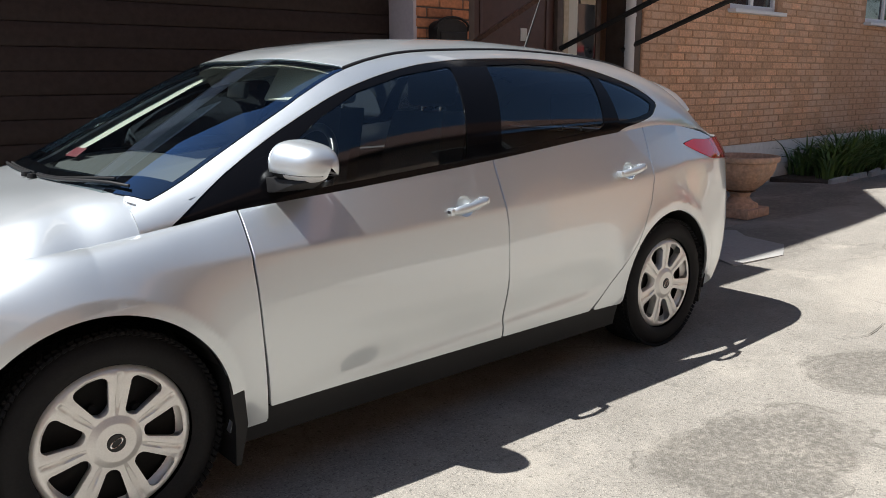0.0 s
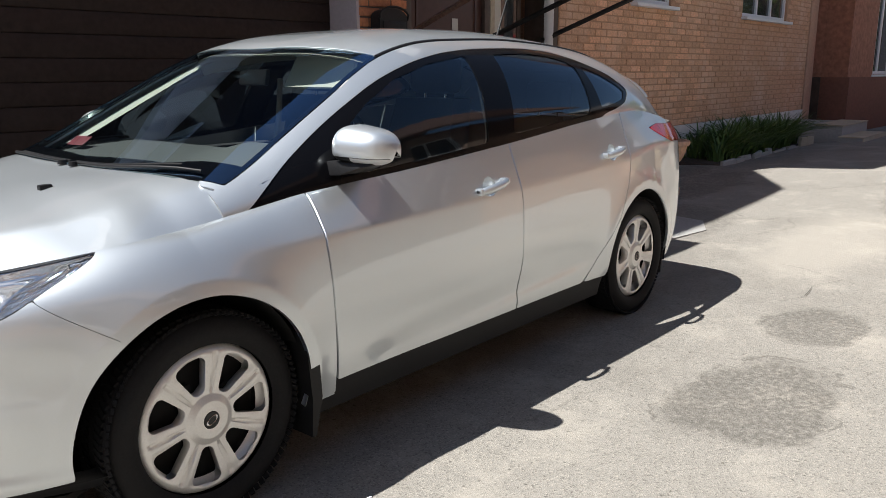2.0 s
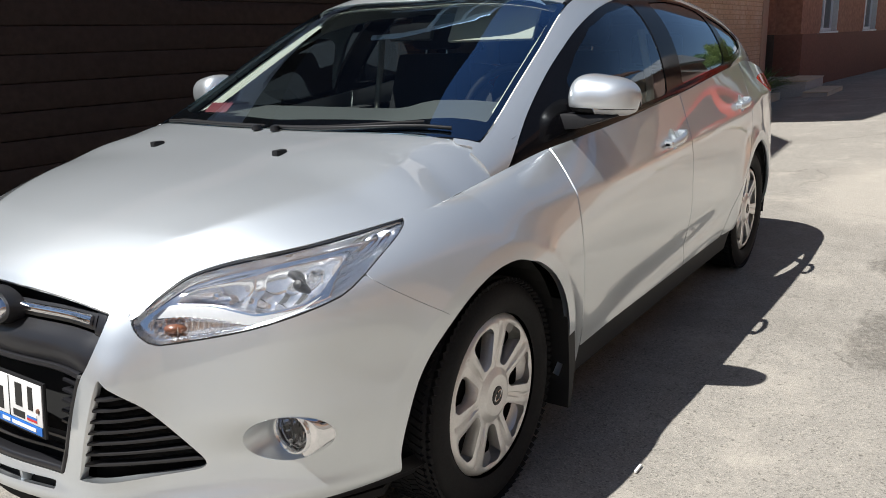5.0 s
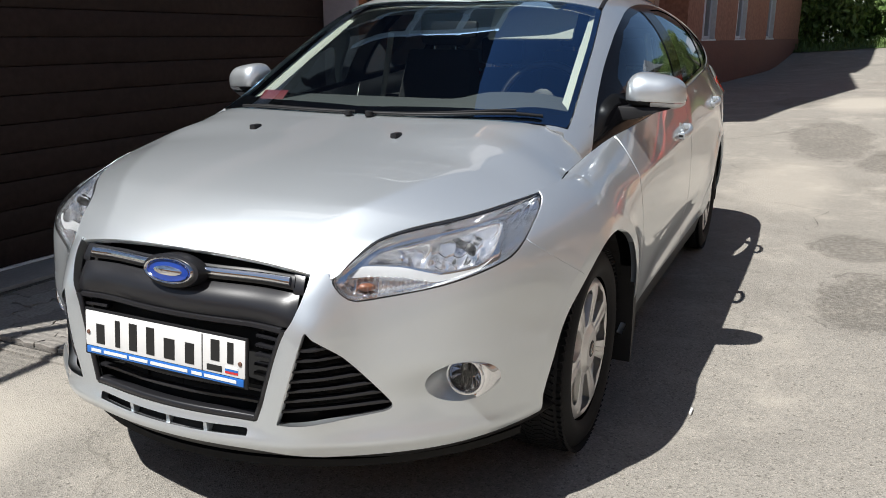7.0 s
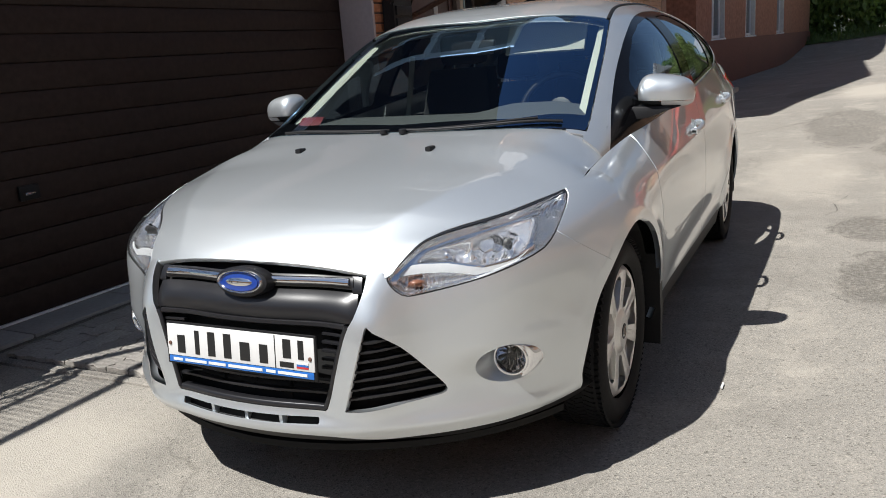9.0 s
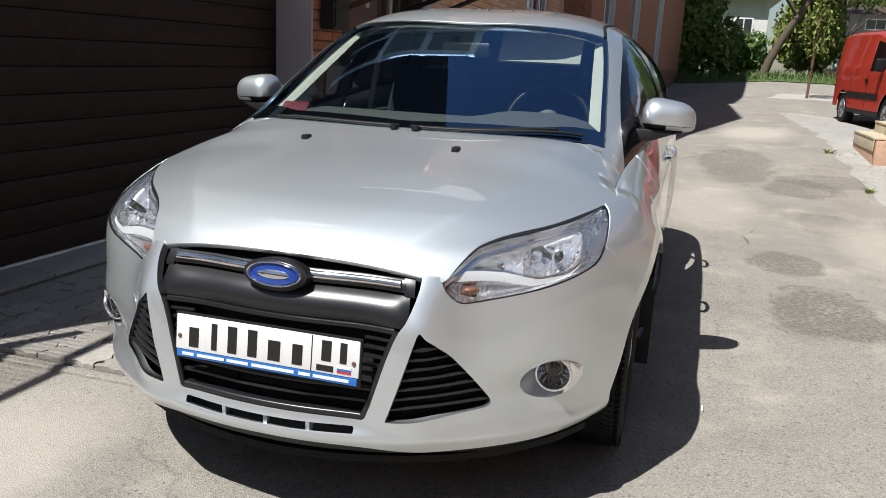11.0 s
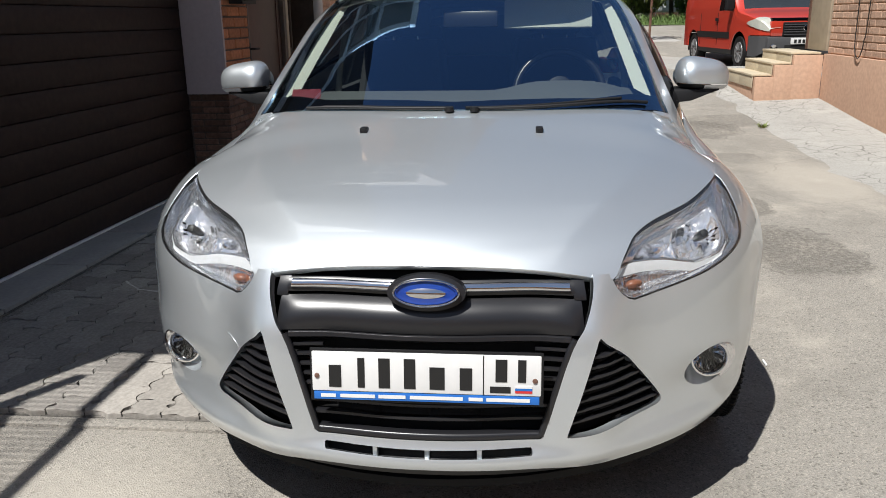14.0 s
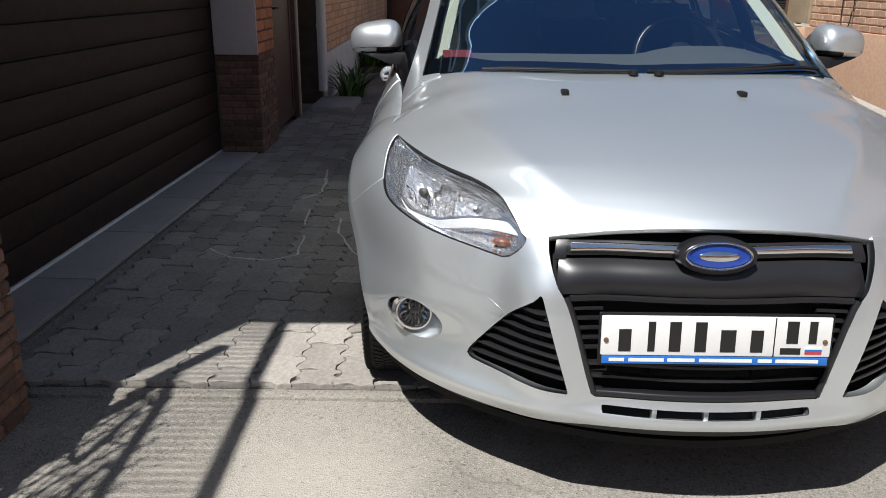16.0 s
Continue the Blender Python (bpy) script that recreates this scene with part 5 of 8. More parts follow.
def lamp_depth(q, z):
    """How far the bright shell of the head lamp lies behind the lens."""
    rim = in_lamp(q, z)
    cav, ind = in_cavity(q, z), in_blink(q, z)
    d = 0.004 + 0.016 * ramp_to(0.0, 0.008, rim)
    # the brow slopes back from the reflector's edge towards the top
    d += 0.030 * ramp_to(0.0, 0.03, lamp_top(q) - z) * ramp_to(0.028, 0.004, lamp_top(q) - z) * ramp_to(0.55, 0.62, q) * 0.6
    if q > 0.975:
        d += (0.012 + 0.004 * math.sin((z - 0.5 * (q - 1.0)) * 300)) * ramp_to(0.975, 1.0, q) * ramp_to(0.002, 0.022, rim)
    if cav > 0:
        deep = ramp_to(0.0, 0.016, cav)
        u = (q - 0.760) / 0.20 if q > 0.735 else (q - 0.735) / 0.17
        bowl = 1 - min(1.0, abs((q - 0.862) / 0.125 if q > 0.735 else (q - 0.650) / 0.095)) ** 2
        flute = abs(math.sin((q - 0.56) * 62)) * 0.007 + abs(math.sin((z - 0.70) * 95 + (1.2 if q > 0.735 else 0))) * 0.004
        d += deep * (0.020 + 0.040 * bowl + flute)
    elif ind > 0:
        d += 0.016 * ramp_to(0.0, 0.008, ind) + 0.003 * math.sin(q * 420)
    return d


for f in (1, -1):
    intake = skin("side_intake", side_at, on_side(lambda q, z: in_intake(q, z) + 0.012), (0.32, 0.70, 40), (0.2, 0.8, 40), M_VOID, car, lip=0, lift=-0.05, flip=f, label="black slatted bumper intake")
    for i in range(7):
        z = 0.372 + 0.0265 * i
        lo, hi = None, None
        for k in range(200):
            q = 0.34 + 0.35 * k / 199
            if in_intake(q, z) > 0.0:
                lo, hi = (q if lo is None else lo), q
        if lo is not None and hi - lo > 0.02:
            nose_bar("intake_slat", lo, hi, (lambda q, z=z, lo=lo: z + 0.010 * math.sin((q - lo) * 5)), 0.0085, -0.008, M_SATIN, intake, f, 8, droop=0.004, chord=0.012)
    # fog lamp: a round lamp facing ahead in an oval recess, chrome crescent outboard
    c, n = skin_point(0.878, 0.423, f, -0.016)
    m = Matrix.Translation(c) @ Vector((-1.0, f * 0.10, 0.03)).to_track_quat("Z", "Y").to_matrix().to_4x4()
    fog = part("fog_lamp", lathe(bmesh.new(), [(0.050, -0.03), (0.050, 0.004), (0.0475, 0.009), (0.0435, 0.0095), (0.0405, 0.005), (0.039, -0.010)], 48, m), M_CHROME, car, "round fog lamp in a chrome ring", 50)
    part("fog_reflector", lathe(bmesh.new(), [(0.0395, -0.008), (0.033, -0.024), (0.020, -0.040), (0.0, -0.046)], 14, m), M_CHROME, fog)
    part("fog_bulb", lathe(bmesh.new(), [(0.0, -0.010), (0.012, -0.012), (0.014, -0.038)], 16, m), M_INK, fog, "", 60)
    for k in (-1, 0, 1):
        part("fog_bar", box(bmesh.new(), k * 0.012 - 0.0018, k * 0.012 + 0.0018, -0.026, 0.026, -0.016, -0.012, 0, 1, m), M_SATIN, fog)
    part("fog_lens", lathe(bmesh.new(), [(0.0, 0.006), (0.02, 0.005), (0.0415, 0.001)], 32, m), M_CLEAR, fog, "", 60)
    for name, mat, a0, a1, label in (("fog_trim", M_CHROME, -62, 112, "chrome crescent trim"), ("fog_recess", M_SILVER, 112, 298, "body-coloured dished recess")):
        bm = bmesh.new()
        rows = []
        for i in range(33):
            a = radians(a0 + (a1 - a0) * i / 32)
            far_ = skin_point(0.866 + 0.114 * math.cos(a), 0.421 + 0.0565 * math.sin(a), f, 0.0005)[0]
            near_ = m @ Vector((-f * 0.0485 * math.cos(a), 0.0485 * math.sin(a), 0.003 if name == "fog_trim" else -0.020))
            row = []
            for k in range(7):
                w = k / 6
                bend = (0.010 if name == "fog_trim" else -0.006) * math.sin(math.pi * w)
                row.append(bm.verts.new(far_.lerp(near_, w) + Vector((-bend, f * bend * 0.5, 0))))
            rows.append(row)
        for r0, r1 in zip(rows, rows[1:]):
            for k in range(6):
                bm.faces.new((r0[k], r0[k + 1], r1[k + 1], r1[k]))
        part(name, bm, mat, fog, label, 60)
    # head lamp: one sculpted bright shell behind the lens
    lamp = skin("head_lamp", side_at, on_side(lambda q, z: in_lamp(q, z) + 0.004), (0.42, 1.2, 60), (0.55, 1.0, 40), M_SATIN, car, lip=0, lift=-0.100, flip=f, label="clear head lamp with chrome reflectors")

    def shell_at(q, v):
        z = LOW + (top_z(q) - LOW) * v
        return tuple(skin_point(q, z, 1, -lamp_depth(q, z))[0])
    fine_q, fine_v = (0.44, 1.19, 150), (0.66, 1.0, 90)
    skin("lamp_shell", shell_at, on_side(lambda q, z: min(in_lamp(q, z) + 0.0005, -in_tray(q, z), -in_blink(q, z), 0.0015 - in_cavity(q, z))), fine_q, fine_v, M_BEZEL, lamp, lip=0, flip=f, label="bright chrome bezel with a raised brow")
    skin("lamp_reflector", shell_at, on_side(in_cavity), fine_q, fine_v, M_REFLECTOR, lamp, lip=0, flip=f, label="faceted chrome reflector")
    skin("lamp_tray", shell_at, on_side(lambda q, z: min(in_tray(q, z), -in_blink(q, z), -in_cavity(q, z))), fine_q, fine_v, M_TRAY, lamp, lip=0, flip=f, label="satin silver lower tray")
    skin("indicator", shell_at, on_side(in_blink), fine_q, fine_v, M_REFLECTOR, lamp, lip=0, flip=f, label="ribbed indicator reflector")
    c, n = skin_point(0.560, 0.668, f, -0.018)
    part("amber_bulb", lathe(bmesh.new(), [(0.0, 0.006), (0.012, 0.004), (0.017, -0.004), (0.018, -0.018)], 20, Matrix.Translation(c) @ n.to_track_quat("Z", "Y").to_matrix().to_4x4() @ Matrix.Diagonal((1.3, 0.62, 1, 1))), M_AMBER, lamp, "amber indicator bulb", 60)
    for i in range(15):
        q = 0.515 + 0.0125 * i
        lo_, hi_ = 0.650 + 0.034 * max(0.0, (q - 0.56)) / 0.19, 0.688
        if hi_ - lo_ > 0.008:
            bm = bmesh.new()
            tube(bm, [skin_point(q, lo_ + 0.002, f, -0.007)[0], skin_point(q, hi_ - 0.002, f, -0.007)[0]], 0.0021, 6)
            part("indicator_rib", bm, M_CLEAR, lamp, "", 60)
    for q, z, r, mat in ((0.872, 0.763, 0.0125, M_INK), (0.655, 0.742, 0.009, M_CHROME)):
        c, n = skin_point(q, z, f, -0.030)
        aim = (n + Vector((-0.9, 0, 0.0))).normalized()
        mm = Matrix.Translation(c) @ aim.to_track_quat("Z", "Y").to_matrix().to_4x4()
        part("bulb_shield", lathe(bmesh.new(), [(0.0, 0.004), (r * 0.8, 0.002), (r, -0.006), (r * 0.9, -0.03), (r * 0.5, -0.055)], 20, mm), mat, lamp, "", 50)
    skin("lamp_seal", side_at, on_side(lambda q, z: min(in_lamp(q, z) + 0.0028, 0.0016 - in_lamp(q, z))), (0.42, 1.2, 130), (0.55, 1.0, 90), M_BLACK_PLASTIC, lamp, lip=0.02, lift=-0.002, flip=f)
    skin("lamp_lens", side_at, on_side(lambda q, z: in_lamp(q, z) + 0.001), (0.42, 1.2, 60), (0.55, 1.0, 40), M_CLEAR, lamp, lip=0, lift=0.001, flip=f, label="clear plastic lens")

    if f > 0:
        in_cover = inside(smoothed([(0.500, 0.497), (0.580, 0.500), (0.572, 0.543), (0.512, 0.540)], 4, 0.3))
        skin("tow_eye_cover", side_at, on_side(lambda q, z: min(in_cover(q, z), -in_intake(q, z) - 0.006)), (0.48, 0.60, 44), (0.46, 0.60, 44), M_SILVER, front_bumper, lip=0.006, lift=0.0016, flip=f, label="small body-coloured tow-eye cover")

# ---- door handles, mirrors ----
    for door, x0, x1, z0, z1, cx, cz in ((front_doors[0 if f > 0 else 1], 1.205, 1.400, 0.832, 0.861, 1.292, 0.846), (rear_doors[0 if f > 0 else 1], 2.192, 2.385, 0.889, 0.914, 2.280, 0.900)):
        bm = bmesh.new()
        rows = []
        for i in range(13):
            t = i / 12
            x, z = x0 + (x1 - x0) * t, z0 + (z1 - z0) * t
            p, n = skin_point(x + HALF, z, f)
            p = Vector((p.x, p.y, z))
            bow = 0.016 + 0.026 * math.sin(math.pi * t) ** 0.6
            h = 0.017 * (1 - abs(2 * t - 1) ** 5 * 0.55)
            rows.append([bm.verts.new(p + Vector((0, f * o, dz))) for dz, o in ((-h, bow - 0.010), (-h * 0.7, bow - 0.001), (0, bow + 0.003), (h * 0.7, bow - 0.001), (h, bow - 0.010), (h * 0.6, bow - 0.016), (-h * 0.6, bow - 0.016))])
        for a, b in zip(rows, rows[1:]):
            for k in range(7):
                bm.faces.new((a[k], a[(k + 1) % 7], b[(k + 1) % 7], b[k]))
        bm.faces.new(rows[0][::-1]), bm.faces.new(rows[-1])
        handle = part("door_handle", bm, M_SILVER, door, "silver pull handle", 55)
        for x, z in ((x0 + 0.018, z0 + 0.002), (x1 - 0.018, z1 - 0.002)):
            p, n = skin_point(x + HALF, z, f)
            bm = bmesh.new()
            box(bm, p.x - 0.018, p.x + 0.018, min(p.y - 0.01 * f, p.y + 0.026 * f), max(p.y - 0.01 * f, p.y + 0.026 * f), z - 0.013, z + 0.013, 0.008)
            part("handle_foot", bm, M_SILVER, handle, "", 50)
        if cx < 2 and f < 0:
            p, n = skin_point(x1 - 0.028 + HALF, z1 - 0.003, f)
            part("key_lock", lathe(bmesh.new(), [(0.0, 0.0), (0.007, 0.0), (0.009, -0.004)], 20, Matrix.Translation(p + Vector((0, f * 0.031, 0))) @ Vector((0, f, 0)).to_track_quat("Z", "Y").to_matrix().to_4x4()), M_INK, handle, "", 50)

        def dish(r, a, cx=cx, cz=cz):
            x, z = cx + r * math.cos(a), cz + r * math.sin(a) / 1.05
            return x, width(x, z) - 0.020 * max(0.0, 1 - (r / 0.0402) ** 2) ** 0.7, z
        skin("handle_recess", dish, None, (0.0, 0.0402, 10), (0.0, 2 * math.pi, 36), M_SILVER, door, lip=0, flip=f, heart=(1.3 if cx < 2 else 2.2, 0, 0.85))
    bm = bmesh.new()
    foot = [[bm.verts.new((x, f * y, z)) for x, z in ring] for y, ring in ((0.760, ((0.54, 0.955), (0.70, 0.960), (0.71, 1.004), (0.55, 1.004))), (0.835, ((0.545, 0.962), (0.685, 0.962), (0.69, 1.005), (0.55, 1.005))),
                                                                         (0.900, ((0.56, 0.986), (0.675, 0.986), (0.68, 1.006), (0.57, 1.006))), (0.945, ((0.585, 0.998), (0.665, 0.998), (0.665, 1.007), (0.59, 1.007))))]
    for r0, r1 in zip(foot, foot[1:]):
        for k in range(4):
            bm.faces.new((r0[k], r0[(k + 1) % 4], r1[(k + 1) % 4], r1[k]))
    bm.faces.new(foot[0][::-1]), bm.faces.new(foot[-1])
    bmesh.ops.bevel(bm, geom=list(bm.edges), offset=0.005, segments=2, profile=0.6, affect="EDGES")
    mirror = part("door_mirror", bm, M_BLACK_PLASTIC, car, "silver door mirror on a black foot", 50)

    def cap_at(u, w, f=f):
        """Mirror shell: u runs outwards, w round the section from lower lip over the front to the back."""
        y = 0.785 + 0.204 * u
        grow = max(0.0, 1 - abs(2 * u - 1) ** 3.6) ** 0.46
        cx, cz = 0.625 + 0.03 * u, 1.048 - 0.006 * u
        a = radians(250 - 280 * w)
        rx, rz = 0.112 * (1 - 0.30 * u) * grow, (0.084 - 0.026 * u) * grow
        c, s = math.cos(a), math.sin(a)
        return cx + rx * math.copysign(abs(c) ** 0.72, c) * (1.0 if c < 0 else 0.72), y, cz + (rz * s ** 0.90 if s > 0 else -0.050 * grow ** 0.5 * abs(s) ** 0.7)

    def split(u):
        return 1.028 - 0.010 * u
    about = (0.62, f * 0.87, 1.05)
    skin("mirror_shell", cap_at, lambda u, w: cap_at(u, w)[2] - split(u), (0.0, 1.0, 44), (0.0, 1.0, 60), M_SILVER, mirror, lip=0.0, flip=f, heart=about, label="silver mirror shell")
    skin("mirror_base", cap_at, lambda u, w: min(split(u) - 0.003 - cap_at(u, w)[2], 0.46 - u), (0.0, 1.0, 44), (0.0, 1.0, 60), M_BLACK_PLASTIC, mirror, lip=0.0, flip=f, lift=-0.002, heart=about)
    skin("mirror_indicator", cap_at, lambda u, w: min(split(u) - 0.002 - cap_at(u, w)[2], u - 0.47), (0.0, 1.0, 60), (0.0, 1.0, 60), M_TRAY, mirror, lip=0.0, flip=f, heart=about, label="clear indicator strip")
    bm = bmesh.new()
    oval(bm, 0.082, 0.058, 0.0, 0.004, Matrix.Translation((0.700, f * 0.873, 1.045)) @ Vector((1, 0, 0)).to_track_quat("Z", "Y").to_matrix().to_4x4())
    part("mirror_glass", bm, M_CHROME, mirror, "", 40)

# ---- cowl, wipers, roof details ----
bm = bmesh.new()
rows = []
for i in range(41):
    y = -0.70 + 1.40 * i / 40
    a = abs(y) / 0.70
    x0 = 0.055 + 0.17 * a ** 2.4
    z0 = 0.972 - 0.030 * a ** 2
    rows.append([bm.verts.new((x0 - 0.05, y, z0 - 0.02)), bm.verts.new((x0 + 0.03, y, z0)), bm.verts.new((x0 + 0.13, y, z0 + 0.022)), bm.verts.new((x0 + 0.14, y, z0 - 0.06))])
for a, b in zip(rows, rows[1:]):
    for k in range(3):
        bm.faces.new((a[k], a[k + 1], b[k + 1], b[k]))
part("cowl", bm, M_BLACK_PLASTIC, car, "black plastic scuttle below the windscreen", 40)


def screen_point(y, x, out=0.0):
    a = math.acos(min(1.0, (abs(y) / belt_y(x)) ** 2))
    px, py, pz = cabin(x, a)
    return Vector((px - 0.45 * out, math.copysign(py, y), pz + 0.9 * out))


for y0, x0, y1, x1 in ((-0.06, 0.072, -0.62, 0.185), (0.02, 0.072, 0.50, 0.105)):
    bm = bmesh.new()
    tube(bm, [screen_point(y0 + (y1 - y0) * i / 8, x0 + (x1 - x0) * (i / 8) ** 2.6, 0.010) for i in range(9)], 0.0055, 8)
    blade = part("wiper", bm, M_BLACK_PLASTIC, car, "black wiper arm", 60)
    bm = bmesh.new()
    tube(bm, [screen_point(y0 * 0.5 + (y1 - y0) * i / 8 * 0.9, x0 + 0.010 + (x1 - x0) * (0.92 * i / 8) ** 2.6, 0.005) for i in range(9)], 0.005, 6)
    part("wiper_blade", bm, M_RUBBER, blade, "", 60)
    bm = bmesh.new()
    lathe(bm, [(0.0, 0.016), (0.013, 0.014), (0.015, 0.0)], 16, Matrix.Translation(screen_point(y0, x0, 0.0) - Vector((0.02, 0, 0.0))))
    part("wiper_pivot", bm, M_BLACK_PLASTIC, blade, "", 50)
ditch_y = line((0.99, 0.578), (1.27, 0.545), (1.74, 0.54), (2.3, 0.525), (2.9, 0.49))
for f in (1, -1):
    bm = bmesh.new()
    pts = []
    for i in range(40):
        x = 0.985 + 1.95 * i / 39
        y = ditch_y(x)
        a = math.acos(min(1.0, (y / belt_y(x)) ** 2))
        px, py, pz = cabin(x, a)
        pts.append((px, f * py, pz - 0.004))
    tube(bm, pts, 0.0095, 8)
    part("roof_ditch_strip", bm, M_BLACK_PLASTIC, car, "black roof strip", 60)


def spoiler_at(u, w):
    x, y, z = across(2.80 + 0.20 * u, w)
    return x + 0.06 * u * u, y * 0.96, z + 0.014 * u


skin("roof_spoiler", spoiler_at, None, (0.0, 1.0, 14), (-1.12, 1.12, 50), M_SILVER, car, lip=0.03, heart=(2.6, 0, 0.8), label="silver roof spoiler")
bm = bmesh.new()
tube(bm, [(2.50, 0, 1.43), (2.53, 0, 1.47), (2.68, 0, 1.80)], 0, 8, radii=[0.016, 0.006, 0.003])
part("aerial", bm, M_BLACK_PLASTIC, car, "thin roof aerial", 60)

# ---- inside the car ----


def inner_roof(x, b):
    x, y, z = across(x, b)
    return x, y * 0.955, z - 0.028


skin("headlining", inner_roof, lambda x, b: min(x - screen_top(cabin(x, HALF - abs(b))[1]) + 0.01, cabin(x, HALF - abs(b))[2] - dlo_top(x) + 0.01), (0.8, 2.7, 70), (-1.3, 1.3, 60), M_LINING, car, lip=0, heart=(1.6, 0, 3.0), label="cream headlining")
for f in (1, -1):
    def pillar_in(x, a):
        px, y, z = cabin(x, a)
        deep = max(0.0, screen_half(x) + 0.01 - y)
        return px + 0.03 + 1.5 * deep, y - 0.012, z - 0.006
    skin("pillar_trim", pillar_in, lambda x, a: min(screen_half(x) - 0.013 - cabin(x, a)[1], cabin(x, a)[1] - screen_half(x) + 0.066 - 0.012 * eased(0.6, 1.0, x), cabin(x, a)[2] - dlo_top(x) + 0.012), (0.28, 1.08, 60), (0.0, 1.3, 60), M_LINING, car, lip=0, flip=f, heart=(0.6, f * 2.0, 1.2), label="cream pillar trim")
bm = bmesh.new()
rows = []
for i in range(29):
    y = -0.74 + 1.48 * i / 28
    hump = 0.035 * math.exp(-((y + 0.37) / 0.20) ** 4)
    rows.append([bm.verts.new((x, y, z)) for x, z in ((0.20 + 0.10 * (abs(y) / 0.7) ** 2, 0.955), (0.42, 0.985 + hump * 0.4), (0.62, 1.000 + hump), (0.74, 0.985 + hump), (0.80, 0.93), (0.76, 0.70), (0.70, 0.52))])
for a, b in zip(rows, rows[1:]):
    for k in range(6):
        bm.faces.new((a[k], a[k + 1], b[k + 1], b[k]))
dash = part("dashboard", bm, M_DASH, car, "grey moulded dashboard", 50)
WHEEL = pose(0.93, -0.37, 0.955, 0, -68, 0)
bm = bmesh.new()
tube(bm, [WHEEL @ Vector((0.185 * math.cos(2 * math.pi * k / 40), 0.185 * math.sin(2 * math.pi * k / 40), 0)) for k in range(40)], 0.016, 10, True)
steering = part("steering_wheel", bm, M_SATIN, car, "dark steering wheel", 60)
part("steering_hub", oval(bmesh.new(), 0.075, 0.065, -0.03, 0.02, WHEEL), M_SATIN, steering, "", 50)
for a in (90, -90, 180):
    bm = bmesh.new()
    box(bm, 0.05, 0.185, -0.018, 0.018, -0.012, 0.004, 0.004, 2, WHEEL @ Matrix.Rotation(radians(a), 4, "Z"))
    part("steering_spoke", bm, M_SATIN, steering, "", 50)
boxed("dash_card", -0.03, 0.03, -0.052, 0.052, -0.001, 0.001, M_CARD, dash, 0.0005, "red card leaning on the dashboard", pose(0.385, 0.575, 1.010, 0, -32, 8))
bm = bmesh.new()
box(bm, -0.150, 0.0, -0.18, 0.18, -0.008, 0.008, 0.006, 2, pose(0.985, -0.315, 1.352, 0, -58, 0))
part("sun_visor", bm, M_LINING, car, "cream sun visor, tipped down", 40)
bm = bmesh.new()
box(bm, -0.012, 0.012, -0.115, 0.115, -0.033, 0.033, 0.012, 2, pose(0.86, 0.0, 1.265, 0, 12, -10))
rear_view = part("rear_view_mirror", bm, M_SATIN, car, "dark inside mirror", 50)


def seat(x, y, wide, parent, rear=False):
    bm = bmesh.new()
    rows = []
    for i in range(9):
        t = i / 8
        z = 0.55 + (0.62 if not rear else 0.50) * t
        xc = x + 0.02 + 0.16 * t
        half = wide / 2 * (1 - 0.22 * t ** 2)
        rows.append([bm.verts.new((xc + dx, y + half * k, z)) for k, dx in ((-1, 0.0), (-0.85, -0.05), (-0.5, -0.02), (0.5, -0.02), (0.85, -0.05), (1, 0.0), (0.8, 0.09), (-0.8, 0.09))])
    for a, b in zip(rows, rows[1:]):
        for k in range(8):
            bm.faces.new((a[k], a[(k + 1) % 8], b[(k + 1) % 8], b[k]))
    bm.faces.new(rows[-1]), bm.faces.new(rows[0][::-1])
    s = part("seat", bm, M_SEAT, parent, "dark cloth seat", 60)
    bm = bmesh.new()
    box(bm, x - 0.45, x + 0.08, y - wide / 2, y + wide / 2, 0.505, 0.64, 0.05, 3)
    part("cushion", bm, M_SEAT, s, "", 60)
    for yy in ((y,) if not rear else (y - 0.4, y + 0.4)):
        top = 1.17 if not rear else 1.05
        bm = bmesh.new()
        box(bm, x + 0.165, x + 0.255, yy - 0.13, yy + 0.13, top + 0.02, top + 0.18, 0.04, 3)
        part("headrest", bm, M_SEAT, s, "", 60)
        for d in (-0.06, 0.06):
            bm = bmesh.new()
            tube(bm, [(x + 0.20, yy + d, top - 0.03), (x + 0.21, yy + d, top + 0.05)], 0.006, 8)
            part("headrest_rod", bm, M_CHROME, s, "", 60)


seat(1.36, -0.37, 0.50, car)
seat(1.36, 0.37, 0.50, car)
seat(2.25, 0.0, 1.30, car, True)
for f in (1, -1):
    bm = bmesh.new()
    tube(bm, [(1.52, f * 0.66, 1.25), (1.53, f * 0.70, 1.05), (1.50, f * 0.73, 0.80)], 0.016, 6)
    part("seat_belt", bm, M_LINING, car, "pale seat belt", 60)
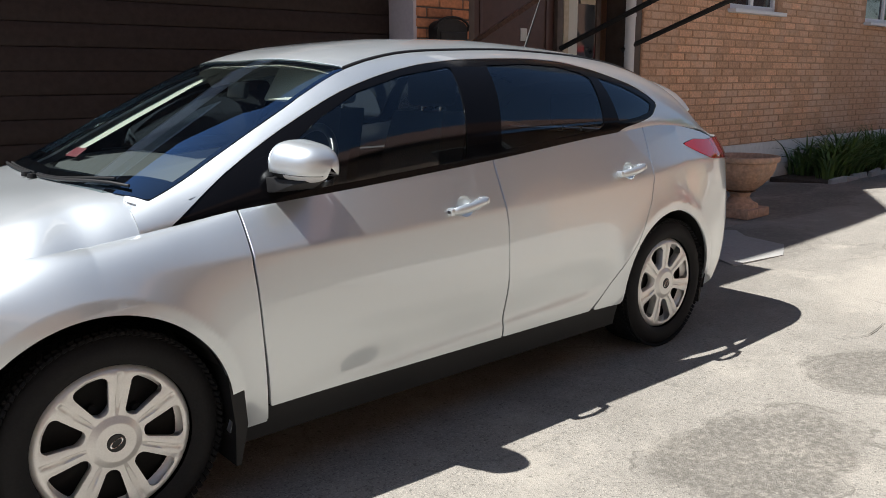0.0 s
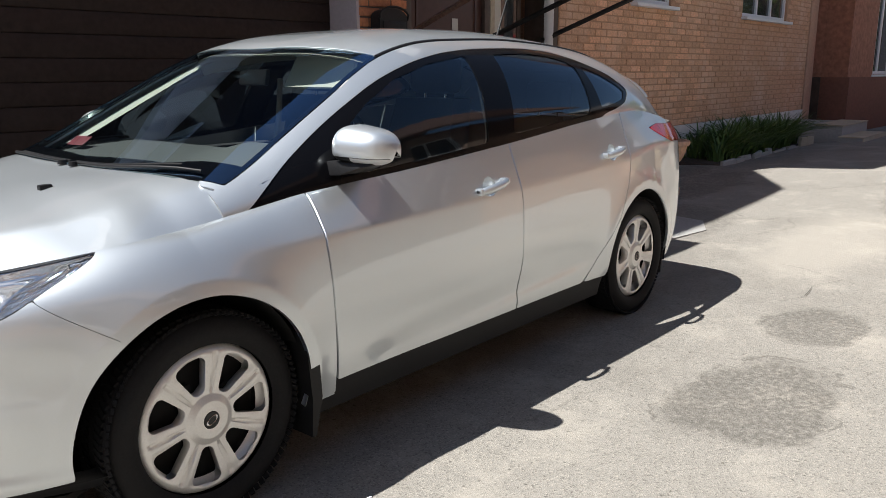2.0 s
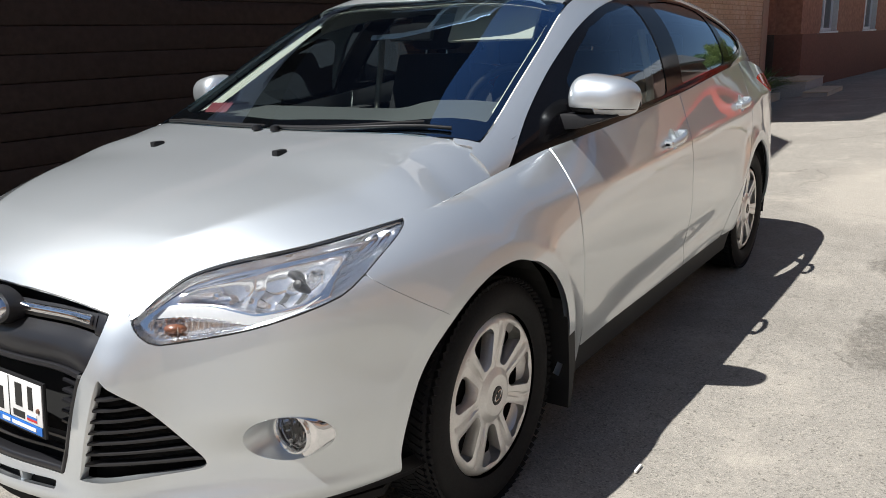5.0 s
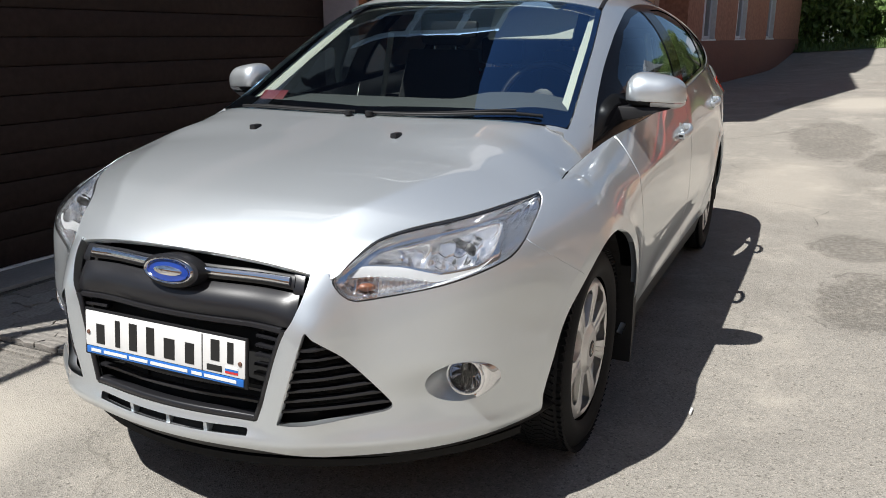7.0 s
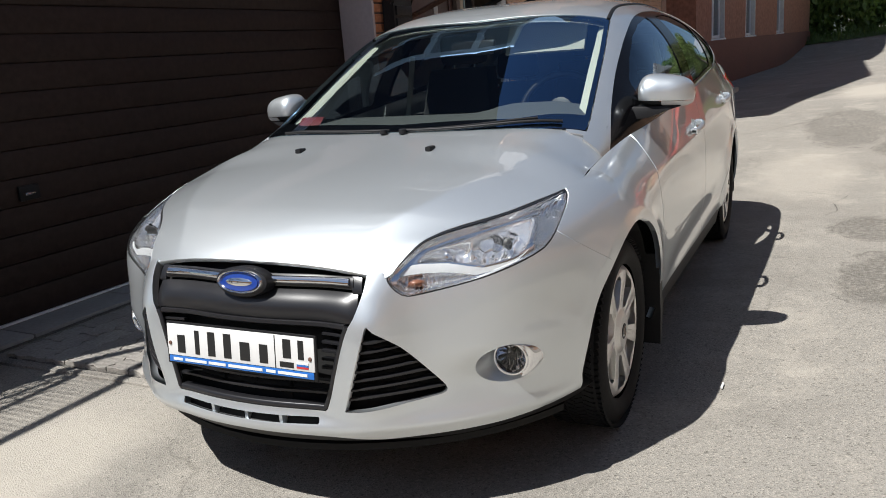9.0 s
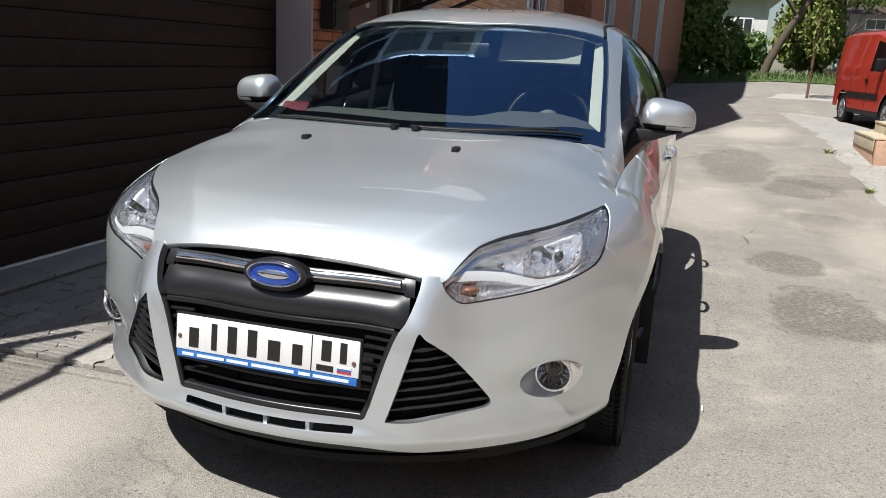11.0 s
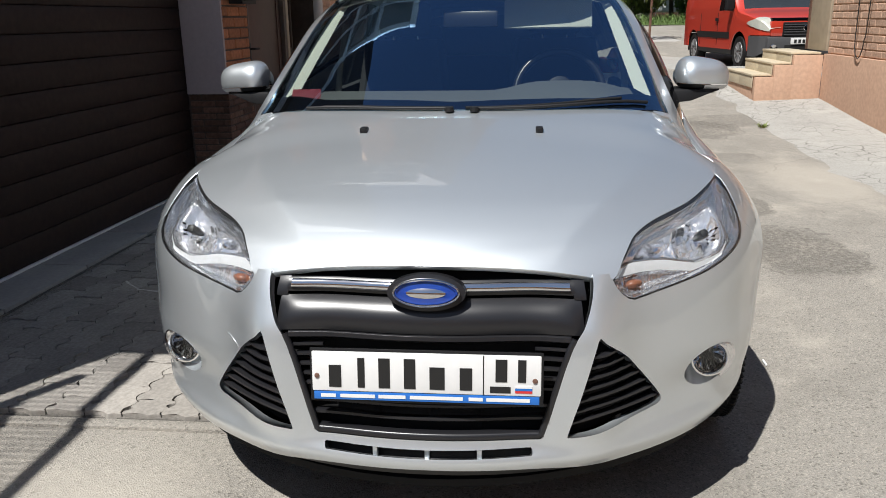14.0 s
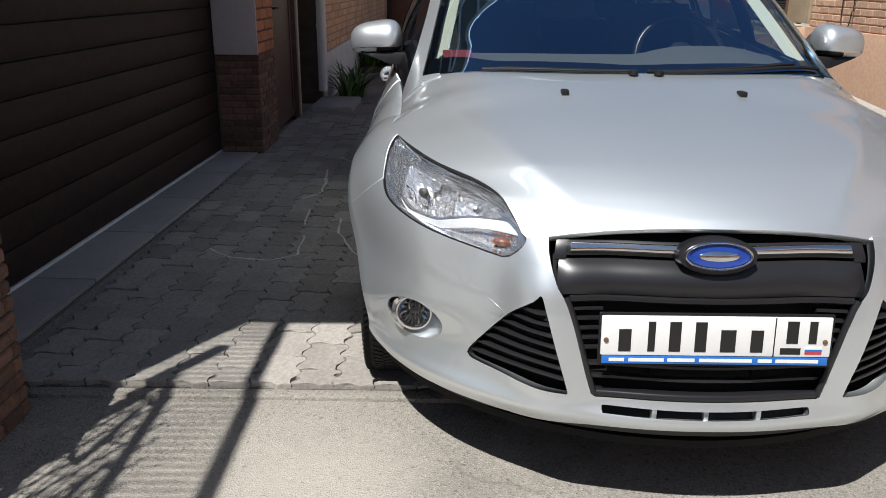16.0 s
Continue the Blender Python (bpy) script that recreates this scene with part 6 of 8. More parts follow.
# ---- things of the lane ----
def window_unit(name, x0, x1, z0, z1, y, face, parts, label, m=None, sill=True, depth=0.07):
    """A white frame with posts and panes in an opening; face -1: looks towards -y."""
    w = empty(name)
    a, b = (y, y + depth) if face < 0 else (y - depth, y)
    t = 0.055
    for p in (("frame_stile", x0, x0 + t, z0, z1), ("frame_stile", x1 - t, x1, z0, z1), ("frame_rail", x0 + t, x1 - t, z0, z0 + t + 0.01), ("frame_rail", x0 + t, x1 - t, z1 - t, z1)):
        boxed(p[0], p[1], p[2], a, b, p[3], p[4], M_FRAME, w, 0.005)
    n = parts
    wide = (x1 - x0 - 2 * t) / n
    for i in range(n):
        xa = x0 + t + wide * i
        if i:
            boxed("mullion", xa - 0.035, xa + 0.035, a + 0.002, b + 0.002, z0 + t + 0.01, z1 - t, M_FRAME, w, 0.005)
        boxed("pane", xa + 0.01, xa + wide - 0.01, (a + b) / 2 - 0.004, (a + b) / 2 + 0.004, z0 + t, z1 - t, M_PANE, w, 0.0)
        boxed("curtain", xa + 0.02, xa + wide - 0.02, (b + 0.04 if face < 0 else a - 0.05), (b + 0.05 if face < 0 else a - 0.04), z0 + t, z1 - t, M_LINING, w, 0.0)
    if sill:
        sy = (a - 0.14, b) if face < 0 else (a, b + 0.14)
        boxed("window_sill", x0 - 0.05, x1 + 0.05, sy[0], sy[1], z0 - 0.045, z0 - 0.002, M_FRAME, w, 0.006)
    if m is not None:
        for xa in (x0 - 0.002, x1 - 0.028):
            boxed("window_reveal", xa, xa + 0.03, 0.004, y - 0.002, z0, z1, M_LIMEWASH, w, 0.004)
    tagged(w, label, "window", kind="structure")
    if m is not None:
        w.matrix_world = m
    return w


window_unit("window_1", 7.95, 9.05, 2.08, 2.9, 1.99, -1, 2, "small white plastic window in the tan brick wall")
window_unit("window_2", 11.62, 13.75, 2.08, 2.9, 1.99, -1, 3, "white plastic window with net curtains")
for i, (a, b) in enumerate(FAR_WINDOWS):
    window_unit("window_%d" % (3 + i), a, b, 1.16, 4.0, 0.12, -1, 2, "tall narrow white window in the far brick wall", FAR)
for i, (a, b, c, d) in enumerate(WIN_RIGHT):
    window_unit("window_%d" % (6 + i), a, b, c, d, -3.99, 1, 2, "white window in the opposite brick wall")

# garage door of horizontal slats
gate = empty("door_garage")
for i in range(16):
    z = 0.045 + 0.1475 * i
    bm = bmesh.new()
    prof = [(0.0, 0.0), (-0.003, 0.002), (-0.006, 0.008), (-0.007, 0.070), (-0.006, 0.138), (-0.003, 0.1445), (0.012, 0.146), (0.012, 0.0)]
    ends = [[bm.verts.new((x, 2.315 + dy, z + dz)) for dy, dz in prof] for x in (-0.76, 3.405)]
    for k in range(len(prof)):
        n = (k + 1) % len(prof)
        bm.faces.new((ends[0][k], ends[0][n], ends[1][n], ends[1][k]))
    bm.faces.new(ends[0][::-1]), bm.faces.new(ends[1])
    part("slat", bm, M_GARAGE, gate, "", 30)
boxed("bottom_seal", -0.76, 3.405, 2.300, 2.325, 0.030, 0.043, M_FRAME, gate, 0.004, "pale bottom seal")
lock = boxed("lock_plate", 0.24, 0.36, 2.285, 2.302, 0.66, 0.74, M_BLACK_PLASTIC, gate, 0.006, "black lock plate")
bm = bmesh.new()
tube(bm, [(0.30, 2.29, 0.70), (0.30, 2.255, 0.70), (0.24, 2.245, 0.70)], 0.011, 10)
part("handle", bm, M_CHROME, lock, "chrome turn handle", 60)
tagged(gate, "closed dark brown garage door of horizontal slats", "garage door", kind="structure")
gate.matrix_world = GAR_TURN

# letter box with rounded top on the brick pier
box_ = empty("letter_box")
out = [(3.50, 1.40), (3.82, 1.40), (3.82, 1.70)] + [(3.66 + 0.16 * math.cos(radians(a)), 1.70 + 0.075 * math.sin(radians(a))) for a in range(15, 180, 15)] + [(3.50, 1.70)]
part("case", prism(bmesh.new(), out, -1.965, -1.86, Matrix(((1, 0, 0, 0), (0, 0, -1, 0), (0, 1, 0, 0), (0, 0, 0, 1)))), M_IRON, box_, "", 40)
boxed("flap", 3.53, 3.79, 1.845, 1.861, 1.60, 1.675, M_IRON, box_, 0.005)
boxed("front_panel", 3.53, 3.79, 1.848, 1.861, 1.42, 1.575, M_IRON, box_, 0.004)
bm = bmesh.new()
tube(bm, [(3.485, 1.875, 1.69), (3.50, 1.85, 1.705)] + [(3.66 + 0.175 * math.cos(radians(a)), 1.85, 1.70 + 0.088 * math.sin(radians(a))) for a in range(170, 5, -15)] + [(3.835, 1.875, 1.69)], 0.010, 8)
part("hood", bm, M_IRON, box_, "", 60)
tagged(box_, "black metal letter box with a rounded hood", "letter box")

# brown metal door with its frame
door = empty("door_entrance")
boxed("leaf", 4.06, 5.08, 2.06, 2.11, 0.05, 2.32, M_BROWN_METAL, door, 0.006)
for x in (3.97, 5.09):
    boxed("door_jamb", x, x + 0.08, 2.02, 2.14, 0.02, 2.40, M_GREY_TILE, door, 0.006)
boxed("door_head", 4.052, 5.088, 2.02, 2.14, 2.33, 2.40, M_GREY_TILE, door, 0.006)
boxed("number_bar", 4.64, 4.72, 2.052, 2.059, 1.64, 1.75, M_WIRE, door, 0.001, "pale plate bar on the door")
boxed("panel_rib", 4.14, 4.17, 2.050, 2.059, 0.15, 2.2, M_BROWN_METAL, door, 0.003)
boxed("panel_rib", 4.97, 5.00, 2.050, 2.059, 0.15, 2.2, M_BROWN_METAL, door, 0.003)
handle_ = boxed("lock_case", 4.10, 4.135, 2.035, 2.058, 0.92, 1.10, M_IRON, door, 0.004)
bm = bmesh.new()
tube(bm, [(4.117, 2.04, 1.05), (4.117, 2.00, 1.05), (4.22, 1.995, 1.05)], 0.009, 8)
part("door_handle", bm, M_IRON, handle_, "", 60)
tagged(door, "closed dark brown steel entrance door", "door", kind="structure")
porch = empty("door_porch")
boxed("dark_panel", 5.19, 5.95, 2.20, 2.25, 0.05, 2.5, M_GREY_TILE, porch, 0.004)
boxed("porch_post", 5.18, 5.25, 2.02, 2.18, 0.02, 2.5, M_TILE, porch, 0.006)
boxed("glass_pane", 5.33, 5.84, 2.185, 2.198, 1.05, 2.35, M_PANE, porch, 0.0)
for x in (5.28, 5.85):
    boxed("pane_bead", x, x + 0.045, 2.175, 2.199, 1.0, 2.4, M_GREY_TILE, porch, 0.004)
boxed("pale_curtain", 5.40, 5.56, 2.176, 2.184, 1.25, 2.3, M_LINING, porch, 0.002)
boxed("notice", 5.60, 5.82, 2.172, 2.183, 2.02, 2.25, M_TILE, porch, 0.002)
tagged(porch, "dark glazed wooden porch door with a pale curtain", "porch door", kind="structure")
pipe = empty("drain_pipe")
bm = bmesh.new()
tube(bm, [(6.07, 1.93, 0.15), (6.07, 1.93, 3.4)], 0.05, 14)
part("pipe", bm, M_WHITE, pipe, "", 60)
for z in (0.8, 1.9):
    bm = bmesh.new()
    tube(bm, [(6.07, 1.93, z), (6.07, 1.93, z + 0.04)], 0.056, 14)
    part("clamp", bm, M_WHITE, pipe, "", 60)
tagged(pipe, "white round drain pipe beside the porch", "drain pipe")
tagged(boxed("trim_jamb", 6.16, 6.298, 1.96, 2.3, 0, 2.9, M_GREY_TILE), "dark wooden strip at the wall's end", "trim", kind="structure")

# canopy over the doors: sheet and slanting steel struts
canopy = empty("porch_canopy")
boxed("roof_sheet", 3.7, 6.4, 1.0, 2.3, 2.85, 2.90, M_ROOF, canopy, 0.004)
for (xa, za), (xb, zb) in (((3.95, 1.60), (3.75, 1.90)), ((5.10, 1.60), (5.24, 2.00)), ((6.02, 1.60), (6.70, 2.14))):
    bm = bmesh.new()
    tube(bm, [(xa, 1.99, za - 0.02), (xb, 0.95, zb)], 0.024, 4)
    part("strut", bm, M_RUST if xa < 4 else M_IRON, canopy, "", 40)
for xb, zb in ((3.75, 1.90), (5.24, 2.00), (6.38, 2.10)):
    bm = bmesh.new()
    tube(bm, [(xb, 1.02, zb + 0.04), (min(xb, 6.3), 1.05, 2.86)], 0.014, 6)
    part("hanger", bm, M_IRON, canopy, "", 40)
tagged(canopy, "sheet canopy on slanting dark steel struts", "canopy")

# urn
urn = empty("stone_urn", Matrix.Translation((6.35, 0.80, ground_z(6.35, 0.8))))
boxed("foot_slab", -0.20, 0.20, -0.20, 0.20, 0.0, 0.09, M_TERRACOTTA, urn, 0.015)
part("stem", lathe(bmesh.new(), [(0.17, 0.091), (0.165, 0.12), (0.11, 0.15), (0.085, 0.19), (0.10, 0.225), (0.14, 0.24)], 40), M_TERRACOTTA, urn, "", 50)


def bowl_at(a, t):
    r = 0.10 + 0.205 * math.sin(t * 1.45) ** 0.75
    r *= 1 + 0.035 * abs(math.cos(a * 9)) * math.sin(math.pi * min(1, t * 1.05))
    return r * math.cos(a), r * math.sin(a), 0.241 + 0.275 * t


skin("bowl", bowl_at, None, (0.0, 2 * math.pi, 144), (0.0, 1.0, 16), M_TERRACOTTA, urn, lip=0, heart=(0, 0, 0.5), label="fluted urn bowl")
part("rim", lathe(bmesh.new(), [(0.30, 0.516), (0.325, 0.522), (0.335, 0.545), (0.328, 0.570), (0.29, 0.572), (0.275, 0.55), (0.27, 0.50), (0.0, 0.50)], 56), M_TERRACOTTA, urn, "", 50)
part("soil", lathe(bmesh.new(), [(0.275, 0.515), (0.15, 0.53), (0.0, 0.525)], 30), M_SOIL, urn, "dry dark soil", 50)
tagged(urn, "fluted weathered stone urn on a square foot", "urn")


# lily bed
def blade(bm, x, y, z, a, length, lean, wide):
    rows = []
    n = 6
    for i in range(n + 1):
        t = i / n
        out = lean * length * t ** 1.8
        up = length * (t - 0.42 * lean * t ** 2.6)
        w = wide * (1 - t ** 2.2) + 0.001
        c, s = math.cos(a), math.sin(a)
        px, py = x + c * out, y + s * out
        rows.append((bm.verts.new((px - s * w, py + c * w, z + up)), bm.verts.new((px, py, z + up - w * 0.6)), bm.verts.new((px + s * w, py - c * w, z + up))))
    for p, q in zip(rows, rows[1:]):
        bm.faces.new((p[0], p[1], q[1], q[0])), bm.faces.new((p[1], p[2], q[2], q[1]))


rng = random.Random(4)
bm = bmesh.new()
for k in range(26):
    cx, cy = 9.50 + 0.128 * k + rng.uniform(-0.08, 0.08), rng.uniform(1.28, 1.78)
    for i in range(46):
        a = rng.uniform(0, 2 * math.pi)
        r = rng.uniform(0, 0.16)
        blade(bm, cx + r * math.cos(a), cy + r * math.sin(a), 0.06, a + rng.uniform(-0.6, 0.6), rng.uniform(0.36, 0.76), rng.uniform(0.35, 1.2), rng.uniform(0.009, 0.018))
for k in range(3):
    cx, cy = 6.35 + 0.22 * k, 1.62 + rng.uniform(-0.12, 0.12)
    for i in range(30):
        a = rng.uniform(0, 2 * math.pi)
        r = rng.uniform(0, 0.10)
        blade(bm, cx + r * math.cos(a), cy + r * math.sin(a), 0.03, a, rng.uniform(0.22, 0.5), rng.uniform(0.3, 1.0), rng.uniform(0.012, 0.02))
tagged(part("lily_foliage", bm, M_LEAF, None, "", 60), "dense long arching green lily leaves", "foliage", kind="stuff")
tagged(boxed("flower_bed", 9.10, 12.75, 1.15, 1.92, -0.03, 0.07, M_SOIL, None, 0.03), "dark soil bed below the brick wall", "flower bed", kind="structure")
rng = random.Random(12)
for k in range(12):
    x = 9.20 + 0.32 * k
    bm = bmesh.new()
    box(bm, -0.16, 0.16, -0.025, 0.025, -0.08, rng.uniform(0.06, 0.13) + (0.10 if k > 9 else 0), 0.012, 2, pose(x, 1.10 + rng.uniform(-0.03, 0.03), 0.03, rng.uniform(-14, 14), rng.uniform(-6, 6), rng.uniform(-9, 9)))
    tagged(part("edging_stone", bm, M_TILE if k > 9 else M_CONCRETE, None, "", 40), "rough tilted edging piece round the flower bed", "edging stone", "flower bed edging")
tagged(boxed("kerb_step", 5.45, 6.25, 1.55, 1.98, 0.0, 0.07, M_CONCRETE, None, 0.02), "worn concrete threshold at the porch", "threshold", kind="structure")

# tiled steps by the recess
stair = empty("entrance_steps")
boxed("landing", 13.3, 15.0, 0.75, 1.92, -0.05, 0.34, M_CONCRETE, stair, 0.01)
boxed("lower_step", 13.0, 14.6, 0.36, 0.745, -0.05, 0.18, M_CONCRETE, stair, 0.01)
for i in range(4):
    boxed("tread_tile", 13.28 + 0.43 * i, 13.70 + 0.43 * i, 0.735, 1.2, 0.344, 0.362, M_TILE, stair, 0.003)
    boxed("riser_tile", 12.99 + 0.40 * i, 13.38 + 0.40 * i, 0.345, 0.357, 0.0, 0.178, M_TILE, stair, 0.003)
    boxed("step_tile", 12.99 + 0.40 * i, 13.38 + 0.40 * i, 0.345, 0.73, 0.184, 0.20, M_TILE, stair, 0.003)
tagged(stair, "low tiled steps in front of the recess", "steps")

# unseen wrought gate and rail, added for the shadows they lay on the paving
lattice = empty("iron_gate")
for z in (0.25, 1.15, 1.95):
    bm = bmesh.new()
    tube(bm, [(-2.5, 2.08, z), (-1.10, 2.08, z)], 0.020, 8)
    part("rail", bm, M_IRON, lattice, "", 60)
for i in range(15):
    x = -2.48 + 0.098 * i
    bm = bmesh.new()
    tube(bm, [(x, 2.08, 0.05), (x, 2.08, 2.1 + 0.05 * math.sin(i * 0.9))], 0.006, 6)
    part("bar", bm, M_IRON, lattice, "", 60)
for i in range(26):
    for lean in (1, -1):
        x0 = -3.3 + 0.085 * i if lean > 0 else -2.45 + 0.085 * i
        z0, z1 = 0.30, 1.92
        xa, xb = x0, x0 + lean * 0.85
        ta, tb = sorted(((-2.48 - xa) / (xb - xa), (-1.14 - xa) / (xb - xa)))
        ta, tb = max(0.0, ta), min(1.0, tb)
        if tb - ta > 0.05:
            bm = bmesh.new()
            tube(bm, [(xa + (xb - xa) * t, 2.095 + 0.006 * lean, z0 + (z1 - z0) * t) for t in (ta, tb)], 0.0035, 5)
            part("lattice_wire", bm, M_IRON, lattice, "", 60)
for i in range(4):
    bm = bmesh.new()
    x = -2.35 + 0.34 * i
    tube(bm, [(x + 0.10 * math.sin(t * 0.9), 2.08, 1.2 + 0.07 * t) for t in range(11)], 0.012, 6)
    part("scroll", bm, M_IRON, lattice, "", 60)
for x in (-2.5, -1.12):
    bm = bmesh.new()
    tube(bm, [(x, 2.08, 0.0), (x, 2.08, 2.3)], 0.030, 8)
    part("gate_post", bm, M_IRON, lattice, "", 60)
tagged(lattice, "unseen black wrought iron gate with scrolls", "gate")
# unseen slats give the striped shadow of a corrugated canopy sheet
rail = empty("canopy_rail")
bm = bmesh.new()
tube(bm, [(-3.2, 2.02, 2.66), (-1.0, 2.02, 2.66)], 0.028, 10)
part("pipe", bm, M_IRON, rail, "", 60)
bm = bmesh.new()
tube(bm, [(-3.18, 2.02, 0.0), (-3.18, 2.02, 2.64)], 0.03, 10)
part("post", bm, M_IRON, rail, "", 60)
for i in range(58):
    bm = bmesh.new()
    tube(bm, [(-3.1 + 0.036 * i, 2.02, 2.64), (-3.1 + 0.036 * i, 2.46, 2.62)], 0.0055, 6)
    part("slat", bm, M_IRON, rail, "", 60)
tagged(rail, "unseen thin slats standing in for a corrugated canopy sheet's striped shadow", "canopy rail")

# low brick stub at the garage
tagged(boxed("pier_core", -0.95, -0.40, 1.875, 2.135, 0.0, 0.70, M_MORTAR_DARK, None, 0.0), "mortar core of the low brick stub", "pier", kind="structure")

# right-hand stairs of the opposite house
rstair = empty("house_steps")
for i, (ya, yb, z0, z1) in enumerate(((-3.30, -3.08, 0.2, 0.52), (-3.52, -3.305, 0.2, 0.66), (-3.86, -3.525, 0.2, 0.78))):
    boxed("step_core", 7.9, 9.12, ya, yb, z0, z1, M_PEACH, rstair, 0.004)
    for k in range(2):
        boxed("step_tile", 7.86 + 0.61 * k, 8.46 + 0.61 * k, ya, yb + 0.022, z1 + 0.003, z1 + 0.028, M_TILE, rstair, 0.004)
        boxed("riser_tile", 7.86 + 0.61 * k, 8.46 + 0.61 * k, yb + 0.004, yb + 0.014, z1 - 0.135, z1, M_TILE, rstair, 0.002)
for ya, yb, z1 in ((-3.868, -3.53, 0.775), (-3.53, -3.31, 0.655), (-3.31, -3.09, 0.515)):
    boxed("side_wall", 7.80, 7.895, ya, yb, 0.2, z1, M_PEACH, rstair, 0.003)
tagged(rstair, "beige tiled steps with a peach side wall", "steps")
rdoor = empty("door_house")
boxed("leaf", 7.81, 8.46, -3.93, -3.89, 0.82, 2.75, M_SHEET, rdoor, 0.004)
boxed("door_edge", 8.461, 8.54, -3.935, -3.885, 0.82, 2.75, M_RUST, rdoor, 0.004)
tagged(rdoor, "plain grey sheet door above the tiled steps", "door", kind="structure")
bm = bmesh.new()
tube(bm, [(6.6, -3.86, 1.6), (6.62, -3.855, 1.0)] + [(6.75 + 0.12 * math.cos(radians(a)), -3.85, 1.0 + 0.22 * math.sin(radians(a))) for a in range(180, 361, 30)] + [(6.9, -3.86, 1.5)], 0.006, 6)
tagged(part("hanging_cable", bm, M_IRON, None, "", 60), "thin dark cable looped on the brick wall", "cable")
# ---- red van, trees, far houses ----
VAN = Matrix.Translation((14.55, -4.92, ground_z(14.5, -4.6))) @ Matrix.Rotation(math.atan2(0.29, 2.56), 4, "Z")
van = empty("delivery_van")
v_low = line((-2.12, 0.36), (-1.9, 0.25), (2.0, 0.27), (2.12, 0.40))
v_top = line((-2.12, 0.74), (-1.98, 0.90), (-1.62, 1.00), (-1.18, 1.08), (-0.72, 1.59), (-0.50, 1.76), (0.0, 1.84), (1.4, 1.86), (1.95, 1.83), (2.12, 1.70))
v_half = line((-2.12, 0.62), (-1.95, 0.76), (-1.6, 0.83), (-0.9, 0.855), (1.6, 0.855), (2.0, 0.83), (2.12, 0.78))


def van_at(x, a):
    lo, hi, h = v_low(x), v_top(x), v_half(x)
    belt = min(1.02, lo + (hi - lo) * 0.72)
    t = (a + HALF) / math.pi
    z = lo + (hi - lo) * min(1.0, t * 2 if t < 0.5 else 1.0)
    s = max(0.0, (z - belt) / max(0.05, 1.86 - belt))
    yy = h * (1 - 0.13 * s) * (1 if t < 0.42 else max(0.0, math.cos((t - 0.42) / 0.58 * HALF)) ** 0.55)
    zz = lo + (hi - lo) * (t / 0.42 * 0.93 if t < 0.42 else 0.93 + 0.07 * math.sin((t - 0.42) / 0.58 * HALF) ** 0.8)
    return x, yy, zz


def van_arch(x, z):
    return min(math.hypot(x + 1.28, z - 0.32), math.hypot(x - 1.29, z - 0.32)) - 0.36


side_window = inside([(-1.02, 1.08), (-0.62, 1.56), (-0.20, 1.62), (-0.18, 1.05)])


def vkeep(test):
    def f(x, a):
        px, py, pz = van_at(x, a)
        return test(px, py, pz)
    return f


def on_screen(x, y, z):
    return min(0.70 - 0.12 * (z - 1.2) - y, 0.42 - abs(x + 0.92) if x > -1.16 and x < -0.62 else -1)


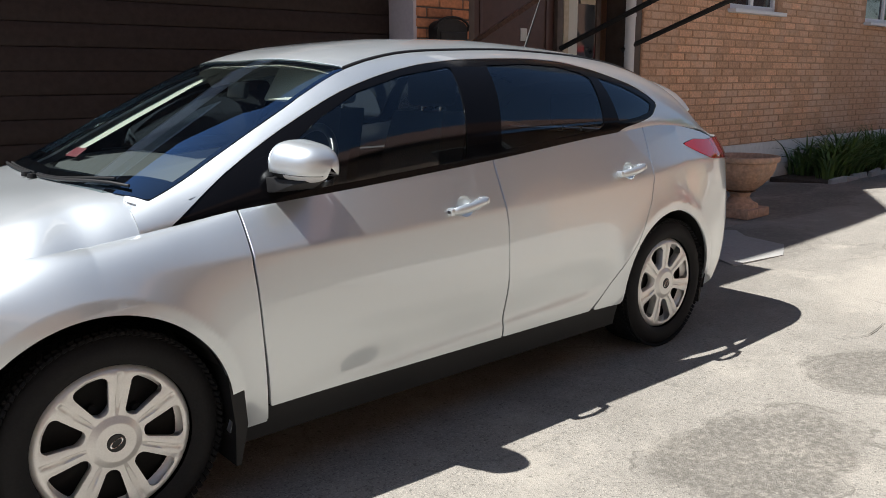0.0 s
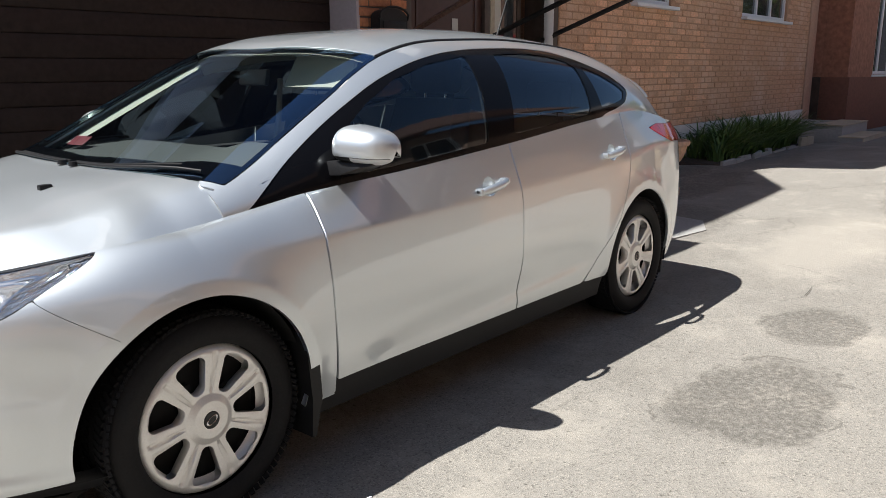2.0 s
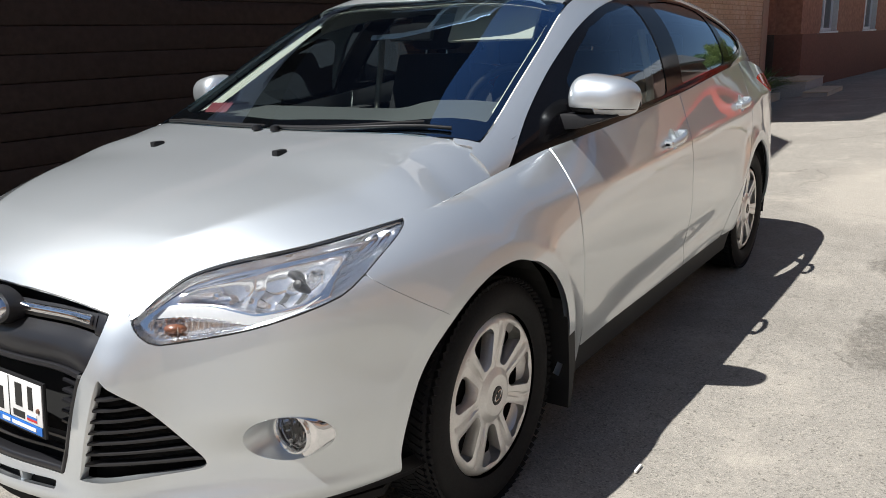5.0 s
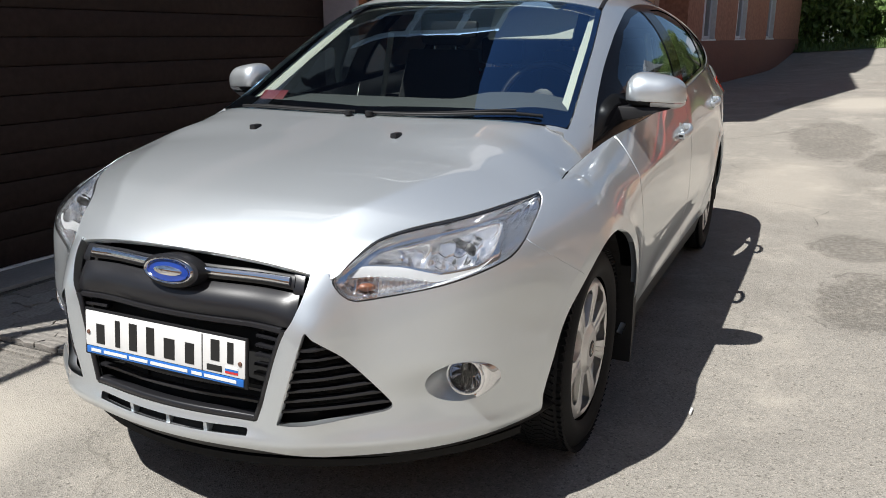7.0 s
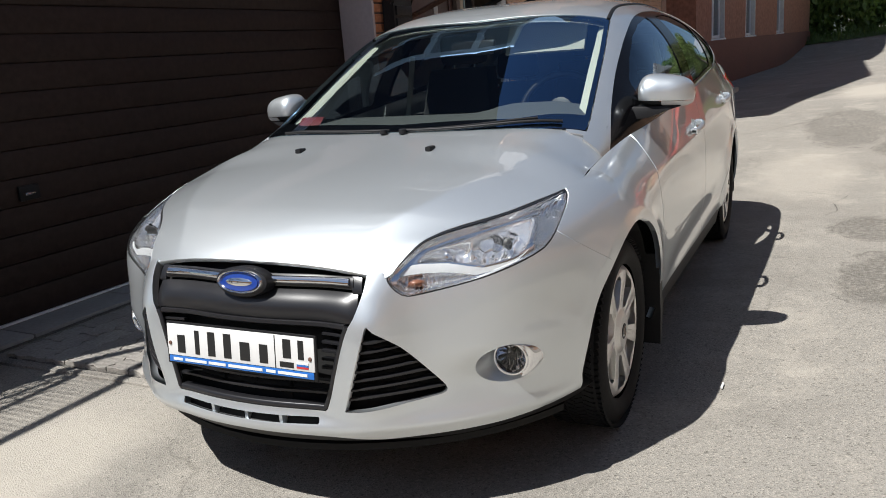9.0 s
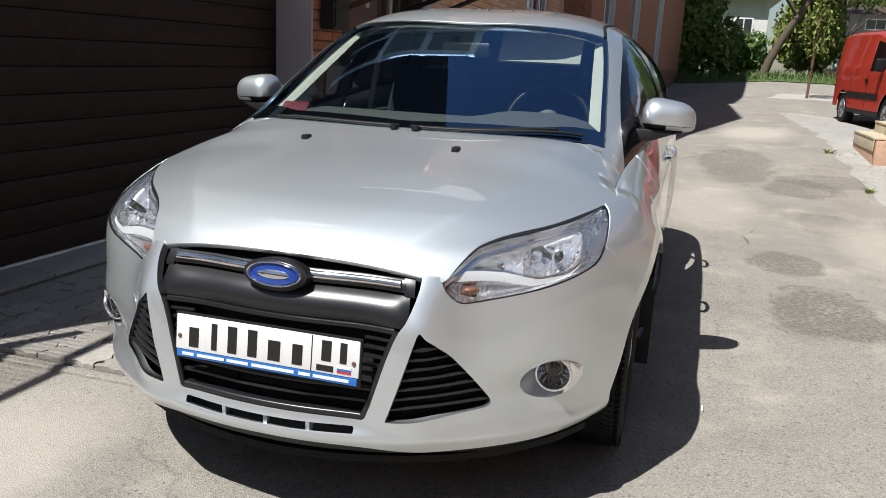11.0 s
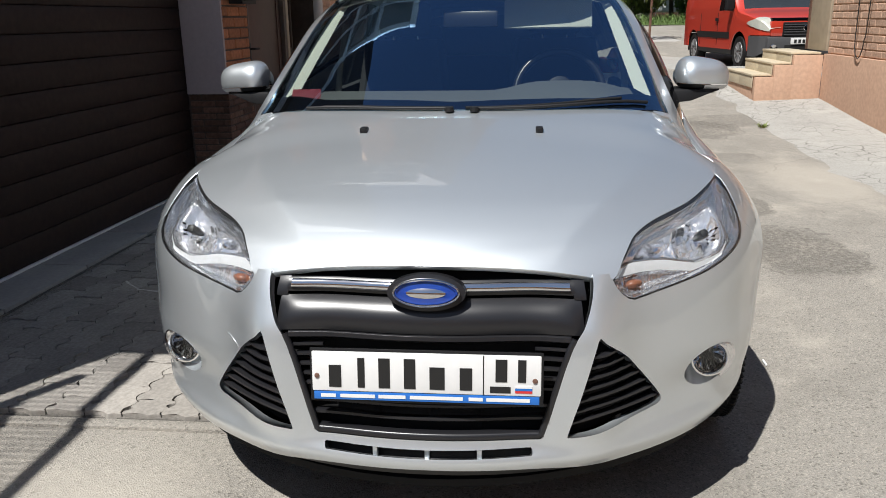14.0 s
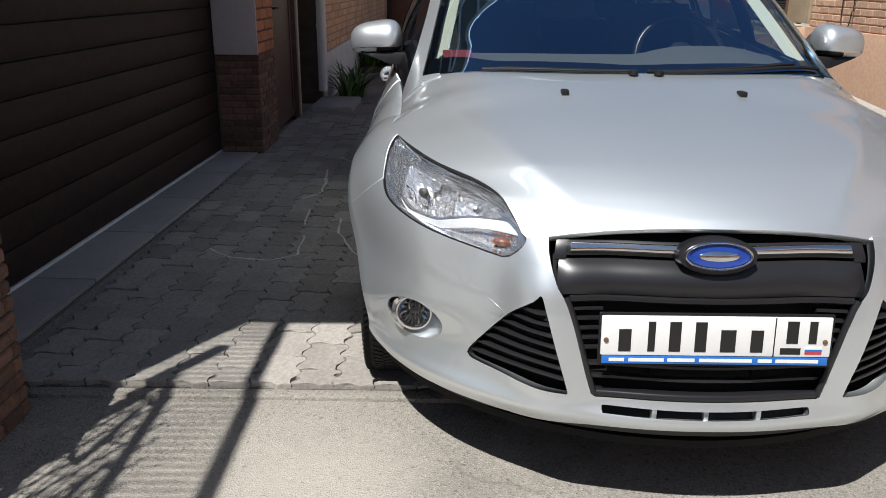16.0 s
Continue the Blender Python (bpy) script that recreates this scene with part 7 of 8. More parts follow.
for f in (1, -1):
    skin("body_side", van_at, vkeep(lambda x, y, z: min(van_arch(x, z), z - (0.62 if x < -1.72 else 0.34), -side_window(x, z) if y > 0.6 else 1, -on_screen(x, y, z))), (-2.12, 2.12, 130), (-HALF, HALF, 60), M_VAN_RED, van, lip=0.02, flip=f, heart=(0, 0, 0.8), label="red van body side")
    skin("bumper", van_at, vkeep(lambda x, y, z: min(van_arch(x, z), 0.61 - z, -1.70 - x)), (-2.12, -1.6, 40), (-HALF, 0, 40), M_GREY_PLASTIC, van, lip=0.02, flip=f, lift=0.01, heart=(0, 0, 0.8), label="dark grey plastic bumper")
    skin("side_window", van_at, vkeep(lambda x, y, z: side_window(x, z) + 0.01 if y > 0.6 else -1), (-1.1, -0.1, 30), (-HALF, HALF, 60), M_GLOSS_BLACK, van, lip=0, flip=f, lift=-0.006, heart=(0, 0, 0.8))
    skin("windscreen", van_at, vkeep(lambda x, y, z: on_screen(x, y, z) + 0.01), (-1.2, -0.55, 40), (-0.6, HALF, 60), M_PANE, van, lip=0, flip=f, lift=-0.006, heart=(0, 0, 0.8))
    skin("side_strip", van_at, vkeep(lambda x, y, z: min(0.06 - abs(z - 0.60), van_arch(x, z) - 0.03, x + 0.85, 1.2 - x)), (-1.0, 1.2, 50), (-HALF, 0.4, 60), M_BLACK_PLASTIC, van, lip=0, flip=f, lift=0.012, heart=(0, 0, 0.8))
    skin("head_lamp", van_at, vkeep(lambda x, y, z: min(1 - ((z - 0.80 - 0.12 * (y - 0.6)) / 0.115) ** 2 - ((y - 0.63) / 0.20) ** 2, (-1.58 - x) * 3)), (-2.12, -1.55, 60), (-HALF, 1.0, 90), M_HAZE, van, lip=0.0, flip=f, lift=0.014, heart=(0, 0, 0.8), label="hazy head lamp")
    skin("sill", van_at, vkeep(lambda x, y, z: min(0.345 - z, van_arch(x, z))), (-1.0, 1.1, 40), (-HALF, -0.5, 30), M_BLACK_PLASTIC, van, lip=0.03, flip=f, lift=-0.005, heart=(0, 0, 0.8))
    bm = bmesh.new()
    box(bm, -0.98, -0.88, f * 0.93 - 0.085, f * 0.93 + 0.085, 1.05, 1.28, 0.035, 3)
    part("door_mirror", bm, M_BLACK_PLASTIC, van, "", 50)
    boxed("door_handle", -0.20, -0.06, min(f * 0.86, f * 0.885), max(f * 0.86, f * 0.885), 0.86, 0.92, M_BLACK_PLASTIC, van, 0.008)
    for x in (-0.155, 0.85):
        boxed("door_seam", x - 0.006, x + 0.006, min(f * 0.850, f * 0.860), max(f * 0.850, f * 0.860), 0.40, 1.02, M_VOID, van, 0)
    for x in (-1.28, 1.29):
        m = pose(x, f * 0.74, 0.30, 90 if f < 0 else -90, 0, 0)
        t = part("wheel", lathe(bmesh.new(), [(0.0, -0.08), (0.19, -0.085), (0.22, -0.095), (0.29, -0.09), (0.30, -0.06), (0.30, 0.06), (0.29, 0.09), (0.22, 0.095), (0.19, 0.07)], 40, m), M_RUBBER, van, "black tyre", 50)
        bm = bmesh.new()
        lathe(bm, [(0.195, 0.07), (0.185, 0.095), (0.17, 0.085), (0.06, 0.075), (0.0, 0.085)], 30, m)
        for k in range(10):
            box(bm, 0.05, 0.18, -0.010, 0.010, 0.075, 0.098, 0, 1, m @ Matrix.Rotation(2 * math.pi * k / 10, 4, "Z"))
        part("hubcap", bm, M_DULL_STEEL, t, "dull grey hubcap", 40)
boxed("front_bumper", -2.165, -2.0, -0.665, 0.665, 0.29, 0.595, M_GREY_PLASTIC, van, 0.05, "dark grey plastic front bumper")
boxed("nose_panel", -2.125, -1.98, -0.61, 0.61, 0.598, 0.86, M_VAN_RED, van, 0.03, "red nose panel")
boxed("radiator_grille", -2.145, -2.06, -0.40, 0.40, 0.60, 0.84, M_BLACK_PLASTIC, van, 0.02)
for i in range(5):
    boxed("grille_bar", -2.160, -2.140, -0.38, 0.38, 0.625 + 0.042 * i, 0.64 + 0.042 * i, M_GREY_PLASTIC, van, 0.003)
boxed("bonnet_guard", -2.10, -1.94, -0.58, 0.58, 0.850, 0.915, M_GLOSS_BLACK, van, 0.02, "black bonnet guard")
part("van_badge", lathe(bmesh.new(), [(0.0, 0.012), (0.045, 0.010), (0.052, 0.0)], 24, Matrix.Translation((-2.162, 0, 0.74)) @ Vector((-1, 0, 0)).to_track_quat("Z", "Y").to_matrix().to_4x4()), M_CHROME, van, "plain round badge", 50)
boxed("lower_grille", -2.175, -2.06, -0.36, 0.36, 0.36, 0.455, M_VOID, van, 0.01)
vplate = boxed("number_plate", -2.195, -2.166, -0.26, 0.26, 0.465, 0.575, M_WHITE, van, 0.003)
for i in range(6):
    boxed("character_bar", -2.200, -2.1955, -0.21 + 0.075 * i, -0.165 + 0.075 * i, 0.485, 0.545, M_INK, vplate, 0)
for y in (-0.55, 0.55):
    part("fog_lamp", lathe(bmesh.new(), [(0.07, 0.0), (0.06, 0.012), (0.0, 0.008)], 20, Matrix.Translation((-2.166, y, 0.40)) @ Vector((-1, 0, 0)).to_track_quat("Z", "Y").to_matrix().to_4x4()), M_CHROME, van, "", 50)
boxed("underbody", -1.9, 2.05, -0.72, 0.72, 0.22, 0.60, M_VOID, van, 0.03)
boxed("cabin_back", -0.15, 2.0, -0.70, 0.70, 0.61, 1.70, M_VOID, van, 0.03)
tagged(van, "red delivery van with a black bumper, parked by steps", "van")
van.matrix_world = VAN


def leaf_cloud(bm, centre, radii, n, size, rng, squash=0.0):
    for i in range(n):
        while True:
            p = Vector((rng.uniform(-1, 1), rng.uniform(-1, 1), rng.uniform(-1, 1)))
            if p.length < 1:
                break
        p *= (0.55 + 0.45 * p.length) / max(0.3, p.length) * rng.uniform(0.6, 1.0)
        lump = 1 + 0.35 * noise.noise(Vector(centre) * 0.7 + p * 2.3)
        c = Vector(centre) + Vector((p.x * radii[0], p.y * radii[1], p.z * radii[2])) * lump
        s = size * rng.uniform(0.6, 1.4)
        m = Euler((rng.uniform(0, 6.3), rng.uniform(0, 6.3), rng.uniform(0, 6.3))).to_matrix()
        q = [bm.verts.new(c + m @ Vector(k)) for k in ((-s, 0, 0), (-s * 0.1, s * 0.5, s * 0.1), (s, 0, 0), (-s * 0.1, -s * 0.5, s * 0.1))]
        bm.faces.new(q)


def tree(name, x, y, height, lean, crown, leaf_mat, seed, leaves, size, label, limbs=6, thick=0.16):
    rng = random.Random(seed)
    t = empty(name)
    z0 = ground_z(x, y)
    bm = bmesh.new()
    trunk = [(x + lean[0] * (i / 6) ** 1.3, y + lean[1] * (i / 6) ** 1.3, z0 - 0.1 + height * 0.7 * i / 6) for i in range(7)]
    tube(bm, trunk, 0, 10, radii=[thick * (1.15 - 0.11 * i) for i in range(7)])
    for k in range(limbs):
        a = rng.uniform(0, 6.28)
        b = Vector(trunk[rng.randint(2, 6)])
        e = b + Vector((math.cos(a) * crown[0] * 0.7, math.sin(a) * crown[1] * 0.7, height * rng.uniform(0.15, 0.35)))
        mid = b.lerp(e, 0.5) + Vector((0, 0, 0.2))
        tube(bm, [b, mid, e], 0, 6, radii=[thick * 0.45, thick * 0.3, thick * 0.1])
    part("trunk", bm, M_BARK, t, "", 60)
    bm = bmesh.new()
    cx, cy = trunk[-1][0], trunk[-1][1]
    clumps = 16
    for k in range(clumps):
        a, r = rng.uniform(0, 6.28), rng.uniform(0.2, 0.95)
        leaf_cloud(bm, (cx + math.cos(a) * r * crown[0], cy + math.sin(a) * r * crown[1], z0 + height * 0.72 + rng.uniform(-0.5, 0.5) * crown[2] * 2), (crown[0] * 0.38, crown[1] * 0.38, crown[2] * 0.42), leaves // clumps, size, rng)
    part("crown", bm, leaf_mat, t, "")
    return tagged(t, label, "tree")


def bush(name, x, y, r, h, mat, seed, leaves, size, label):
    rng = random.Random(seed)
    z0 = ground_z(x, y)
    t = empty(name)
    bm = bmesh.new()
    for k in range(7):
        a = rng.uniform(0, 6.28)
        tube(bm, [(x, y, z0), (x + 0.4 * r * math.cos(a), y + 0.4 * r * math.sin(a), z0 + h * 0.8)], 0, 6, radii=[0.04, 0.01])
    part("stem", bm, M_BARK, t, "", 60)
    bm = bmesh.new()
    for k in range(14):
        a, d = rng.uniform(0, 6.28), rng.uniform(0.0, 0.75)
        leaf_cloud(bm, (x + math.cos(a) * d * r, y + math.sin(a) * d * r, z0 + h * rng.uniform(0.22, 0.72)), (r * 0.42, r * 0.42, h * 0.28), leaves // 14, size, rng)
    part("foliage", bm, mat, t, "")
    return tagged(t, label, "bush")


bush("bush", 34.0, -0.4, 2.3, 5.2, M_LEAF_BRIGHT, 1, 17000, 0.14, "tall dense green bush on the verge")
bush("bush", 36.0, 2.6, 2.6, 6.0, M_LEAF_BRIGHT, 2, 11000, 0.16, "tall dense green bush on the verge")
bush("bush", 35.5, -2.6, 1.4, 2.0, M_LEAF, 3, 4500, 0.11, "low fresh green bush on the verge")
bush("bush", 36.2, -5.3, 1.7, 4.0, M_LEAF_YELLOW, 4, 8000, 0.12, "tall fresh yellow-green bush on the verge")
bush("bush", 36.5, -8.4, 1.2, 1.7, M_LEAF, 5, 3000, 0.11, "low green bush on the verge")
tree("leaning_tree", 33.0, -3.6, 7.2, (0.3, -2.6, 0), (2.6, 2.6, 1.6), M_LEAF_YELLOW, 7, 4200, 0.11, "leaning tree with sparse fresh leaves")
tree("verge_tree", 37.0, -7.2, 7.5, (0.4, 0.5, 0), (2.4, 2.2, 1.8), M_LEAF_YELLOW, 8, 5200, 0.11, "slim tree with yellow-green spring leaves", thick=0.10)
tree("verge_tree", 40.0, 3.0, 9.0, (0.4, -0.5, 0), (3.2, 3.2, 2.4), M_LEAF, 9, 7000, 0.16, "broad green tree behind the brick house", thick=0.18)
tree("verge_tree", 58.0, -10.0, 11.0, (0.4, 0.5, 0), (4.2, 4.2, 3.0), M_LEAF_YELLOW, 11, 5200, 0.2, "far tree in fresh leaf", thick=0.16)
tree("verge_tree", 60.0, -16.0, 12.0, (0.4, 0.5, 0), (4.4, 4.2, 3.0), M_LEAF, 12, 5200, 0.22, "far tree in fresh leaf", thick=0.16)
rng = random.Random(21)
bm = bmesh.new()
for i in range(5200):
    x, y = rng.uniform(31.0, 35.0), rng.uniform(-11, 4)
    blade(bm, x, y, ground_z(x, y) + 0.02, rng.uniform(0, 6.28), rng.uniform(0.10, 0.42), rng.uniform(0.2, 0.9), 0.010)
tagged(part("verge_grass", bm, M_GRASS, None, "", 60), "rough tall grass on the verge", "grass", kind="stuff")
for x, y in ((8.6, -2.72), (6.3, -2.80)):
    bm = bmesh.new()
    for i in range(26):
        a, r = rng.uniform(0, 6.28), rng.uniform(0, 0.06)
        blade(bm, x + r * math.cos(a), y + r * math.sin(a), ground_z(x, y) + 0.01, a, rng.uniform(0.03, 0.08), 0.8, 0.006)
    tagged(part("weed", bm, M_LEAF_YELLOW, None, "", 60), "small yellow-green weed at the pavement edge", "weed", "pavement weeds")
post = empty("garden_post")
bm = bmesh.new()
tube(bm, [(26.0, -4.55, ground_z(26, -4.5)), (26.02, -4.6, 3.2)], 0.045, 8)
part("stake", bm, M_RUST, post, "", 60)
bm = bmesh.new()
leaf_cloud(bm, (26.0, -4.6, 2.6), (0.7, 0.6, 1.1), 500, 0.07, rng)
part("twig_leaves", bm, M_LEAF_YELLOW, post, "")
tagged(post, "thin young tree tied to a stake", "sapling")
blot("bare_earth", 26.2, -4.6, 1.6, 1.2, 33.0, M_CONCRETE, "pale bare earth round the sapling")


def house(name, x, y, wide, deep, eaves, ridge, wall_mat, roof_mat, wins, label):
    h = empty(name)
    z0 = ground_z(x, y)
    opens = [(-wide / 2 + a, -wide / 2 + b, c, d) for a, b, c, d in wins]
    boxed("house_wall", 0.4, deep, -wide / 2, wide / 2, -0.2, eaves, wall_mat, h, 0.01)
    for a, b, c, d in opens:
        w = boxed("window", 0.36, 0.42, a, b, c, d, M_FRAME, h, 0.01)
        boxed("pane", 0.345, 0.358, a + 0.09, (a + b) / 2 - 0.03, c + 0.09, d - 0.09, M_PANE, w, 0)
        boxed("pane", 0.345, 0.358, (a + b) / 2 + 0.03, b - 0.09, c + 0.09, d - 0.09, M_PANE, w, 0)
        boxed("window_surround", 0.37, 0.41, a - 0.15, b + 0.15, d + 0.02, d + 0.16, wall_mat, w, 0.01)
    bm = bmesh.new()
    o = 0.5
    v = [bm.verts.new(p) for p in ((0.4 - o, -wide / 2 - o, eaves), (0.4 - o, wide / 2 + o, eaves), (deep + o, wide / 2 + o, eaves), (deep + o, -wide / 2 - o, eaves), (deep / 2, -wide / 2 - o * 0.2, ridge), (deep / 2, wide / 2 + o * 0.2, ridge))]
    for q in ((0, 1, 5, 4), (2, 3, 4, 5), (1, 2, 5), (3, 0, 4), (0, 3, 2, 1)):
        bm.faces.new([v[k] for k in q])
    part("roof", bm, roof_mat, h, "")
    h.matrix_world = Matrix.Translation((x, y, z0))
    return tagged(h, label, "house")


house("white_house", 44.0, 2.6, 14.0, 8.0, 4.3, 6.4, M_LIMEWASH, M_ROOF, [(0.7, 1.7, 1.6, 3.4), (3.0, 4.0, 1.6, 3.4), (6.8, 7.9, 1.6, 3.4), (9.0, 10.1, 1.6, 3.4)], "white plastered house with a grey roof")
house("grey_house", 62.0, -12.8, 3.4, 6.0, 4.5, 5.8, M_ROOF, M_GREY_TILE, [(0.9, 2.3, 3.4, 4.2)], "grey gabled house far behind the trees")
house("brick_house", 19.0, -13.5, 12.0, 8.0, 4.6, 6.6, M_BRICK_HOUSE, M_ROOF, [(7.6, 8.8, 1.8, 3.4), (3.6, 4.8, 1.8, 3.4)], "brick house beyond the red van")
fence = empty("board_fence")
for i in range(30):
    boxed("board", 48.0, 48.05, -8.2 - 0.42 * i, -7.8 - 0.42 * i, 0.3, 2.5, M_BROWN_METAL, fence, 0.0)
tagged(fence, "long brown metal board fence", "fence")
# small white car far off
far_car = empty("parked_car", Matrix.Translation((40.5, -7.9, ground_z(40, -7.9))) @ Matrix.Rotation(radians(80), 4, "Z"))
bm = bmesh.new()
side = [(-2.0, 0.35), (-2.0, 0.75), (-1.15, 0.90), (-0.55, 1.36), (0.75, 1.38), (1.35, 0.95), (2.0, 0.88), (2.05, 0.38)]
prism(bm, side, -0.80, 0.80, Matrix(((1, 0, 0, 0), (0, 0, 1, 0), (0, 1, 0, 0), (0, 0, 0, 1))))
bmesh.ops.bevel(bm, geom=bm.edges[:], offset=0.05, segments=2, affect="EDGES")
part("body", bm, M_WHITE, far_car, "", 40)
for x0, x1, y in ((-0.95, 1.15, 0.805), (-0.95, 1.15, -0.805)):
    bm = bmesh.new()
    prism(bm, [(-0.85, 0.93), (-0.48, 1.28), (0.68, 1.29), (1.08, 0.96)], y - 0.004, y + 0.004, Matrix(((1, 0, 0, 0), (0, 0, 1, 0), (0, 1, 0, 0), (0, 0, 0, 1))))
    part("side_window", bm, M_GLOSS_BLACK, far_car, "")
for s in (1, -1):
    bm = bmesh.new()
    box(bm, -0.02, 0.02, -0.62, 0.62, -0.22, 0.22, 0.01, 1, pose(-0.90 if s < 0 else 1.10, 0, 1.14, 0, 52 if s < 0 else -52, 0))
    part("screen", bm, M_GLOSS_BLACK, far_car, "")
for x in (-1.25, 1.3):
    for y in (-0.72, 0.72):
        part("wheel", lathe(bmesh.new(), [(0.0, -0.1), (0.27, -0.1), (0.30, -0.07), (0.30, 0.07), (0.27, 0.1), (0.0, 0.1)], 24, pose(x, y, 0.30, 90, 0, 0)), M_RUBBER, far_car, "", 40)
tagged(far_car, "small white saloon car parked on the verge", "car")
# utility wire over the trees
bm = bmesh.new()
tube(bm, [(30, 3, 5.2), (38, -6, 5.0), (48, -16, 5.3)], 0.012, 6)
tagged(part("overhead_wire", bm, M_IRON, None, "", 60), "thin overhead wire across the lane", "wire")
# litter on the lane
tagged(boxed("cigarette_end", 0.32, 0.365, -1.136, -1.128, 0.004, 0.012, M_WHITE, None, 0.002), "white cigarette end on the asphalt", "litter")
# ---- bricks, paving stones and slabs ----
def brick_mesh(lx, ly, lz, bevel=0.006):
    bm = box(bmesh.new(), -lx / 2, lx / 2, -ly / 2, ly / 2, -lz / 2, lz / 2, bevel, 1)
    me = bpy.data.meshes.new("brick")
    bm.to_mesh(me)
    bm.free()
    return me


def lay(wall, axis, a0, a1, z0, z1, face, size, joint, mat, first, out, seed, limit=300, openings=(), prefer=None, name="brick"):
    """Courses of bricks on a wall's face: axis 'x' or 'y' is the run; the nearest become parts, the rest one joined sheet."""
    rng = random.Random(seed)
    lx, lz = size
    full, half = brick_mesh(lx, 0.05, lz), brick_mesh(lx / 2 - joint / 2, 0.05, lz)
    for me in (full, half):
        me.materials.append(mat)
    row, z = 0, z0 + lz / 2
    spots = []
    while z + lz / 2 <= z1 + 0.02:
        a = a0 + (0 if row % 2 == 0 else -(lx + joint) / 2)
        while a < a1 - 0.02:
            b0, b1 = max(a, a0), min(a + lx, a1)
            mid = (b0 + b1) / 2
            if b1 - b0 > 0.04 and not any(o[0] - 0.01 < b1 and b0 < o[1] + 0.01 and o[2] - 0.02 < z + lz / 2 and z - lz / 2 < o[3] for o in openings):
                spots.append((mid, z, b1 - b0, rng.uniform(-0.003, 0.003), rng.uniform(-0.35, 0.35)))
            a += lx + joint
        row += 1
        z += lz + joint
    spots.sort(key=lambda s: abs(s[0] - first) + 0.8 * abs(s[1] - 1.2))
    verts, faces = [], []
    for i, (mid, z, long_, jut, tilt) in enumerate(spots):
        me = full if long_ > lx * 0.75 else half
        y = face + out * (-0.025 + 0.009 + jut)
        sx = long_ / (lx if me is full else lx / 2 - joint / 2)
        m = (Matrix.Translation((mid, y, z)) if axis == "x" else Matrix.Translation((y, mid, z)) @ Matrix.Rotation(HALF, 4, "Z")) @ Matrix.Rotation(radians(tilt), 4, "Y") @ Matrix.Diagonal((sx, 1, 1, 1))
        if i < limit:
            ob = new(name, me)
            ob.parent = wall
            ob.matrix_basis = m
        else:
            base = len(verts)
            verts += [m @ v.co for v in me.vertices]
            faces += [[base + k for k in p.vertices] for p in me.polygons]
    if verts:
        ob = mesh_object("brickwork", verts, faces, mat, wall)
        ob["kind"] = "stuff"


wall_tan = bpy.data.objects["wall_tan"]
lay(wall_tan, "x", 6.31, 15.09, 0.53, 2.9, 1.955, (0.245, 0.068), 0.013, M_BRICK_PAINT, 8.5, -1, 3, 300, WIN_LEFT)
wall_right = bpy.data.objects["wall_right"]
lay(wall_right, "x", 5.01, RIGHT_END - 0.01, 0.80, 2.98, -3.92, (0.245, 0.068), 0.013, M_BRICK_RIGHT, 7.0, 1, 5, 300)
# the pier between garage and entrance
pier = tagged(boxed("wall_pier", 3.40, 3.95, 1.995, 2.6, 0, 3.5, M_MORTAR_DARK, None, 0.0), "brick pier with a dark clinker base and plastered side", "pier", kind="structure")
lay(pier, "x", 3.385, 3.955, 0.03, 0.74, 1.995, (0.20, 0.040), 0.008, M_BRICK_DARK, 3.4, -1, 7, 300)
lay(pier, "y", 2.0, 2.295, 0.03, 0.74, 3.40, (0.20, 0.040), 0.008, M_BRICK_DARK, 2.0, -1, 8, 300)
lay(pier, "x", 3.385, 3.955, 0.752, 3.3, 1.995, (0.245, 0.068), 0.012, M_BRICK, 3.5, -1, 9, 300)
tagged(boxed("trim_plaster", 3.365, 3.399, 1.985, 2.30, 0.748, 3.4, M_PLASTER, None, 0.004), "smooth mauve plaster on the pier's side", "trim", kind="structure")
stub = bpy.data.objects["pier_core"]
lay(stub, "x", -0.95, -0.39, 0.01, 0.71, 1.875, (0.20, 0.040), 0.008, M_BRICK_DARK, 0, -1, 11, 100)
lay(stub, "y", 1.865, 2.13, 0.01, 0.71, -0.40, (0.13, 0.040), 0.008, M_BRICK_DARK, 2.0, 1, 12, 60)

# zigzag paving stones before the garage
bed = tagged(boxed("pavement_bed", -0.24, 6.2, 0.50, 2.025, -0.08, 0.010, M_SAND, None, 0.01), "sandy bed of the zigzag paving", "paving", kind="structure")
half_l, half_w = 0.0988, 0.0642


def wave(t):
    """A rounded zigzag of period 1."""
    return max(-1.0, min(1.0, 1.7 * math.sin(2 * math.pi * t)))


def zigzag(x):
    return 0.0135 * wave(x / 0.1015)


def ends(y):
    return 0.010 * wave(y / 0.134)


outline = [(-half_l + half_l / 6 * k, zigzag(-half_l + half_l / 6 * k) - half_w) for k in range(12)]
outline += [(half_l + ends(-half_w + half_w / 3 * k) * math.sin(math.pi * k / 6), (-half_w + half_w / 3 * k) + zigzag(half_l)) for k in range(6)]
outline += [(half_l - half_l / 6 * k, zigzag(half_l - half_l / 6 * k) + half_w) for k in range(12)]
outline += [(-half_l + ends(half_w - half_w / 3 * k) * math.sin(math.pi * k / 6), (half_w - half_w / 3 * k) + zigzag(-half_l)) for k in range(6)]
bm = prism(bmesh.new(), outline, -0.04, 0.0)
bmesh.ops.bevel(bm, geom=[e for e in bm.edges if all(abs(v.co.z) < 1e-6 for v in e.verts)], offset=0.003, segments=1, affect="EDGES")
stone = bpy.data.meshes.new("paving_stone")
bm.to_mesh(stone)
bm.free()
stone.materials.append(M_PAVER)
rng = random.Random(14)
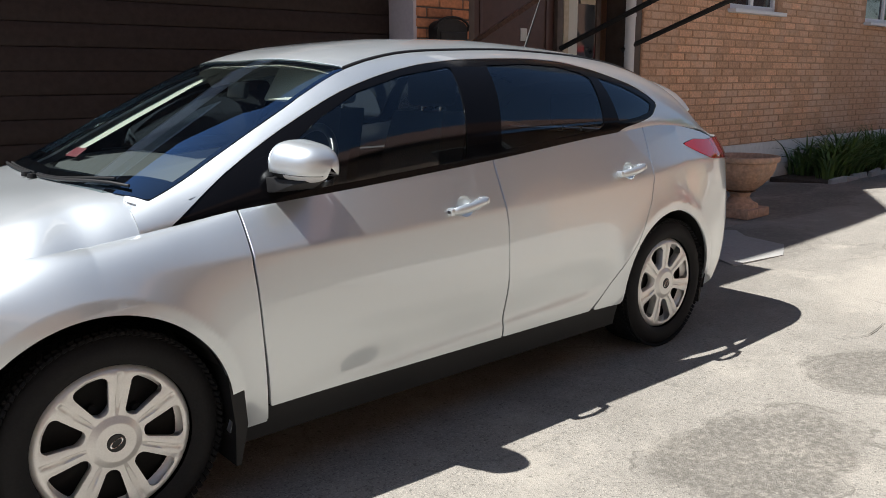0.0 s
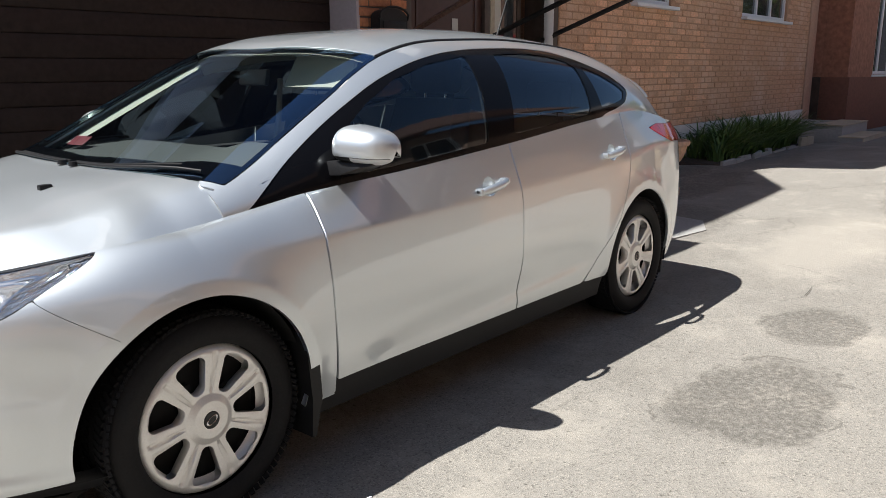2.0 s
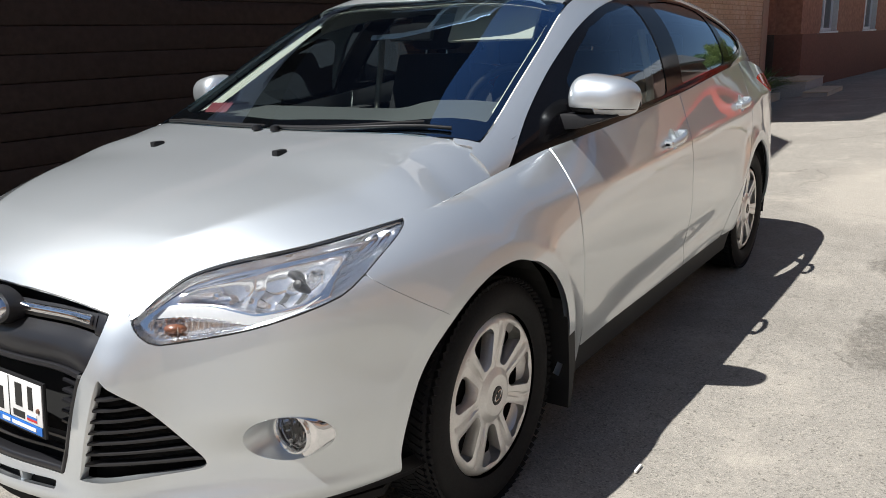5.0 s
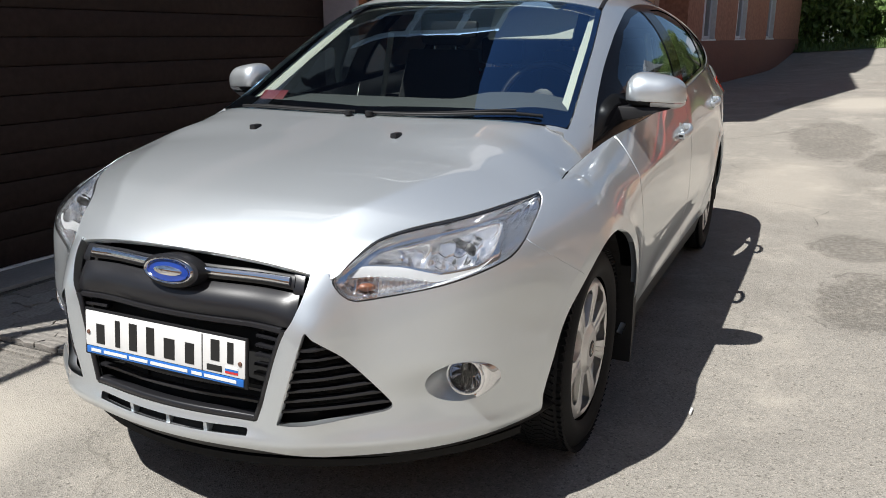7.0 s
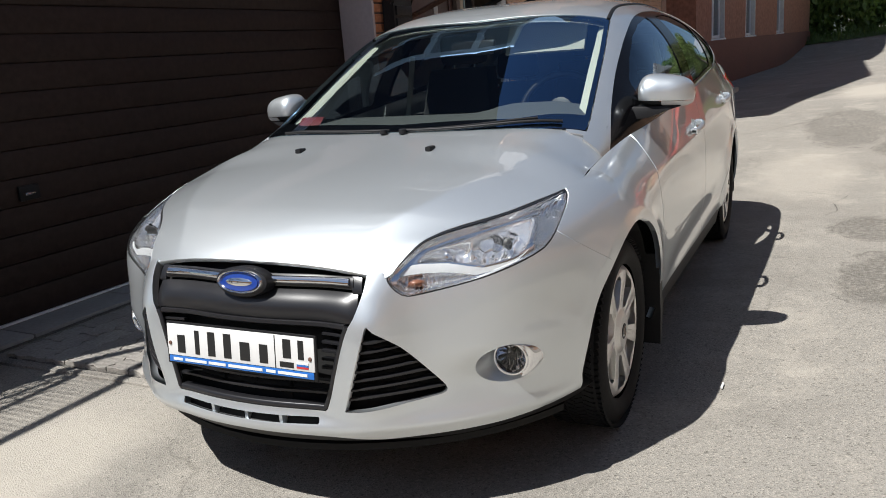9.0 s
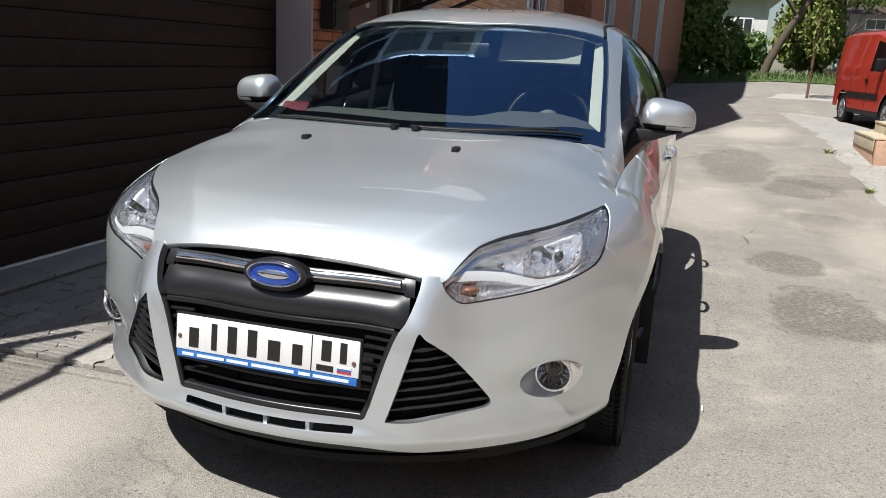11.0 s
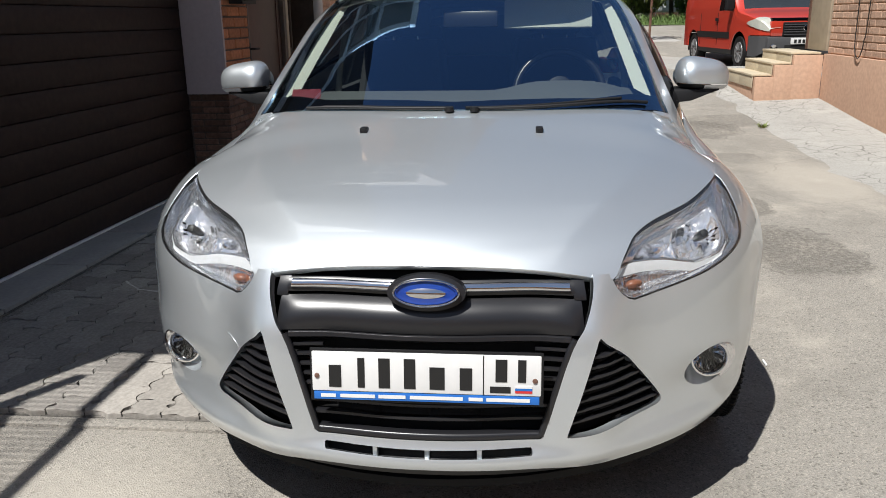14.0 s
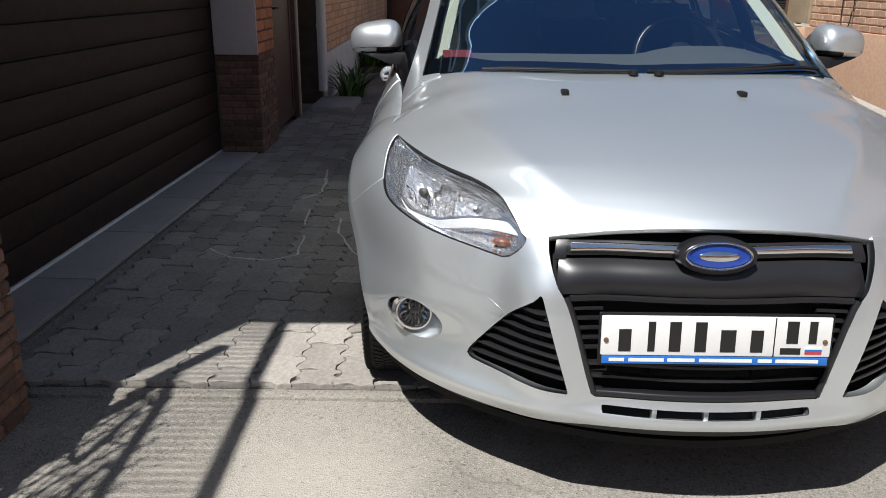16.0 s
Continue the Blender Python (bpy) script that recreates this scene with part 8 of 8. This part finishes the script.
verts, faces, count = [], [], 0
cells = []
for c in range(11):
    for r in range(-1, 31):
        x = -0.135 + 0.203 * r + (0.1015 if c % 2 else 0.0)
        if x > -0.2:
            cells.append((x, 0.628 + 0.134 * c))
cells.sort(key=lambda p: p[0] - 0.5 * p[1])
for x, y in cells:
    sink = 0.024 + 0.009 * noise.noise((x * 0.9, y * 0.9, 2.0)) + rng.uniform(-0.003, 0.003)
    m = pose(x, y, sink, rng.uniform(-1.2, 1.2), rng.uniform(-1.2, 1.2), rng.uniform(-1.4, 1.4))
    if x < 0.0 and abs(x + 0.0335) < 0.02:
        ob = new("paving_stone", stone)
        ob.parent = bed
        ob.matrix_basis = pose(x - 0.151, y, sink) @ Matrix.Diagonal((0.49, 1, 1, 1))
    if count < 300:
        ob = new("paving_stone", stone)
        ob.parent = bed
        ob.matrix_basis = m
        count += 1
    else:
        base = len(verts)
        verts += [m @ v.co for v in stone.vertices]
        faces += [[base + k for k in p.vertices] for p in stone.polygons]
if verts:
    mesh_object("paving_rest", verts, faces, M_PAVER, bed)["kind"] = "stuff"


def water_mark(pts, wide):
    """A thin pale lime line left by dried water."""
    bm = bmesh.new()
    rows, fine = [], []
    pts = [Vector(p) for p in pts]
    for a, b in zip(pts, pts[1:]):
        fine += [a.lerp(b, i / 8) for i in range(8)]
    for i, p in enumerate(fine):
        d = (fine[min(i + 1, len(fine) - 1)] - fine[max(i - 1, 0)]).normalized()
        w = wide * (0.5 + abs(noise.noise((p.x * 9, p.y * 9, 2))) * 1.5)
        c = p + Vector((-d.y, d.x)) * 0.02 * noise.noise((p.x * 6, p.y * 6, 8))
        rows.append([bm.verts.new((c.x - d.y * k * w, c.y + d.x * k * w, 0.0385)) for k in (-1, 1)])
    for a, b in zip(rows, rows[1:]):
        bm.faces.new((a[0], a[1], b[1], b[0]))
    return tagged(part("pavement_stain", bm, M_LIME_MARK), "thin pale lime mark on the paving", "stain", kind="structure")


water_mark([(2.79, 1.42), (2.4, 1.38), (2.19, 1.37), (2.0, 1.48)], 0.008)
water_mark([(1.78, 1.38), (1.60, 1.36), (1.47, 1.35)], 0.007)
water_mark([(1.30, 1.33), (1.0, 1.30), (0.92, 1.42), (0.95, 1.62), (1.1, 1.75)], 0.006)
water_mark([(1.62, 1.18), (1.35, 1.16), (1.05, 1.05), (0.86, 0.95)], 0.006)
water_mark([(3.2, 1.38), (3.0, 1.25), (3.3, 1.15), (3.56, 1.29)], 0.008)
strip = tagged(boxed("threshold_bed", -0.385, 3.42, 2.03, 2.34, -0.05, 0.006, M_SAND, None, 0.0), "bed of the slab strip along the garage door", "threshold", kind="structure")
boxed("slab", -0.38, 0.0, 2.035, 2.33, 0.008, 0.028, M_SLAB, strip, 0.004)
for i in range(5):
    boxed("slab", 0.01 + 0.68 * i, 0.68 + 0.68 * i, 2.035 + 0.012 * (4 - i) * 0, 2.33, 0.008, 0.028, M_SLAB, strip, 0.004)
strip.matrix_world = GAR_TURN @ Matrix.Identity(4)
kerb = tagged(boxed("kerb", -0.30, -0.245, 0.55, 2.02, -0.05, 0.012, M_ASPHALT, None, 0.012), "low worn concrete edge of the paving", "kerb", kind="structure")
for ob in list(bpy.data.objects):
    if ob.type == "MESH" and ob.data.materials and ob.data.materials[0] in (M_CLEAR, M_SCREEN, M_SIDE_GLASS, M_TINT):
        ob.visible_shadow = False
